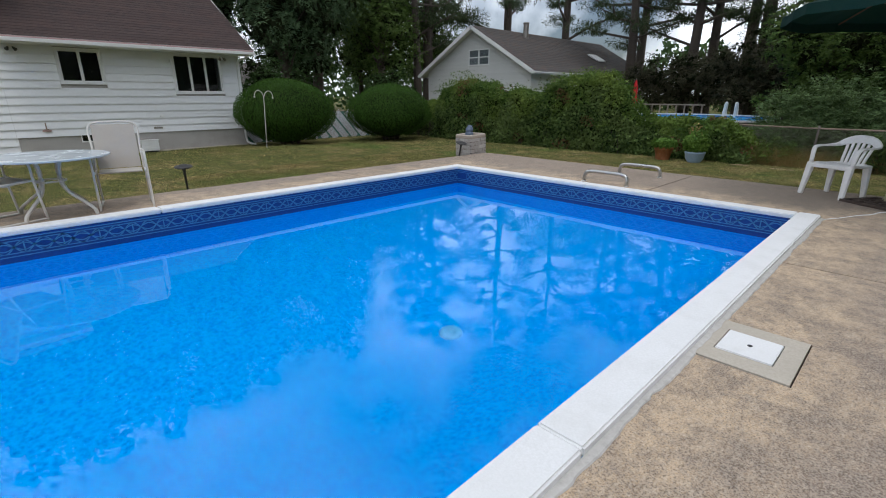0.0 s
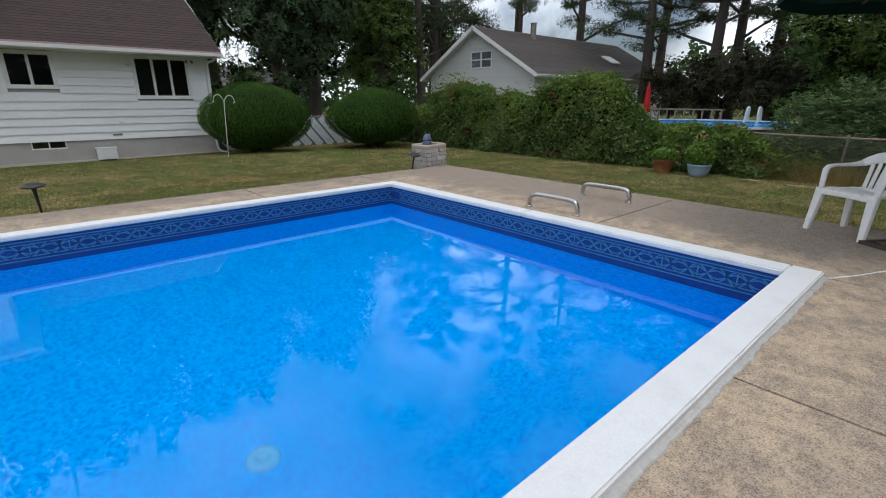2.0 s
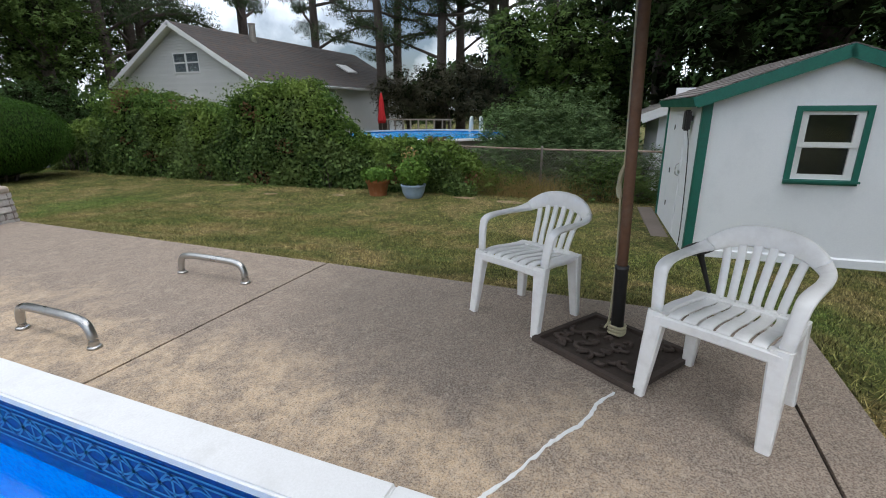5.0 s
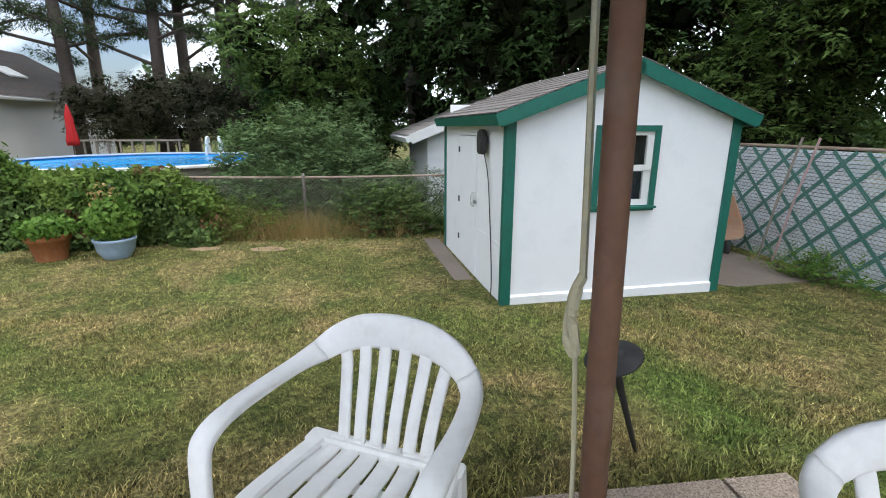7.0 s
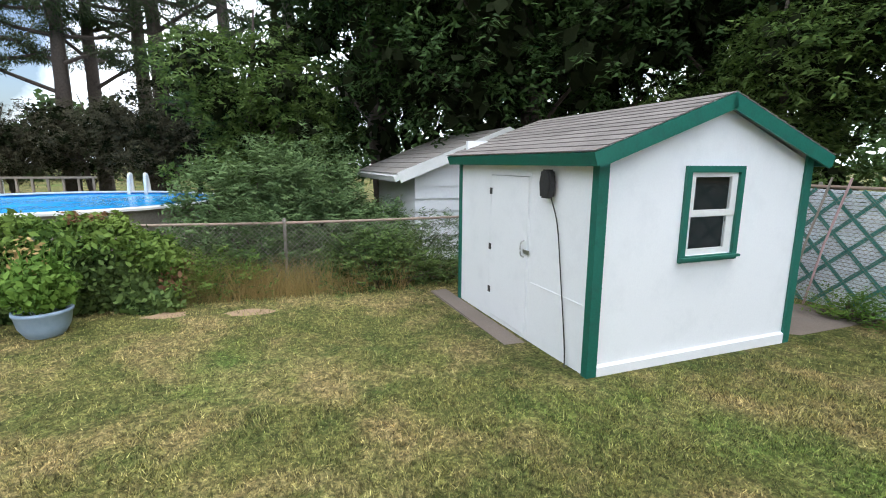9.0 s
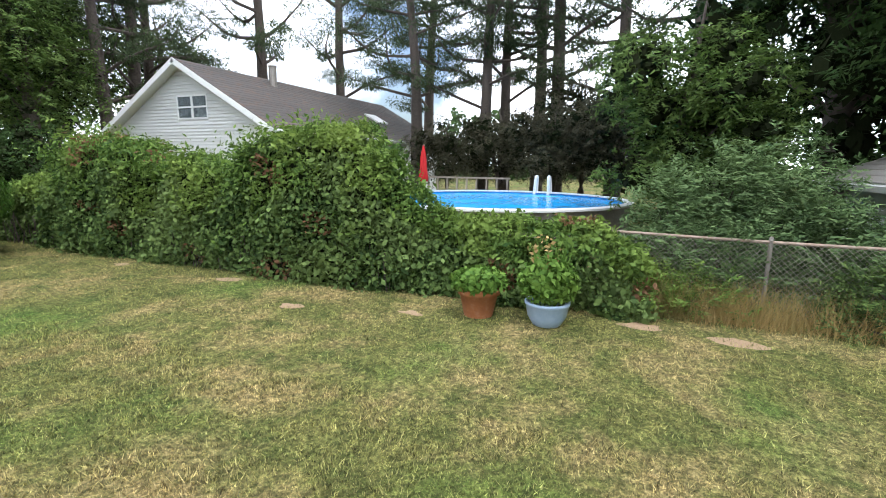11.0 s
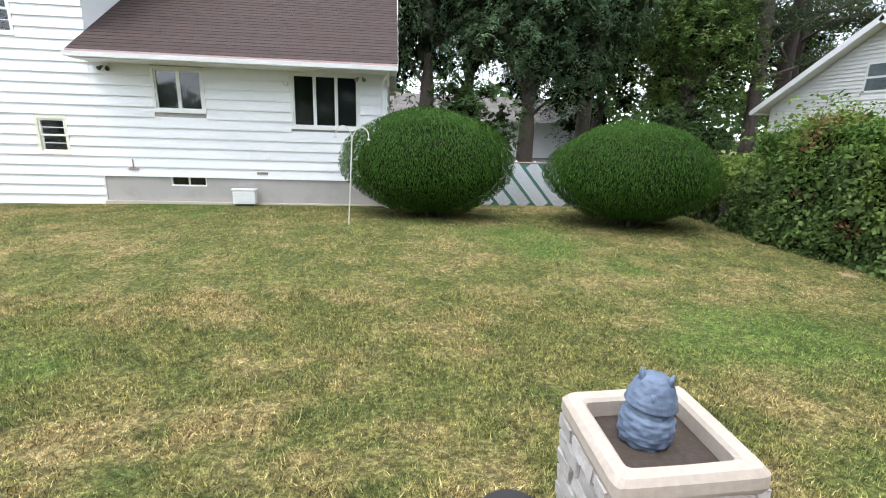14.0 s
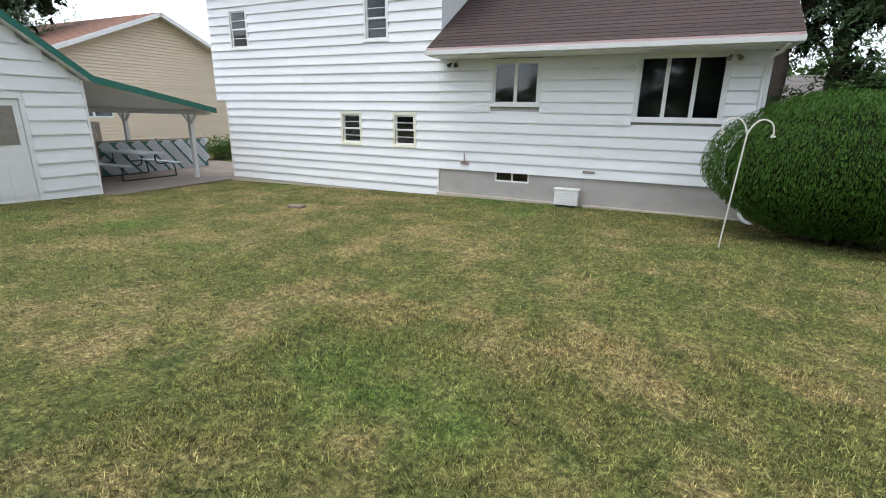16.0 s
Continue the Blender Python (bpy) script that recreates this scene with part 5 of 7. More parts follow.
def build_house_fittings():
    # air conditioner sleeve against the foundation
    ac = thing("crawl_vent_cover", "white louvred vent box against the foundation", "vent", pose(4.03, HY - 0.102, -0.43))
    block("housing", (-0.24, 0.24, -0.20, -0.001, 0.03, 0.34), M_TRIM, ac, "white metal box", 0.01)
    block("top", (-0.26, 0.26, -0.22, -0.001, 0.342, 0.365), M_TRIM, ac)
    block("foot", (-0.2, 0.2, -0.15, -0.02, -0.02, 0.03), M_IRON, ac)
    for k in range(4):
        block("slat", (-0.21, 0.21, -0.212, -0.202, 0.10 + 0.055 * k, 0.125 + 0.055 * k), M_TRIM, ac)
    # outdoor spigot with a red base and small fixings on the boards
    sp = thing("wall_faucet", "red-brown pipe fitting on the siding", "faucet", pose(1.66, HY - 0.022, 0.30))
    block("flange", (-0.10, 0.10, -0.05, 0.0, -0.02, 0.03), M_PINK, sp, "", 0.01)
    bm = bmesh.new()
    tube(bm, [(0, -0.03, 0.0), (0, -0.035, 0.22)], 0.014, 8)
    tube(bm, [(-0.05, -0.06, 0.04), (0.05, -0.06, 0.04)], 0.012, 8)
    part("pipe", bm, M_RUSTRAIL, sp)
    for x, z, name, lab in ((4.55, 0.62, "wall_outlet", "small round white wall fitting"), (4.40, 0.27, "vent_plate", "small grey metal plate on the siding"), (5.0, 2.25, "hook_plate", "small white bracket on the siding"), (-2.1, -0.28, "wall_outlet", "small round white wall fitting")):
        ob = thing(name, lab, "wall fitting", pose(x, HY - 0.02, z))
        bm = bmesh.new()
        if name == "vent_plate":
            box(bm, -0.12, 0.12, -0.03, 0.0, -0.025, 0.025)
            part("plate", bm, M_FENCE, ob)
        else:
            lathe(bm, [(0.0, 0.0), (0.06, 0.0), (0.055, 0.025), (0.02, 0.04), (0.001, 0.04)], 12)
            p = part("plate", bm, M_TRIM, ob)
            p.matrix_basis = pose(0, 0, 0, 90)
    for x in (1.35, 6.62):
        fl = thing("flood_lamp", "twin white flood lamp under the eave", "light", pose(x, HY - 0.024, 2.44))
        block("plate", (-0.05, 0.05, -0.02, 0.0, -0.04, 0.05), M_TRIM, fl)
        for s in (-1, 1):
            bm = bmesh.new()
            lathe(bm, [(0.012, 0.0), (0.02, 0.02), (0.03, 0.06), (0.045, 0.12), (0.04, 0.125), (0.001, 0.11)], 12)
            p = part("lamp_head", bm, M_FENCE if x > 3 else M_IRON, fl, "", True)
            p.matrix_basis = pose(0.04 * s, -0.03, -0.01, 125, 0, 30 * s)


build_house_fittings()


def build_hook():
    """Tall shepherd's hook with two arms."""
    hk = thing("shepherds_hook", "tall white double shepherd's hook stuck in the lawn", "garden hook", pose(6.58, 14.28, ground_z(6.58, 14.28), 0, 3, 0))
    bm = bmesh.new()
    tube(bm, [(0, 0, -0.1), (0, 0, 0.8), (0, 0, 1.55)], 0.011, 8)
    part("pole", bm, M_TUBE, hk)
    for s in (-1, 1):
        bm = bmesh.new()
        tube(bm, curve_points([(0, 0, 1.50), (0.05 * s, 0, 1.62), (0.14 * s, 0, 1.69), (0.24 * s, 0, 1.65), (0.28 * s, 0, 1.54), (0.26 * s, 0, 1.49), (0.31 * s, 0, 1.50)], 5), 0.010, 8)
        part("arm", bm, M_TUBE, hk)


build_hook()


# ---- patio table and sling chairs at the far deck edge ----
def build_table():
    tb = thing("patio_table", "round frosted-glass patio table on curved white legs", "table", pose(0.66, 6.58, 0))
    tb.scale = (0.95, 0.95, 0.88)
    bm = bmesh.new()
    lathe(bm, [(0.001, 0.700), (0.60, 0.700), (0.612, 0.705), (0.612, 0.722), (0.60, 0.728), (0.001, 0.728)], 40)
    part("tabletop", bm, M_TABLETOP, tb, "pale frosted glass top", False)
    for k in range(4):
        a = math.pi / 4 + math.pi / 2 * k
        bm = bmesh.new()
        tube(bm, curve_points([(0.16 * math.cos(a), 0.16 * math.sin(a), 0.70), (0.12 * math.cos(a), 0.12 * math.sin(a), 0.50), (0.16 * math.cos(a), 0.16 * math.sin(a), 0.30), (0.34 * math.cos(a), 0.34 * math.sin(a), 0.15), (0.43 * math.cos(a), 0.43 * math.sin(a), 0.07), (0.45 * math.cos(a), 0.45 * math.sin(a), 0.0)], 5), 0.019, 8)
        part("leg", bm, M_TUBE, tb, "", True)
    bm = bmesh.new()
    tube(bm, [(0.14 * math.cos(a), 0.14 * math.sin(a), 0.42) for a in np.linspace(0, 2 * math.pi, 20)], 0.012, 6)
    tube(bm, [(0.17 * math.cos(a), 0.17 * math.sin(a), 0.695) for a in np.linspace(0, 2 * math.pi, 20)], 0.012, 6)
    part("ring_brace", bm, M_TUBE, tb)


def build_sling_chair(m):
    ch = thing("sling_chair", "beige sling patio chair with thin white tube frame", "chair", m, "sling chairs at the table")
    bm = bmesh.new()
    sweep(bm, curve_points([(0.23, 0, 0.42), (0.0, 0, 0.385), (-0.17, 0, 0.41)], 4), rect(0.43, 0.008, 0.1))
    part("seat", bm, M_SLING, ch)
    bm = bmesh.new()
    sweep(bm, curve_points([(-0.19, 0, 0.42), (-0.26, 0, 0.66), (-0.34, 0, 0.92)], 4), rect(0.43, 0.008, 0.1), (1, 0, 0.3))
    part("backrest", bm, M_SLING, ch, "beige sling back")
    bm = bmesh.new()
    tube(bm, curve_points([(-0.18, -0.24, 0.41), (-0.27, -0.24, 0.66), (-0.35, -0.23, 0.91), (-0.37, 0, 0.95), (-0.35, 0.23, 0.91), (-0.27, 0.24, 0.66), (-0.18, 0.24, 0.41)], 5), 0.012, 8)
    part("back_frame", bm, M_TUBE, ch)
    for s in (-1, 1):
        bm = bmesh.new()
        tube(bm, curve_points([(0.26, 0.26 * s, 0.0), (0.22, 0.26 * s, 0.40), (0.20, 0.26 * s, 0.60), (0.05, 0.26 * s, 0.63), (-0.22, 0.25 * s, 0.62)], 5), 0.012, 8)
        tube(bm, [(0.24, 0.245 * s, 0.42), (-0.18, 0.245 * s, 0.40)], 0.011, 8)
        part("side_frame", bm, M_TUBE, ch)
        bm = bmesh.new()
        tube(bm, [(-0.1, 0.25 * s, 0.60), (-0.2, 0.25 * s, 0.35), (-0.32, 0.25 * s, 0.0)], 0.012, 8)
        part("leg", bm, M_TUBE, ch)
        bm = bmesh.new()
        tube(bm, [(0.26, 0.26 * s, 0.012), (-0.32, 0.25 * s, 0.012)], 0.011, 8)
        part("runner", bm, M_TUBE, ch)
    return ch


build_table()
sling = build_sling_chair(pose(1.32, 6.60, 0, 0, 0, 259))
copy_thing(sling, pose(0.20, 6.49, 0, 0, 0, 22))


# ---- clipped yews ----
def build_yew(x, y, rx, ry, zc, rz, seed):
    z0 = ground_z(x, y)
    bush = thing("round_bush", "large rounded clipped dark green yew bush", "bush", pose(x, y, 0), "clipped yews")
    rng = np.random.default_rng(seed)
    n = 66000
    d = rng.normal(size=(n, 3))
    d /= np.linalg.norm(d, axis=1, keepdims=True)
    d[:, 2] = np.where(d[:, 2] < -0.75, -d[:, 2], d[:, 2])
    lump = 1 + 0.035 * np.sin(5 * d[:, 0] + 2 * d[:, 2]) + 0.03 * np.sin(6 * d[:, 1] - 3 * d[:, 2] + seed)
    sq = np.abs(d) ** 2.25
    shape = (1.0 / sq.sum(axis=1)) ** (1 / 2.25)
    r = (shape * lump * rng.uniform(0.90, 1.02, n))[:, None]
    p = d * r * np.array([rx, ry, rz]) + np.array([0, 0, zc])
    low = np.clip((zc - p[:, 2]) / rz, 0, 1)
    p[:, :2] *= (1 - 0.60 * low ** 1.7)[:, None]
    keep = p[:, 2] > z0 + 0.15
    p, d = p[keep], d[keep]
    up = d.copy()
    up[:, 2] += 0.5
    tilt = rng.normal(size=up.shape)
    quick_mesh("foliage", leaf_tris(p, 0.036 * rng.uniform(0.6, 1.4, size=(len(p), 1)), d + tilt * 0.5, up + tilt * 0.6, 0.42), len(p), 3, M_YEW, bush)
    # solid inner mass; its near-black colour stands in for shade between leaves
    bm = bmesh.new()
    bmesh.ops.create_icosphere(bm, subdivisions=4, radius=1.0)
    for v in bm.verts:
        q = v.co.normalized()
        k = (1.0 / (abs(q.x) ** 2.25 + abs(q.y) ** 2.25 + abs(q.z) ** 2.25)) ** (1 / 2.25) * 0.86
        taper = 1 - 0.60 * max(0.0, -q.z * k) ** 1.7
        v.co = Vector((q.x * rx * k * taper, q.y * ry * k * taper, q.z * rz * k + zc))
    part("inner_shade_mass", bm, M_INNER_SHADE, bush, "near-black mass, inner shade painted into its colour", True)
    for k in range(7):
        bm = bmesh.new()
        a = k * 0.9
        tube(bm, [(0.25 * math.cos(a), 0.25 * math.sin(a), z0 - 0.05), (0.5 * math.cos(a), 0.5 * math.sin(a), z0 + 0.5)], 0.04, 6)
        part("stem", bm, M_BARK, bush)


build_yew(8.12, 15.75, 1.72, 1.35, 0.62, 1.12, 3)
build_yew(12.25, 15.3, 1.68, 1.45, 0.55, 1.06, 5)


# ---- overgrown back hedge ----
def hedge_top(y):
    """Height of the hedge along the back fence."""
    keys = [(1.2, -0.35), (3.0, -0.2), (3.5, 0.3), (3.9, 0.46), (4.6, 0.50), (6.1, 0.54), (6.5, 0.85), (6.95, 1.45), (7.4, 1.70), (8.0, 1.80), (8.9, 1.58), (9.8, 1.22), (11.2, 1.25), (12.4, 1.55), (13.4, 1.72), (14.3, 1.40), (15.2, 0.9), (17.0, 0.5)]
    rough = 0.20 * noise.noise((y * 1.15, 4.0, 2.0)) + 0.13 * noise.noise((y * 2.9, 1.0, 7.0))
    rough *= 1.0 if y > 6.6 else 0.45
    for (a, h0), (b, h1) in zip(keys, keys[1:]):
        if a <= y <= b:
            t = (y - a) / (b - a)
            t = t * t * (3 - 2 * t)
            return h0 + (h1 - h0) * t + rough
    return keys[0][1] if y < keys[0][0] else keys[-1][1]


def build_hedge():
    hedge = thing("hedge", "tall overgrown ivy-covered hedge along the back fence", "hedge", kind="stuff")
    rng = np.random.default_rng(11)
    pts, nor = [], []
    n = 78000
    ys = rng.uniform(3.2, 17.0, n)
    u = rng.uniform(0, 1, n)
    for y, t in zip(ys, u):
        h, zb = hedge_top(y), -0.48
        half = 0.30 + 0.30 * max(0, min(1, (h - 0.6) / 1.0))
        bulge = 0.24 * noise.noise((y * 1.1, t * 2.0, 3.0)) + 0.17 * noise.noise((y * 2.7, t * 5.0, 9.0))
        total = (h - zb) + 2 * half
        s = t * total
        if s < h - zb:
            f = s / (h - zb)
            x = 14.85 - half * (1 - 0.25 * f ** 4) - bulge
            p, q = (x, y, zb + s), (-1, 0, 0.35 + 0.4 * f)
        else:
            f = (s - (h - zb)) / (2 * half)
            p, q = (14.85 - half * 0.78 + f * 1.7 * half, y, h + 0.10 * math.sin(math.pi * f) + bulge * 0.8), (-0.2, 0, 1)
        pts.append(p)
        nor.append(q)
    pts, nor = np.array(pts), np.array(nor)
    pts += rng.normal(size=pts.shape) * np.array([0.07, 0.05, 0.05])
    # stray shoots above the outline
    m = 5200
    c = rng.uniform(6.4, 14.6, 130)
    k = rng.integers(0, 130, m)
    hy = c[k] + rng.normal(size=m) * 0.16
    top = np.array([hedge_top(v) for v in c])[k]
    sp = np.stack([14.6 + rng.normal(size=m) * 0.30, hy, top + rng.uniform(-0.1, 0.42, m) * rng.uniform(0.2, 1.0, 130)[k]], axis=1)
    pts, nor = np.concatenate([pts, sp]), np.concatenate([nor, np.tile([[-0.4, 0, 0.8]], (m, 1))])
    # dark leaves below, paler yellow-green ones towards the top, a few dead leaves
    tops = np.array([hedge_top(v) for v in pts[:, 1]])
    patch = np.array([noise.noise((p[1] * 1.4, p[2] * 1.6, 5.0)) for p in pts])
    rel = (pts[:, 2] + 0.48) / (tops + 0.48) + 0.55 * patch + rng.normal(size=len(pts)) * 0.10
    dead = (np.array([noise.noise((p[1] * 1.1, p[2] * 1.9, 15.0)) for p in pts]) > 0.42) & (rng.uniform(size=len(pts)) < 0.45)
    upper_pale = (rel > 0.70) & ~dead
    for name, pick, size, slim, material in (("ivy_leaves", ~upper_pale & ~dead, 0.042, 0.62, M_IVY_DARK), ("upper_pale_leaves", upper_pale, 0.041, 0.46, M_IVY), ("dead_leaves", dead, 0.040, 0.5, M_DEADLEAF)):
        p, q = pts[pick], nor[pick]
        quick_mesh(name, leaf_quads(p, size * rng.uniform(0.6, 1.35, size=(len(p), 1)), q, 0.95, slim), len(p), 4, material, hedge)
    # solid core, painted near-black in place of the shade inside the hedge
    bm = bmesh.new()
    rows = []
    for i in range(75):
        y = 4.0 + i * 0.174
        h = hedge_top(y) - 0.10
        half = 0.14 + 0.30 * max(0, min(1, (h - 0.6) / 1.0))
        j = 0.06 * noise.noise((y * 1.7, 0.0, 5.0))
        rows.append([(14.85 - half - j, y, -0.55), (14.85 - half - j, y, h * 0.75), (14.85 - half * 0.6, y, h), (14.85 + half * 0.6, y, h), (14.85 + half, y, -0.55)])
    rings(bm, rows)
    part("hedge_shade_core", bm, M_INNER_SHADE, hedge, "near-black hedge inside, shade painted into its colour")
    bm = bmesh.new()
    for k in range(140):
        y = random.uniform(6.6, 16.5)
        tube(bm, [(14.40 + random.uniform(-0.1, 0.1), y, -0.52), (14.38 + random.uniform(-0.1, 0.1), y + random.uniform(-0.1, 0.1), random.uniform(-0.1, 0.25))], 0.008, 5)
    part("bare_stems", bm, M_BARK, hedge, "bare brown stems at the foot")


build_hedge()


def scrub(name, label, x, y, radii, n, size, material, base=None):
    b = thing(name, label, "shrub", pose(x, y, ground_z(x, y) if base is None else base), "scrub behind the fence")
    clumps = 16
    c = RNG.uniform(-1, 1, size=(clumps, 3)) * np.array(radii) * 0.62 + np.array([0, 0, radii[2] * 0.8])
    k = RNG.integers(0, clumps, n)
    d = RNG.normal(size=(n, 3))
    d /= np.linalg.norm(d, axis=1, keepdims=True)
    p = c[k] + d * RNG.uniform(0.3, 1.0, size=(n, 1)) ** 0.5 * np.array(radii) * 0.46
    p[:, 2] = np.maximum(p[:, 2], 0.02)
    p = p[: n // 4]
    way = d[: n // 4] * 0.6 + np.array([0, 0, 0.55])
    v, count = sprays(RNG, p, way, 11, 0.24, size * 0.74, 0.35, 0.5)
    quick_mesh("foliage", v, count, 3, material, b)
    bm = bmesh.new()
    for q in c:
        tube(bm, [(q[0] * 0.2, q[1] * 0.2, -0.05), (q[0] * 0.6, q[1] * 0.6, q[2] * 0.5), tuple(q)], 0.02, 5, [1.3, 1.0, 0.4])
    part("stems", bm, M_BARK, b)


scrub("shrub", "grey-green shrub behind the wire fence", 16.3, 2.75, (0.85, 0.9, 1.12), 6000, 0.085, M_SCRUB)
scrub("shrub", "grey-green shrub behind the wire fence", 16.1, 1.55, (0.8, 0.9, 1.10), 6000, 0.085, M_SCRUB)
scrub("shrub", "grey-green shrub beside the old outbuilding", 15.9, 0.65, (0.5, 0.55, 0.72), 4000, 0.08, M_SCRUB)
scrub("shrub", "dark leafy shrub behind the wire fence", 17.8, 1.8, (1.2, 1.3, 1.3), 5000, 0.09, M_SCRUB)
scrub("shrub", "low vine tangle at the wire fence", 15.45, 0.3, (0.4, 1.3, 0.52), 4000, 0.06, M_SCRUB)
scrub("shrub", "low vine tangle in front of the wire fence", 14.95, 0.5, (0.28, 1.0, 0.44), 3200, 0.055, M_IVY_DARK)
scrub("shrub", "low vine tangle in front of the wire fence", 14.9, 2.9, (0.26, 0.9, 0.36), 2200, 0.05, M_IVY)
scrub("shrub", "low vine tangle at the wire fence", 15.45, 2.2, (0.45, 1.4, 0.62), 4600, 0.06, M_SCRUB)


def build_straw():
    rng = np.random.default_rng(21)
    n = 3800
    base = np.stack([rng.normal(14.9, 0.14, n), rng.uniform(0.2, 3.8, n), np.full(n, -0.48)], axis=1)
    base[: n // 2, 1] = rng.normal(2.6, 0.55, n // 2)
    h = rng.uniform(0.15, 0.62, n)[:, None]
    lean = rng.normal(size=(n, 3)) * 0.34
    lean[:, 2] = 1
    side = rng.normal(size=(n, 3)) * np.array([1, 1, 0])
    side /= np.linalg.norm(side, axis=1, keepdims=True)
    v = np.stack([base - side * 0.0034, base + side * 0.0034, base + lean * h], axis=1).reshape(-1, 3)
    tagged(quick_mesh("tall_grass", v, n, 3, M_STRAW), "tall dry straw-coloured grass along the fence", "grass", kind="stuff")


build_straw()


# ---- fences ----
def chain_link(bm, origin, along, length, height, cell=0.065, r=0.0022):
    o, a = Vector(origin), Vector(along).normalized()
    up = Vector((0, 0, 1))
    nrm = a.cross(up)
    count = int((length + height) / cell)
    for sgn in (1, -1):
        for k in range(count):
            s = k * cell - (height if sgn > 0 else 0)
            p0, p1 = s, s + sgn * height
            z0, z1 = 0.0, height
            if sgn < 0:
                p0, p1 = s, s - height
            lo, hi = min(p0, p1), max(p0, p1)
            if hi <= 0 or lo >= length:
                continue
            def clip(p, z, q, w):
                if p < 0:
                    z, p = z + (0 - p) * (w - z) / (q - p), 0
                if p > length:
                    z, p = z + (length - p) * (w - z) / (q - p), length
                return p, z
            a0 = clip(p0, z0, p1, z1)
            a1 = clip(p1, z1, p0, z0)
            p, q = o + a * a0[0] + up * a0[1] + nrm * 0.002 * sgn, o + a * a1[0] + up * a1[1] + nrm * 0.002 * sgn
            d = (q - p).normalized().cross(nrm).normalized() * r
            vs = [bm.verts.new(x) for x in (p - d, p + d, p + nrm * r * 1.6, q - d, q + d, q + nrm * r * 1.6)]
            for f in ((0, 1, 4, 3), (1, 2, 5, 4), (2, 0, 3, 5)):
                bm.faces.new([vs[i] for i in f])


def build_back_fence():
    fe = thing("wire_fence", "rusted chain-link fence with top rail", "fence")
    x, z0, z1 = 15.18, -0.50, 0.52
    for y in (-4.6, -1.6, 1.95, 5.0, 8.0, 11.0, 14.0, 17.6):
        bm = bmesh.new()
        lathe(bm, [(0.024, z0 - 0.1), (0.024, z1 - 0.02), (0.03, z1 - 0.01), (0.02, z1 + 0.03), (0.001, z1 + 0.04)], 10)
        p = part("post", bm, M_FENCE, fe)
        p.matrix_basis = pose(x, y, 0)
    bm = bmesh.new()
    tube(bm, [(x, y, z1 - 0.02 - 0.012 * math.sin(y)) for y in np.linspace(-4.6, 17.6, 40)], 0.019, 8)
    part("top_rail", bm, M_RUSTRAIL, fe, "rusted steel top rail")
    bm = bmesh.new()
    chain_link(bm, (x - 0.03, -4.6, z0), (0, 1, 0), 9.4, z1 - z0 - 0.03)
    part("mesh", bm, M_FENCE, fe, "galvanised wire mesh")["kind"] = "stuff"


build_back_fence()


def clip_strip(bm, origin, along, u0, v0, u1, v1, half, length, height, depth, nrm, off):
    """A thin strip in a fence plane from (u0, v0) to (u1, v1), clipped to the fence."""
    t0, t1 = 0.0, 1.0
    for p, d, lim in ((u0, u1 - u0, length), (v0, v1 - v0, height)):
        if abs(d) < 1e-9:
            if p < 0 or p > lim:
                return False
            continue
        a, b = (0 - p) / d, (lim - p) / d
        t0, t1 = max(t0, min(a, b)), min(t1, max(a, b))
    if t1 - t0 < 0.01:
        return False
    up = Vector((0, 0, 1))
    p = origin + along * (u0 + (u1 - u0) * t0) + up * (v0 + (v1 - v0) * t0) + nrm * off
    q = origin + along * (u0 + (u1 - u0) * t1) + up * (v0 + (v1 - v0) * t1) + nrm * off
    s = (q - p).normalized().cross(nrm).normalized() * half
    vs = [bm.verts.new(x) for x in (p - s, q - s, q + s, p + s, p - s + nrm * depth, q - s + nrm * depth, q + s + nrm * depth, p + s + nrm * depth)]
    for f in ((3, 2, 1, 0), (4, 5, 6, 7), (0, 1, 5, 4), (1, 2, 6, 5), (2, 3, 7, 6), (3, 0, 4, 7)):
        bm.faces.new([vs[i] for i in f])
    return True


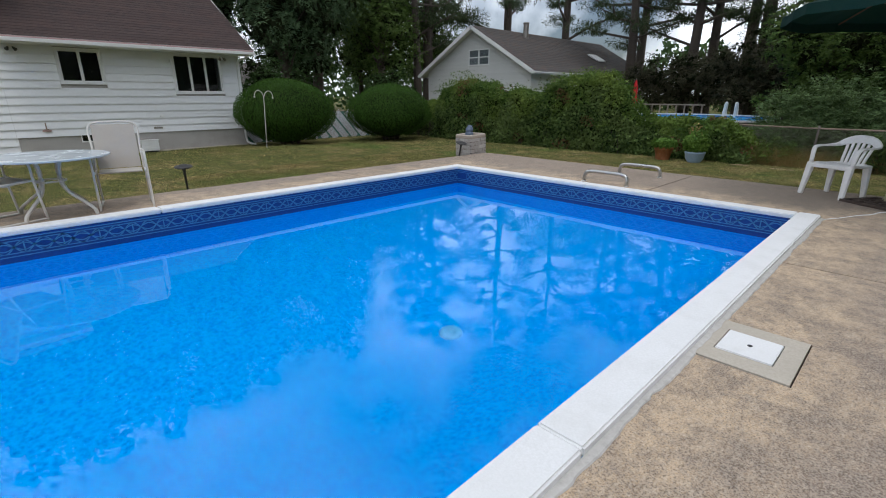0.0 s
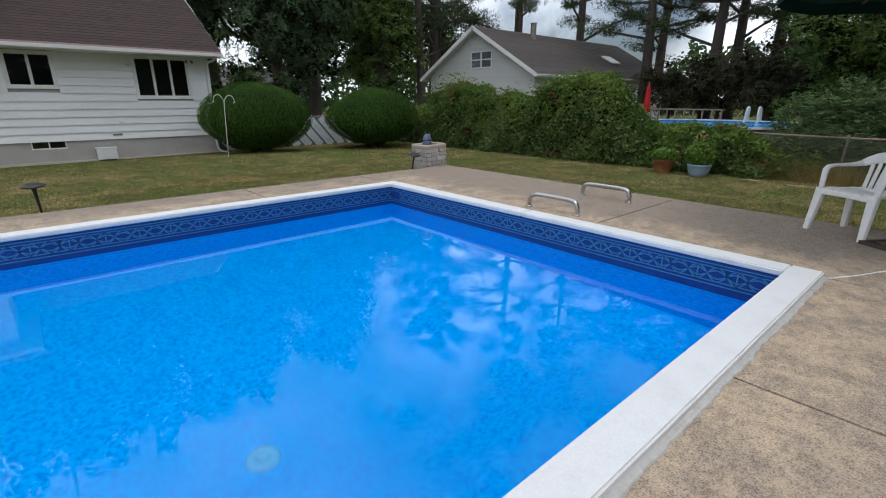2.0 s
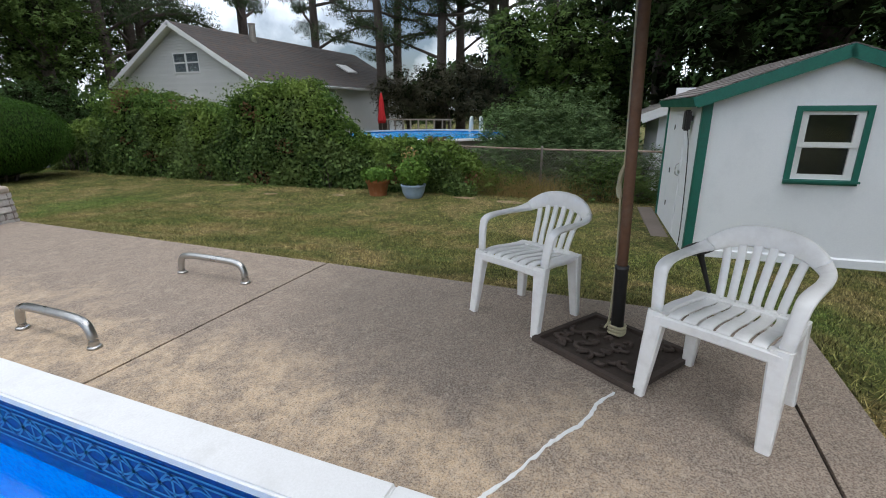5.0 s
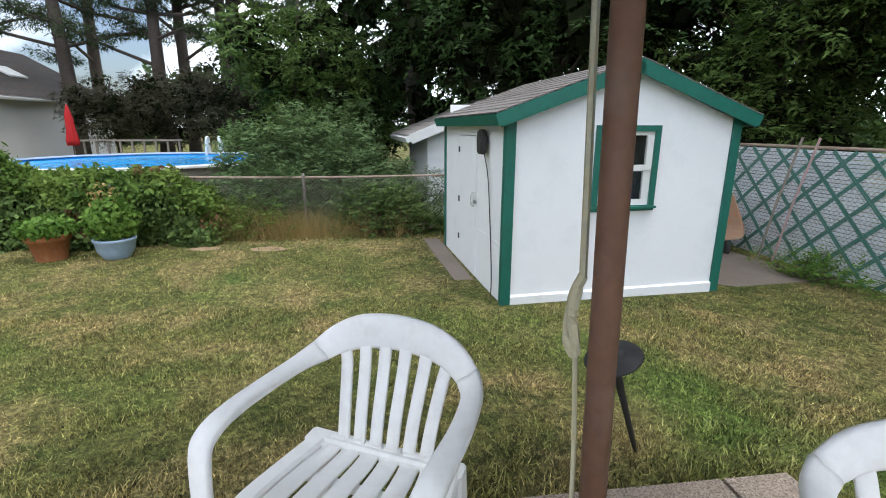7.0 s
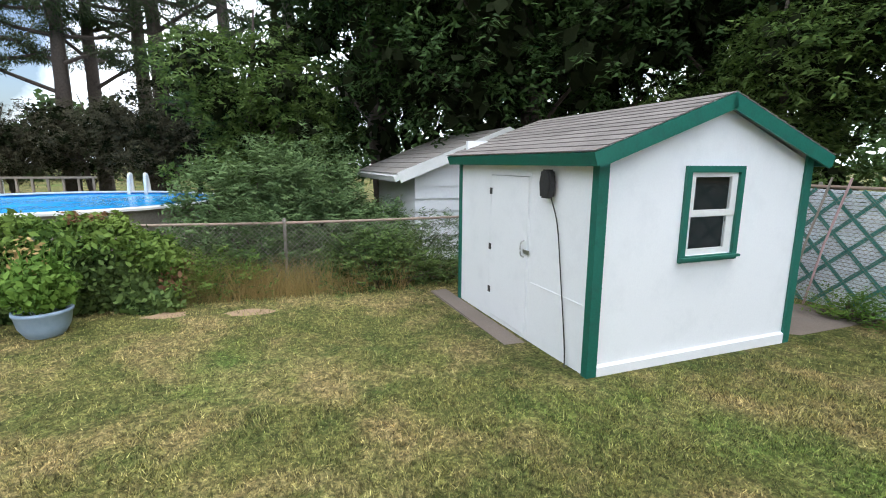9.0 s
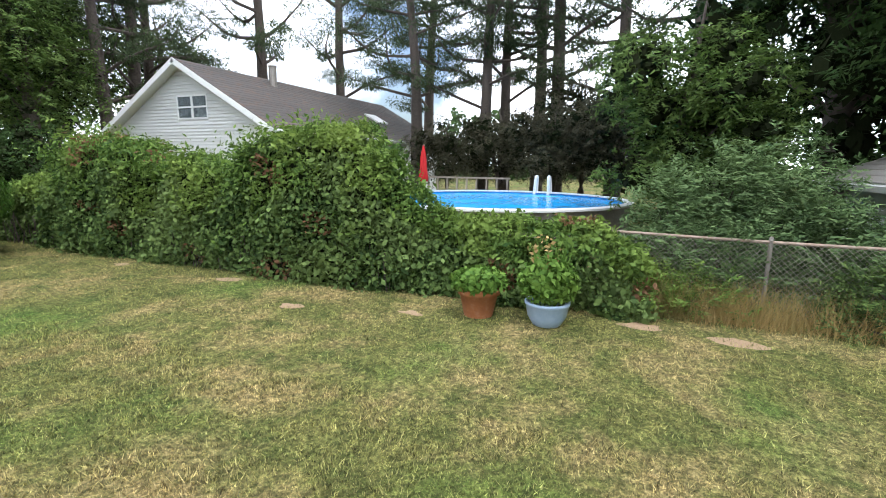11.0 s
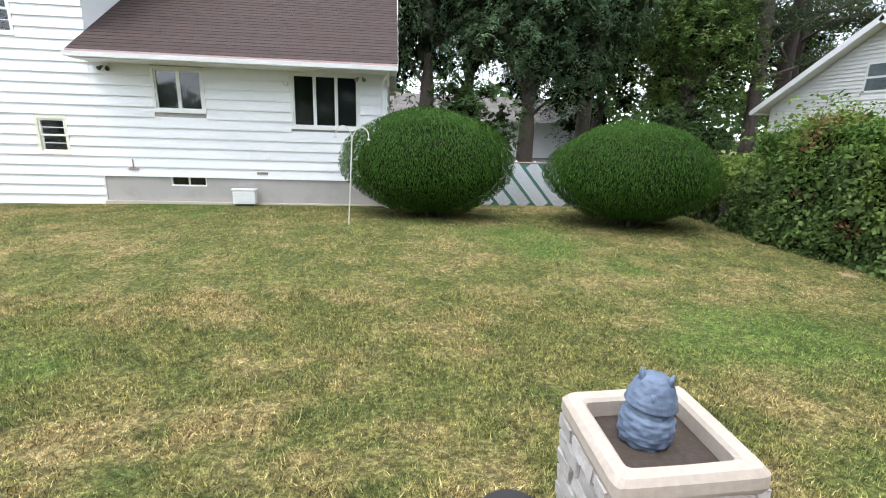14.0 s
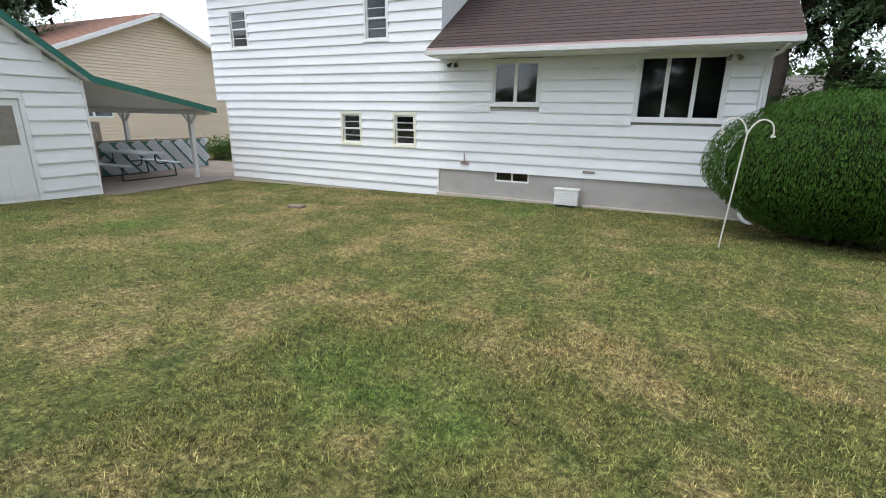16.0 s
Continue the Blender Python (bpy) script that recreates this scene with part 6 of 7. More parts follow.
def build_slat_fence(name, label, origin, along, length, height, diamond, green, rail=True):
    fe = thing(name, label, "fence")
    o, a = Vector(origin), Vector(along).normalized()
    nrm = a.cross(Vector((0, 0, 1)))
    n_posts = int(length / 2.4) + 1
    for k in range(n_posts + 1):
        bm = bmesh.new()
        lathe(bm, [(0.026, -0.1), (0.026, height), (0.02, height + 0.05), (0.001, height + 0.06)], 10)
        p = part("post", bm, M_FENCE, fe)
        p.matrix_basis = Matrix.Translation(o + a * min(length, k * length / n_posts) - nrm * 0.04)
    bm = bmesh.new()
    tube(bm, [o + Vector((0, 0, height)) + a * (length * k / 20) for k in range(21)], 0.020, 8)
    part("top_rail", bm, M_RUSTRAIL, fe, "rusted steel top rail")
    if diamond:
        pitch = 0.047
        for k in range(int(height / pitch)):
            z = 0.02 + k * pitch
            bm = bmesh.new()
            clip_strip(bm, o, a, 0, z, length, z, 0.0195, length, height - 0.03, 0.006, nrm, 0.0)
            part("slat", bm, M_SLAT, fe)
        cell = 0.40
        for sgn in (1, -1):
            for k in range(int((length + height) / cell) + 1):
                u = k * cell - (height if sgn > 0 else 0)
                bm = bmesh.new()
                if clip_strip(bm, o, a, u, 0, u + sgn * height, height, 0.023, length, height - 0.03, 0.006, nrm, 0.012 if sgn > 0 else 0.02):
                    part("diagonal_strip", bm, M_GREENSLAT, fe)
                else:
                    bm.free()
    else:
        cell = 0.48
        for k in range(int((length + height) / cell) + 1):
            u = k * cell
            bm = bmesh.new()
            if clip_strip(bm, o, a, u, 0, u - height * 0.85, height, 0.145, length, height - 0.03, 0.006, nrm, 0.0):
                part("slat", bm, M_SLAT, fe)
            else:
                bm.free()
        bm = bmesh.new()
        box(bm, 0, length, 0.008, 0.012, 0.02, height - 0.03)
        bk = part("backing", bm, M_GREENSLAT, fe, "dark green backing strips")
        bk.matrix_basis = Matrix.Translation(o) @ Matrix.Rotation(math.atan2(a.y, a.x), 4, "Z")
        bk.matrix_basis = bk.matrix_basis @ Matrix.Translation((0, 0.0, 0))
    bm = bmesh.new()
    chain_link(bm, o + nrm * 0.032, a, length, height - 0.03, 0.062, 0.0018)
    part("mesh", bm, M_FENCE, fe, "chain-link wire")["kind"] = "stuff"
    return fe


build_slat_fence("slat_fence", "chain-link fence woven with white slats and green diagonal strips", (15.15, -4.62, -0.47), (-1, -0.04, 0), 9.5, 1.53, True, True)
build_slat_fence("slat_fence", "chain-link fence with pale slanting privacy slats", (7.4, 17.7, -0.47), (1, 0, 0), 7.7, 1.10, False, True)


# ---- leaning garden tools and barrow behind the shed ----
def build_barrow():
    b = thing("wheelbarrow", "old rusty orange wheelbarrow tipped up against the fence", "wheelbarrow", pose(13.3, -4.15, -0.43, 0, -62, 15))
    bm = bmesh.new()
    loops = []
    for w, d, z in ((0.22, 0.26, 0.0), (0.30, 0.40, 0.22), (0.31, 0.41, 0.225), (0.29, 0.39, 0.22), (0.21, 0.25, 0.02)):
        loops.append([(d * math.copysign(abs(math.cos(a)) ** 0.5, math.cos(a)) + 0.45, w * math.copysign(abs(math.sin(a)) ** 0.5, math.sin(a)), z + 0.12) for a in np.linspace(0, 2 * math.pi, 20, endpoint=False)])
    rings(bm, loops)
    part("tray", bm, M_ORANGE, b, "rusty orange steel tray")
    for s in (-1, 1):
        bm = bmesh.new()
        tube(bm, [(0.0, 0.10 * s, 0.08), (0.5, 0.22 * s, 0.10), (1.3, 0.28 * s, 0.22)], 0.018, 8)
        part("handle", bm, M_WOODGREY, b)
    bm = bmesh.new()
    lathe(bm, [(0.05, -0.03), (0.16, -0.035), (0.18, 0.0), (0.16, 0.035), (0.05, 0.03)], 18)
    w = part("wheel", bm, M_IRON, b)
    w.matrix_basis = pose(0.0, 0, 0.10, 90)
    for y, lab in ((-4.46, "long thin reddish pole leaning on the fence"), (-4.40, "long weathered pole leaning on the fence")):
        p = thing("garden_pole", lab, "pole", pose(12.75 + (y + 4.4) * 3, y, -0.44))
        bm = bmesh.new()
        tube(bm, [(0, 0, 0.0), (-0.12, -0.03, 0.8), (-0.3, -0.06, 1.62)], 0.014, 6)
        part("shaft", bm, M_PINK if y < -4.44 else M_WOODGREY, p)


build_barrow()
scrub("weeds", "low green weeds at the fence foot", 12.0, -4.35, (0.7, 0.22, 0.16), 700, 0.05, M_POTLEAF)
scrub("weeds", "low green weeds at the fence foot", 10.6, -4.42, (0.8, 0.16, 0.10), 500, 0.04, M_POTLEAF)


# ---- bare earth patches on the lawn ----
def build_bare_patches():
    for x, y, r in ((14.28, 3.29, 0.34), (14.15, 2.35, 0.36), (13.6, 5.9, 0.25), (13.2, 7.4, 0.35), (13.9, 9.2, 0.3), (13.9, 11.8, 0.25)):
        bm = bmesh.new()
        n = 22
        z = ground_z(x, y)
        c = bm.verts.new((0, 0, 0.006))
        ring = []
        for k in range(n):
            a = 2 * math.pi * k / n
            rr = r * 0.62 * (0.75 + 0.6 * noise.noise((x + math.cos(a), y + math.sin(a), 1.3)) + 0.1 * random.random())
            ring.append(bm.verts.new((rr * 0.7 * math.cos(a), rr * 1.25 * math.sin(a), -0.004)))
        for k in range(n):
            bm.faces.new((c, ring[k], ring[(k + 1) % n]))
        ob = finish("bare_patch", bm, M_DIRT, True)
        ob.matrix_basis = pose(x, y, z + 0.004)
        tagged(ob, "bare dry earth patch in the lawn", "soil", kind="stuff")


build_bare_patches()
lid = thing("valve_cover", "small pale valve cover flush in the lawn", "cover", pose(-0.9, 14.4, ground_z(-0.9, 14.4)))
block("lid", (-0.16, 0.16, -0.11, 0.11, -0.05, 0.045), M_SLAB, lid, "", 0.012)


# ---- lawn blades ----
def build_grass():
    rng = np.random.default_rng(5)
    zones = [((8.57, 15.0), (-4.6, 17.4), 190000), ((-6.0, 8.57), (7.11, 17.0), 150000), ((8.57, 11.6), (-2.5, 9.5), 150000), ((3.0, 9.5), (7.11, 11.0), 130000), ((6.9, 8.57), (-4.5, -0.93), 14000)]
    xs, ys = [], []
    for (a, b), (c, d), n in zones:
        xs.append(rng.uniform(a, b, n))
        ys.append(rng.uniform(c, d, n))
    x, y = np.concatenate(xs), np.concatenate(ys)
    lx, ly = (x - 11.44) * math.cos(0.084) + (y + 0.514) * math.sin(0.084), -(x - 11.44) * math.sin(0.084) + (y + 0.514) * math.cos(0.084)
    keep = ~((lx > -0.12) & (lx < 3.06) & (ly < 0.34) & (ly > -4.0))
    keep &= ~((np.abs(x - 8.27) < 0.23) & (np.abs(y - 7.336) < 0.23))
    x, y = x[keep], y[keep]
    dx = np.maximum(np.maximum(DECK[0] - x, x - DECK[1]), 0)
    dy = np.maximum(np.maximum(DECK[2] - y, y - DECK[3]), 0)
    z = -0.05 - 0.41 * (1 - np.exp(-np.hypot(dx, dy) / 1.3))
    z -= 0.17 * np.clip((2.0 - x) / 8.0, 0, 1) * np.clip((y - 9.0) / 6.0, 0, 1)
    z += 0.16 * np.exp(-((x - 6.8) ** 2 + (y - 13.6) ** 2) / 7.0)
    n = len(x)
    tuft = 0.6 + 0.8 * (np.sin(x * 7.1 + 3 * np.sin(y * 3.3)) * np.sin(y * 6.3 + 2 * np.sin(x * 2.9)) * 0.5 + 0.5)
    edge = np.where((np.hypot(dx, dy) < 0.25), 1.5, 1.0)
    h = (rng.uniform(0.014, 0.040, n) * tuft * edge)[:, None]
    base = np.stack([x, y, z - 0.006], axis=1)
    lean = rng.normal(size=(n, 3)) * 0.55
    lean[:, 2] = 1.0
    a = rng.uniform(0, 2 * np.pi, n)
    side = np.stack([np.cos(a), np.sin(a), np.zeros(n)], axis=1) * rng.uniform(0.0026, 0.0054, n)[:, None]
    v = np.stack([base - side, base + side, base + lean * h], axis=1).reshape(-1, 3)
    tagged(quick_mesh("grass", v, n, 3, M_BLADE), "short mown grass blades, green and straw", "grass", kind="stuff")


build_grass()


# ---- trees ----
def build_leafy_tree(name, label, m, height, crown_r, base, n, size, material, seed, clumps=46, core=0.055, droop=0.35, slim=0.62):
    tr = thing(name, label, "tree", m)
    rng = np.random.default_rng(seed)
    rnd = random.Random(seed)
    bend = [(rnd.uniform(-0.25, 0.25), rnd.uniform(-0.25, 0.25)) for _ in range(4)]
    path = curve_points([(0, 0, -0.1), (bend[0][0], bend[0][1], height * 0.25), (bend[1][0], bend[1][1], height * 0.5), (bend[2][0], bend[2][1], height * 0.75), (bend[3][0], bend[3][1], height * 0.93)], 4)
    bm = bmesh.new()
    tube(bm, path, 0.022 * height, 9, [1.25 - 1.1 * i / (len(path) - 1) for i in range(len(path))])
    part("trunk", bm, M_BARK, tr, "", True)
    d = rng.normal(size=(clumps, 3))
    d /= np.linalg.norm(d, axis=1, keepdims=True)
    mid = (height + base) / 2
    c = d * rng.uniform(0.35, 1.0, size=(clumps, 1)) * np.array([crown_r, crown_r, (height - base) / 2]) * 0.86 + np.array([0, 0, mid])
    bm = bmesh.new()
    for q in c[:: 3]:
        k = max(0.2, min(0.85, (q[2] - crown_r * 0.4) / height))
        s = path[int(k * (len(path) - 1))]
        tube(bm, [s, s.lerp(Vector(q), 0.5) + Vector((0, 0, 0.15)), Vector(q)], 0.006 * height, 5, [1.2, 0.7, 0.25])
    part("branchwork", bm, M_BARK, tr)
    k = rng.integers(0, clumps, n)
    e = rng.normal(size=(n, 3))
    e /= np.linalg.norm(e, axis=1, keepdims=True)
    rad = crown_r * rng.uniform(0.22, 0.42, clumps)
    # near-black leaves deep in each clump: inner shade put into their colour
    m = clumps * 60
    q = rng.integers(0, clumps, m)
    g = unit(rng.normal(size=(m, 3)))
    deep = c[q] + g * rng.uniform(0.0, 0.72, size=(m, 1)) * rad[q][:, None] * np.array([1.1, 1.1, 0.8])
    quick_mesh("inner_shade_leaves", leaf_quads(deep, crown_r * core, g, 0.8, 0.6), m, 4, M_INNER_SHADE, tr)
    p = c[k] + e * (rng.uniform(0.25, 1.0, size=(n, 1)) ** 0.45) * rad[k][:, None] * np.array([1.1, 1.1, 0.8])
    way = e * np.array([1.0, 1.0, 0.5]) + rng.normal(size=(n, 3)) * 0.35 + np.array([0, 0, -0.1])
    v, count = sprays(rng, p, way, 12, crown_r * 0.10, size, droop, slim)
    quick_mesh("crown", v, count, 3, material, tr)
    return tr


def build_pine(m, height, n, seed, lowest=0.26):
    tr = thing("pine_tree", "tall pine with bare trunk and ragged open crown", "tree", m, "pines")
    rng = np.random.default_rng(seed)
    rnd = random.Random(seed)
    path = curve_points([(0, 0, -0.1), (rnd.uniform(-0.3, 0.3), rnd.uniform(-0.3, 0.3), height * 0.4), (rnd.uniform(-0.5, 0.5), rnd.uniform(-0.5, 0.5), height * 0.75), (rnd.uniform(-0.6, 0.6), rnd.uniform(-0.6, 0.6), height)], 6)
    bm = bmesh.new()
    tube(bm, path, 0.019 * height, 9, [1.2 - 1.05 * i / (len(path) - 1) for i in range(len(path))])
    part("trunk", bm, M_BARK, tr, "", True)
    bm = bmesh.new()
    tips = []
    for k in range(26):
        f = lowest + (0.98 - lowest) * k / 25
        s = path[int(f * (len(path) - 1))]
        a = k * 2.4 + rnd.uniform(-0.5, 0.5)
        ln = height * (0.06 + 0.20 * (1 - f) + rnd.uniform(0, 0.09))
        mid = s + Vector((math.cos(a), math.sin(a), rnd.uniform(-0.1, 0.35))) * ln * 0.55
        end = s + Vector((math.cos(a + 0.25), math.sin(a + 0.25), rnd.uniform(-0.05, 0.45))) * ln
        tube(bm, curve_points([s, mid, end], 3), 0.0045 * height, 5, [1.2, 1.1, 1.0, 0.85, 0.65, 0.45, 0.25])
        tips += [(mid, 0.55), (end, 1.0), (mid.lerp(end, 0.55), 0.8)]
    part("branchwork", bm, M_BARK, tr)
    c = np.array([tuple(t[0]) for t in tips])
    w = np.array([t[1] for t in tips])
    k = rng.integers(0, len(c), n)
    e = rng.normal(size=(n, 3))
    e /= np.linalg.norm(e, axis=1, keepdims=True)
    p = c[k] + e * rng.uniform(0.2, 1.0, size=(n, 1)) ** 0.5 * (w[k][:, None] * height * 0.062) * np.array([1.25, 1.25, 0.5])
    quick_mesh("needles", leaf_tris(p, 0.14 * rng.uniform(0.6, 1.3, size=(n, 1)), e * 0.7 + rng.normal(size=(n, 3)) * 0.6 + np.array([0, 0, 0.6]), e + rng.normal(size=(n, 3)) * 0.4, 0.28), n, 3, M_NEEDLE, tr)
    return tr


def plant_trees():
    G = -0.5
    big = build_leafy_tree("broadleaf_tree", "tall dense dark green broadleaf tree", pose(18.6, -3.2, G), 11.5, 3.9, 0.4, 4700, 0.094, M_LEAF, 31, 80)
    tagged(big, group="dark trees behind the shed")
    for x, y, r, s in ((16.8, -7.6, 80, 1.0), (12.3, -8.6, 160, 0.95), (21.5, -0.6, 250, 1.05), (21.8, -7.5, 20, 1.15), (8.0, -9.8, 300, 1.0), (3.0, -11.0, 45, 1.1), (19.5, -12.0, 210, 1.2), (5.5, 29.0, 15, 1.0), (26.0, -4.5, 190, 1.1), (20.5, 37.0, 100, 1.2)):
        t = copy_thing(big, pose(x, y, G, 0, 0, r))
        t.scale = (s, s, s * random.uniform(1.15, 1.4))
    light = build_leafy_tree("young_tree", "lighter green leafy tree at the edge of the wood", pose(19.6, 2.6, G), 5.4, 2.0, 0.5, 2400, 0.072, M_LEAF_LIGHT, 37, 40)
    for x, y, r, s in ((14.6, -6.2, 70, 0.95), (11.7, -7.3, 250, 1.05), (9.2, -7.0, 150, 0.9), (7.2, -7.6, 20, 1.0), (24.5, 1.2, 90, 0.9)):
        t = copy_thing(light, pose(x, y, G, 0, 0, r))
        t.scale = (s, s, s)
    tall = build_leafy_tree("leafy_tree", "tall yellow-green tree beyond the hedge", pose(19.8, 25.4, G), 11.0, 3.6, 1.5, 2600, 0.105, M_LEAF_LIGHT, 39, 60, 0.022)
    for x, y, r, s in ((23.0, 30.5, 200, 1.15), (29.5, 31.0, 300, 1.0)):
        t = copy_thing(tall, pose(x, y, G, 0, 0, r))
        t.scale = (s, s, s)
    spruce = build_leafy_tree("spruce_tree", "dark drooping evergreen behind the far fence", pose(12.4, 24.0, G), 12.5, 3.3, 1.5, 3800, 0.098, M_SPRUCE, 41, 74, 0.055, 0.8, 0.5)
    for x, y, r, s in ((15.3, 26.0, 60, 1.0), (10.8, 28.5, 190, 1.0), (8.6, 26.5, 130, 1.05), (5.0, 31.0, 250, 1.25), (0.5, 31.5, 310, 1.3), (24.0, 34.0, 33, 0.7), (-22.0, 19.0, 33, 1.0), (-27.0, 12.0, 133, 1.0)):
        t = copy_thing(spruce, pose(x, y, G, 0, 0, r))
        t.scale = (s, s, s * 1.45)
    side = build_leafy_tree("small_tree", "small dark leafy tree beside the house", pose(9.4, 20.6, G), 3.4, 1.7, 0.2, 1300, 0.066, M_LEAF, 43, 26)
    for x, y, r, s in ((15.8, 20.5, 40, 0.8), (17.5, 21.8, 140, 0.9)):
        t = copy_thing(side, pose(x, y, G, 0, 0, r))
        t.scale = (s, s, s)
    pine = build_pine(pose(30.3, 14.0, G), 15.0, 24000, 51)
    for x, y, r, s in ((31.4, 10.9, 100, 1.0), (33.0, 10.2, 220, 0.95), (32.3, 7.4, 300, 1.1), (31.0, 4.7, 45, 1.0), (35.0, 8.9, 10, 1.1), (30.4, 24.0, 77, 1.1), (37.0, 16.5, 160, 1.1), (24.7, 26.6, 190, 1.05), (34.0, 21.0, 250, 1.05), (27.5, 29.5, 120, 1.0), (22.0, 24.5, 330, 0.9), (28.5, 1.8, 270, 0.95)):
        t = copy_thing(pine, pose(x, y, G, 0, 0, r))
        t.scale = (s, s, s * random.uniform(1.1, 1.35))
    low = build_leafy_tree("dead_pine", "low brownish evergreen thicket behind the pool", pose(27.5, 6.6, G), 4.6, 2.1, 0.5, 2300, 0.075, M_BROWNLEAF, 61, 40, 0.045, 0.6, 0.4)
    for x, y, r, s in ((27.6, 4.2, 60, 1.15), (29.0, 9.4, 160, 1.0), (26.5, 1.6, 160, 1.15), (29.5, 12.0, 20, 0.9), (31.0, 6.0, 250, 1.3)):
        t = copy_thing(low, pose(x, y, G, 0, 0, r))
        t.scale = (s, s, s)
    # far wood closing the view
    rng = np.random.default_rng(77)
    n = 42000
    a = rng.uniform(0, 2 * np.pi, n)
    rr = rng.uniform(52, 66, n)
    top = 5.5 + 1.5 * np.sin(a * 9) + 1.6 * np.sin(a * 23 + 1) + 0.9 * np.sin(a * 61)
    p = np.stack([8 + rr * np.cos(a), 6 + rr * np.sin(a), G + rng.uniform(0, 1, n) ** 0.8 * top], axis=1)
    out = np.stack([-np.cos(a), -np.sin(a), np.full(n, 0.4)], axis=1)
    tagged(quick_mesh("far_trees", leaf_quads(p, 0.38, out, 0.8, 0.6), n, 4, M_LEAF), "distant dark woods round the gardens", "trees", kind="stuff")


plant_trees()


# ---- neighbour's house with the gable, behind the hedge ----
def gabled_house(name, label, m, length, half, eave, ridge, wall_mat, roof_mat, rows, wall_in=0.45, base=-0.6, window=None, overhang=0.45, courses=22):
    """Local x runs along the ridge from the gable front; local y is across, zero at the ridge."""
    ho = thing(name, label, "house", m)
    slope = math.atan2(ridge - eave, half)
    wy = half - wall_in
    front = thing("wall", "", "")
    front.parent = ho
    bm = bmesh.new()
    top = ridge - 0.12
    zc = top - (half - wall_in) * math.tan(slope)
    holes = [window] if window else []
    wall_with_holes(bm, -wy, wy, base, zc, overhang, overhang + 0.15, [], "y")
    part("sheathing", bm, wall_mat, front)
    bm = bmesh.new()
    prism(bm, [(-wy, zc), (wy, zc), (0, top)], overhang, overhang + 0.15, "x")
    part("gable_panel", bm, wall_mat, front)
    ex = (top - base) / rows
    def spans(z):
        w = wy if z < zc else max(0.05, wy * (top - z) / (top - zc))
        return (-w, w)
    board_rows(front, rows - 1, base, ex, spans, overhang, holes, wall_mat, 30.0, -1, "y")
    for s in (-1, 1):
        block("side_wall", (overhang + 0.15, length, min(s * wy, s * (wy - 0.15)), max(s * wy, s * (wy - 0.15)), base, zc), wall_mat, ho)
    block("back_wall", (length - 0.15, length, -wy + 0.15, wy - 0.15, base, zc), wall_mat, ho)
    run = half / math.cos(slope)
    for s in (-1, 1):
        rf = thing("roof", "", "")
        rf.parent = ho
        rf.matrix_basis = Matrix.Translation((0, 0, ridge)) @ Matrix.Rotation(-slope * s, 4, "X")
        ya, yb = (0, run) if s > 0 else (-run, 0)
        block("roof_deck", (0, length + 0.3, ya, yb, -0.08, 0.0), M_TRIM, rf)
        step = run / courses
        bm = bmesh.new()
        box(bm, -0.01, length + 0.31, 0, step * 1.1, 0.001, 0.008)
        for v in bm.verts:
            v.co.z += 0.010 * v.co.y / step
            v.co.y *= s
        bmesh.ops.recalc_face_normals(bm, faces=bm.faces[:])
        src = part("shingle_course", bm, roof_mat, rf)
        for k in range(1, courses):
            piece("shingle_course", src.data, rf, Matrix.Translation((0, s * step * k, 0)))
        block("rake_board", (-0.03, -0.001, ya, yb, -0.17, 0.012), M_TRIM, rf, "white rake board")
        block("gutter", (-0.02, length + 0.3, yb if s > 0 else ya - 0.08, yb + 0.08 if s > 0 else ya, -0.12, -0.02), M_TRIM, rf)
    if window:
        a, b, c, d = window
        w = thing("window", "", "")
        w.parent = ho
        bm = bmesh.new()
        mid, zm, f = (a + b) / 2, (c + d) / 2, 0.06
        for q in ((a, a + f, c, d), (b - f, b, c, d), (a + f, b - f, c, c + f), (a + f, b - f, d - f, d), (mid - 0.05, mid + 0.05, c + f, d - f), (a + f, mid - 0.05, zm - 0.03, zm + 0.03), (mid + 0.05, b - f, zm - 0.03, zm + 0.03)):
            box(bm, overhang - 0.035, overhang - 0.001, *q)
        part("window_frame", bm, M_TRIM, w, "white window frame")
        for y0, y1 in ((a + f, mid - 0.05), (mid + 0.05, b - f)):
            for z0, z1 in ((c + f, zm - 0.03), (zm + 0.03, d - f)):
                block("pane", (overhang - 0.018, overhang - 0.012, y0, y1, z0, z1), M_GLASS, w)
        block("blind", (overhang - 0.010, overhang - 0.004, a + f, b - f, c + f, d - f), M_BLIND, w, "grey curtain behind the panes")
    return ho


nb = gabled_house("neighbour_house", "low off-white gabled house with patchy grey shingle roof", pose(20.72, 18.75, 0, 0, 0, 0), 14.0, 4.30, 2.42, 4.86, M_NEIGH, M_ROOF_NB, 46, window=(-1.02, 0.50, 2.83, 3.68))
bm = bmesh.new()
lathe(bm, [(0.16, 4.2), (0.16, 5.25), (0.18, 5.27), (0.18, 5.32), (0.13, 5.33)], 12)
flue = part("chimney", bm, M_FENCE, nb, "grey metal flue")
flue.matrix_basis = pose(4.2, -0.6, 0)
sk = block("skylight", (9.0, 10.0, -2.9, -2.0, 3.68, 3.75), M_TRIM, nb, "pale skylight")
sk.matrix_basis = Matrix.Translation((0, 0, -0.15)) @ Matrix.Translation((9.5, -2.45, 3.7)) @ Matrix.Rotation(0.5, 4, "X") @ Matrix.Translation((-9.5, 2.45, -3.7))
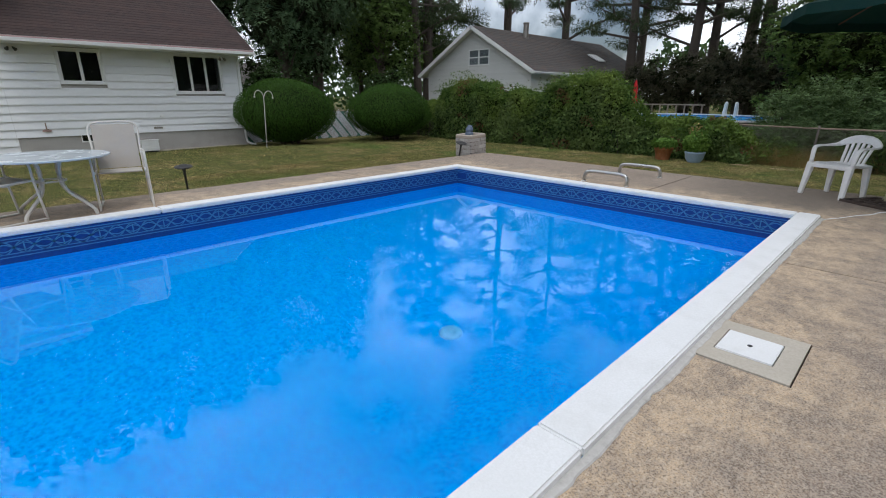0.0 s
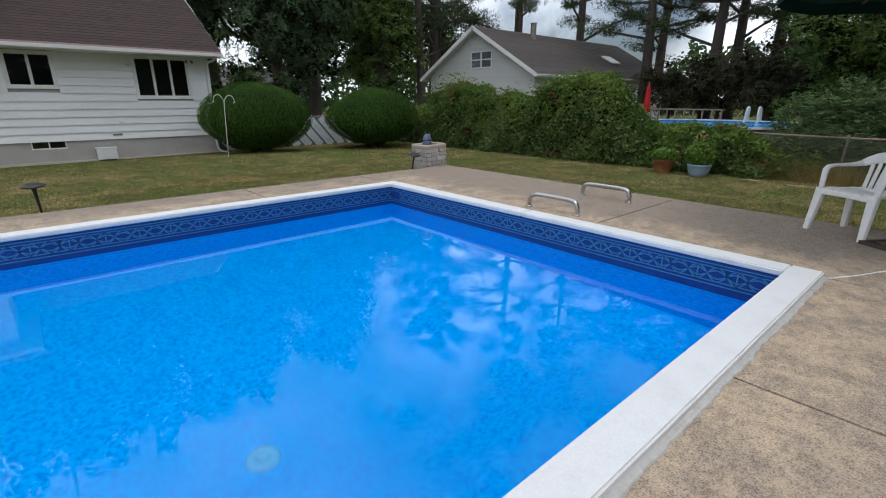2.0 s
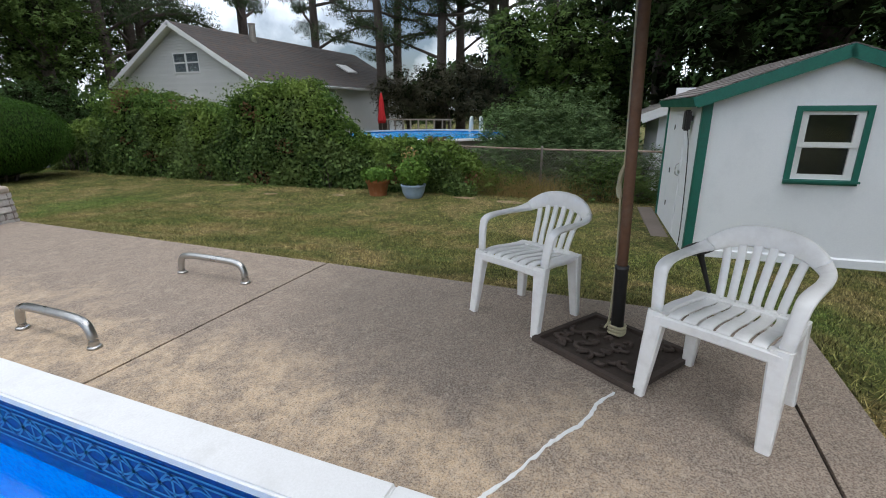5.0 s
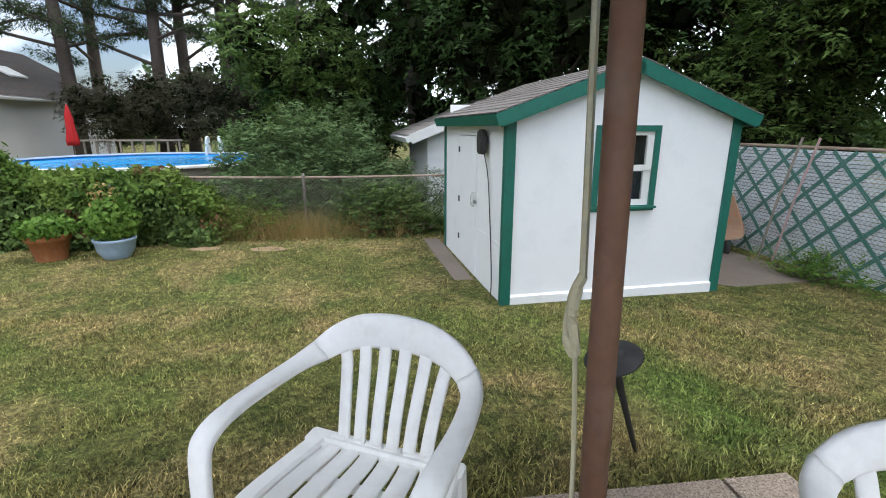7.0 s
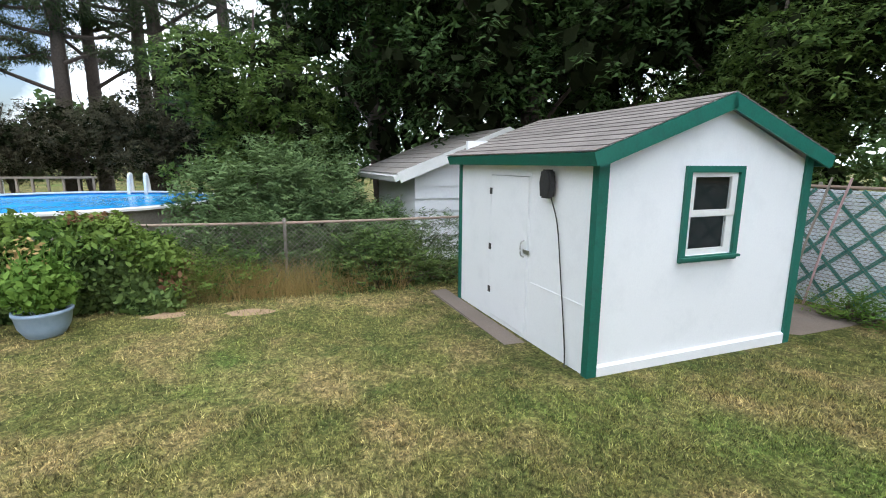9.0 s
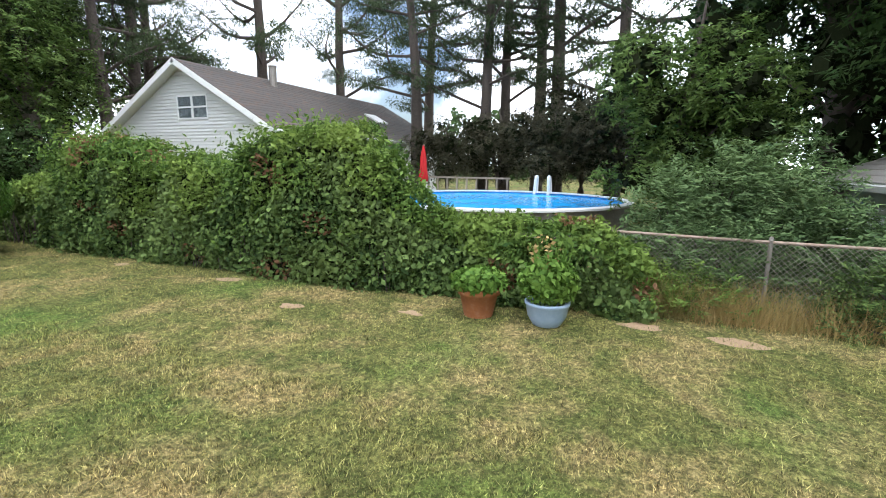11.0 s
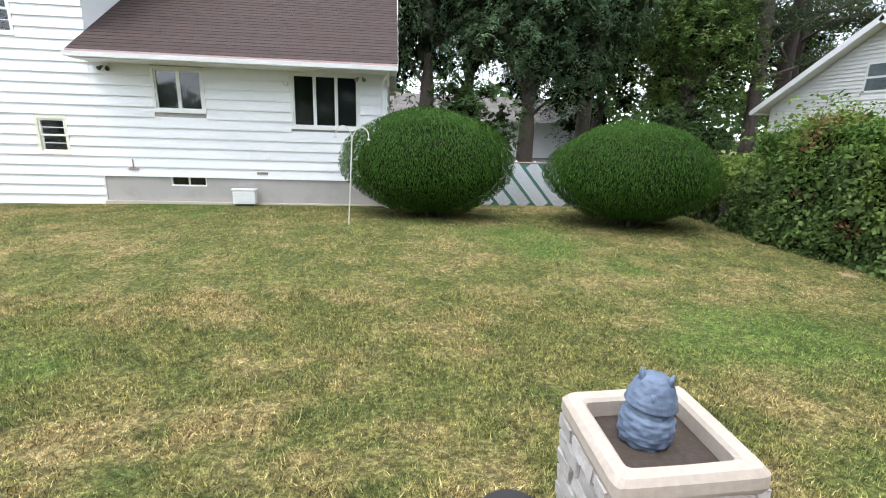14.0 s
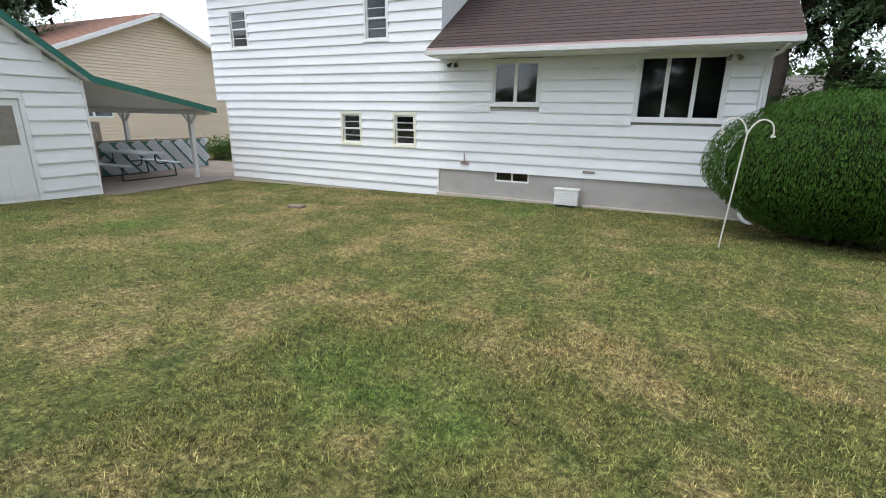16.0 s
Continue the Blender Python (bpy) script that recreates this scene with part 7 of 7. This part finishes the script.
ws = gabled_house("white_outbuilding", "small white outbuilding with worn grey roof behind the fence", pose(16.35, -1.95, -0.05, 0, 0, 4), 3.2, 2.1, 1.2, 2.02, M_SHED, M_ROOF_PALE, 11, courses=9, overhang=0.3, wall_in=0.4)
tan = gabled_house("tan_house", "tan vinyl-sided house with red-brown roof", pose(-16.0, 23.0, 0.05, 0, 0, 180), 12.0, 5.2, 3.35, 5.55, M_TAN, M_ROOF_RED, 44, window=(2.6, 4.2, 0.9, 2.0))
far = gabled_house("far_house", "distant white house across the street", pose(14.0, 47.0, -0.5, 0, 0, 90), 14.0, 4.0, 2.6, 4.4, M_SHED, M_ROOF_GREY, 16)
far.matrix_basis = pose(7.0, 43.0, -0.5, 0, 0, 0)
block("street_surface", (-60, 60, 34.5, 40.0, -0.6, -0.42), M_ASPHALT, thing("road", "asphalt street beyond the trees", "road", kind="structure"))


# ---- neighbour's above-ground pool and deck things ----
def build_round_pool():
    rp = thing("above_ground_pool", "round above-ground pool with white rim and blue water", "pool", pose(21.35, 7.2, 0))
    r, z = 3.55, 0.42
    bm = bmesh.new()
    lathe(bm, [(r, -0.55), (r, z - 0.03), (r - 0.02, z - 0.03), (r - 0.02, -0.55)], 48, False)
    part("wall", bm, M_FENCE, rp, "grey metal wall")
    bm = bmesh.new()
    lathe(bm, [(r - 0.10, z - 0.02), (r + 0.10, z - 0.03), (r + 0.10, z + 0.015), (r - 0.10, z + 0.03), (r - 0.10, z - 0.02)], 48, False)
    part("rim", bm, M_TRIM, rp, "white rim cap")
    bm = bmesh.new()
    lathe(bm, [(r - 0.03, z - 0.04), (r - 0.03, -0.6), (0.001, -0.6)], 48, False)
    part("liner", bm, M_POOL2, rp, "bright blue liner")
    bm = bmesh.new()
    lathe(bm, [(r - 0.035, z - 0.07), (0.001, z - 0.07)], 48, False)
    part("water", bm, M_WATER_FAR, rp, "choppy blue water")
    lad = thing("pool_ladder", "white plastic pool ladder over the rim", "ladder", pose(24.85, 6.55, 0, 0, 0, -12))
    for s in (-1, 1):
        bm = bmesh.new()
        tube(bm, curve_points([(-0.16, 0.27 * s, -0.4), (-0.10, 0.25 * s, 0.5), (-0.06, 0.23 * s, 0.88), (0.0, 0.22 * s, 0.95), (0.06, 0.23 * s, 0.88), (0.10, 0.25 * s, 0.5), (0.16, 0.27 * s, -0.4)], 4), 0.05, 8)
        part("rail", bm, M_TRIM, lad, "", True)
    for k in range(4):
        block("step", (-0.15 + 0.02 * k, -0.05 + 0.02 * k, -0.22, 0.22, -0.35 + 0.25 * k, -0.31 + 0.25 * k), M_TRIM, lad)


build_round_pool()


def build_red_umbrella():
    um = thing("closed_umbrella", "closed red patio umbrella in the neighbour's garden", "umbrella", pose(24.6, 10.95, -0.15))
    um.scale = (0.72, 0.72, 0.80)
    bm = bmesh.new()
    tube(bm, [(0, 0, -0.65), (0, 0, 2.75)], 0.025, 8)
    part("pole", bm, M_WOODGREY, um)
    bm = bmesh.new()
    rings(bm, [[((r * (1 + 0.25 * math.cos(8 * a))) * math.cos(a), (r * (1 + 0.25 * math.cos(8 * a))) * math.sin(a), z) for a in np.linspace(0, 2 * math.pi, 32, endpoint=False)] for r, z in ((0.20, 1.05), (0.22, 1.25), (0.15, 1.7), (0.13, 2.2), (0.06, 2.55), (0.02, 2.7))])
    part("canopy", bm, M_REDCLOTH, um, "furled red cloth", True)
    tb = thing("garden_table", "wooden garden table and bench by the neighbour's house", "table", pose(25.0, 9.3, -0.5))
    block("tabletop", (-0.5, 0.5, -0.9, 0.9, 0.70, 0.75), M_WOODGREY, tb)
    for x in (-0.42, 0.42):
        for y in (-0.8, 0.8):
            block("leg", (x - 0.04, x + 0.04, y - 0.04, y + 0.04, 0, 0.70), M_WOODGREY, tb)
    rail = thing("deck_railing", "weathered wooden railing of the neighbour's deck", "railing", pose(25.6, 9.6, -0.5))
    for k in range(9):
        block("baluster", (-0.03, 0.03, -1.6 + 0.4 * k - 0.03, -1.6 + 0.4 * k + 0.03, 0, 1.3), M_WOODGREY, rail)
    block("handrail", (-0.06, 0.06, -1.7, 1.7, 1.3, 1.36), M_WOODGREY, rail)
    block("handrail", (-0.03, 0.03, -1.7, 1.7, 0.65, 0.72), M_WOODGREY, rail)


build_red_umbrella()


# ---- garage with carport to the west ----
def build_garage():
    ga = thing("garage", "white sided garage with green roof edge and lean-to carport", "garage", pose(-6.2, 0, 0))
    z0, yc = -0.66, 13.70
    door = (11.55, 12.47, z0 + 0.02, 1.52)
    bm = bmesh.new()
    wall_with_holes(bm, 7.2, yc, z0 - 0.1, 1.95, -0.15, 0.0, [door], "y")
    part("sheathing", bm, M_SIDING, ga)
    bm = bmesh.new()
    prism(bm, [(7.2, 1.95), (yc, 1.95), (10.45, 4.35)], -0.15, 0.0, "x")
    part("gable_panel", bm, M_SIDING, ga)
    wall = thing("siding", "", "")
    wall.parent = ga
    board_rows(wall, 17, z0, 0.295, lambda z: (7.2, yc - 0.03) if z < 1.95 else (10.45 - 3.25 * (4.4 - z) / 2.45, 10.45 + 3.25 * (4.4 - z) / 2.45), 0.0, [(door[0] - 0.09, door[1] + 0.09, door[2], door[3] + 0.08)], M_SIDING, 2.44, 1, "y")
    block("side_wall", (-7.0, -0.15, yc - 0.15, yc, z0 - 0.1, 1.95), M_SIDING, ga)
    block("side_wall", (-7.0, -0.15, 7.2, 7.35, z0 - 0.1, 1.95), M_SIDING, ga)
    block("back_wall", (-7.0, -6.85, 7.35, yc - 0.15, z0 - 0.1, 1.95), M_SIDING, ga)
    block("corner_post", (-0.02, 0.028, yc - 0.03, yc + 0.028, z0, 1.95), M_TRIM, ga)
    d = block("door", (-0.05, -0.005, door[0] + 0.01, door[1] - 0.01, door[2], door[3] - 0.01), M_TRIM, ga, "white panelled door with a window")
    for a, b, c, e in ((door[0] + 0.15, door[1] - 0.15, z0 + 0.22, z0 + 0.85),):
        block("door_panel", (-0.004, 0.010, a, (a + b) / 2 - 0.04, c, e), M_TRIM, d, "", 0.008)
        block("door_panel", (-0.004, 0.010, (a + b) / 2 + 0.04, b, c, e), M_TRIM, d, "", 0.008)
    block("door_glass", (-0.004, 0.004, door[0] + 0.15, door[1] - 0.12, 0.62, 1.38), M_FENCE, d, "grey door window")
    for q in ((door[0] - 0.085, door[0], door[2], door[3] + 0.07), (door[1], door[1] + 0.085, door[2], door[3] + 0.07), (door[0], door[1], door[3], door[3] + 0.07)):
        block("door_trim", (0.001, 0.032, *q), M_TRIM, ga)
    block("door_step", (0.035, 0.55, 11.4, 12.75, z0 - 0.1, z0 + 0.10), M_SLAB, ga, "worn concrete door step", 0.01)
    # roof: slopes over the garage, the north one running out over the carport
    for pts, nm in (([(10.45, 4.55), (10.45, 4.45), (yc + 0.12, 1.92), (yc + 0.12, 2.04)], "roof"), ([(10.45, 4.55), (10.45, 4.45), (6.9, 1.75), (6.9, 1.87)], "roof"), ([(yc + 0.12, 2.04), (yc + 0.12, 1.92), (16.95, 1.30), (16.95, 1.40)], "carport_roof")):
        bm = bmesh.new()
        prism(bm, pts, -7.3, 0.26, "x")
        part(nm, bm, M_TRIM, ga, "white underside")
        bm = bmesh.new()
        prism(bm, [(p[0], p[1] + (0.012 if k in (0, 3) else 0.0)) for k, p in enumerate([pts[0], (pts[0][0], pts[0][1] + 0.001), (pts[3][0], pts[3][1] + 0.001), pts[3]])], -7.3, 0.27, "x")
        part("shingles", bm, M_ROOF_GREY, ga)
        bm = bmesh.new()
        k = 0.03
        prism(bm, [(pts[0][0], pts[0][1] + 0.01), (pts[1][0], pts[1][1] - k), (pts[2][0], pts[2][1] - k), (pts[3][0], pts[3][1] + 0.01)], 0.262, 0.285, "x")
        part("rake_board", bm, M_GREEN, ga, "green painted roof edge")
    for x, y in ((-0.6, 16.75), (-3.6, 16.75), (-6.8, 16.75)):
        bm = bmesh.new()
        box(bm, x - 0.055, x + 0.055, y - 0.055, y + 0.055, z0, 1.34)
        part("post", bm, M_TRIM, ga, "white carport post")
        for s in (-1, 1):
            bm = bmesh.new()
            sweep(bm, [(x, y, 0.95), (x + 0.34 * s, y, 1.30)], rect(0.07, 0.07))
            part("brace", bm, M_TRIM, ga)
    block("beam", (-7.2, 0.2, 16.70, 16.80, 1.22, 1.345), M_TRIM, ga)
    slab = thing("patio_slab", "pale concrete carport floor and walk", "patio", kind="structure")
    block("slab", (-14.0, -5.75, 13.75, 17.0, -0.9, z0 + 0.075), M_SLAB, slab)
    block("slab", (-14.0, -5.72, 17.0, 20.5, -0.9, z0 + 0.071), M_SLAB, slab)
    block("slab", (-6.15, -5.3, 9.0, 13.72, -0.9, z0 + 0.072), M_SLAB, slab)
    # picnic table
    pt = thing("picnic_table", "grey metal-framed picnic table under the carport", "picnic table", pose(-8.3, 15.9, z0 + 0.075))
    block("tabletop", (-0.9, 0.9, -0.38, 0.38, 0.70, 0.74), M_SLAT, pt, "pale table top", 0.008)
    for s in (-1, 1):
        block("bench", (-0.9, 0.9, s * 0.72 - 0.13, s * 0.72 + 0.13, 0.40, 0.435), M_SLAT, pt, "pale bench board", 0.008)
    for x in (-0.65, 0.65):
        bm = bmesh.new()
        tube(bm, curve_points([(x, -0.80, 0.012), (x, -0.72, 0.38), (x, -0.25, 0.42), (x, -0.2, 0.70)], 4), 0.02, 6)
        tube(bm, curve_points([(x, 0.80, 0.012), (x, 0.72, 0.38), (x, 0.25, 0.42), (x, 0.2, 0.70)], 4), 0.02, 6)
        tube(bm, [(x, -0.8, 0.02), (x, 0.8, 0.02)], 0.02, 6)
        part("leg_frame", bm, M_IRON, pt)
    # far fence and hedge at the street side
    pf = thing("picket_fence", "weathered grey board fence beyond the carport", "fence", pose(-12.6, 13.5, z0))
    for k in range(24):
        block("picket", (-0.012, 0.012, 0.17 * k, 0.17 * k + 0.15, 0.0, 1.55 + random.uniform(-0.05, 0.05)), M_WOODGREY, pf)


build_garage()
build_slat_fence("slat_fence", "chain-link fence with dark slats by the carport", (-9.2, 15.5, -0.65), (0, 1, 0), 3.6, 1.05, False, True)
scrub("clipped_hedge", "low clipped green hedge by the street", -11.0, 21.5, (0.6, 2.2, 0.5), 5000, 0.06, M_YEW, -0.65)
scrub("clipped_hedge", "low clipped green hedge by the street", -9.0, 22.0, (0.9, 1.8, 0.5), 5000, 0.06, M_YEW, -0.65)
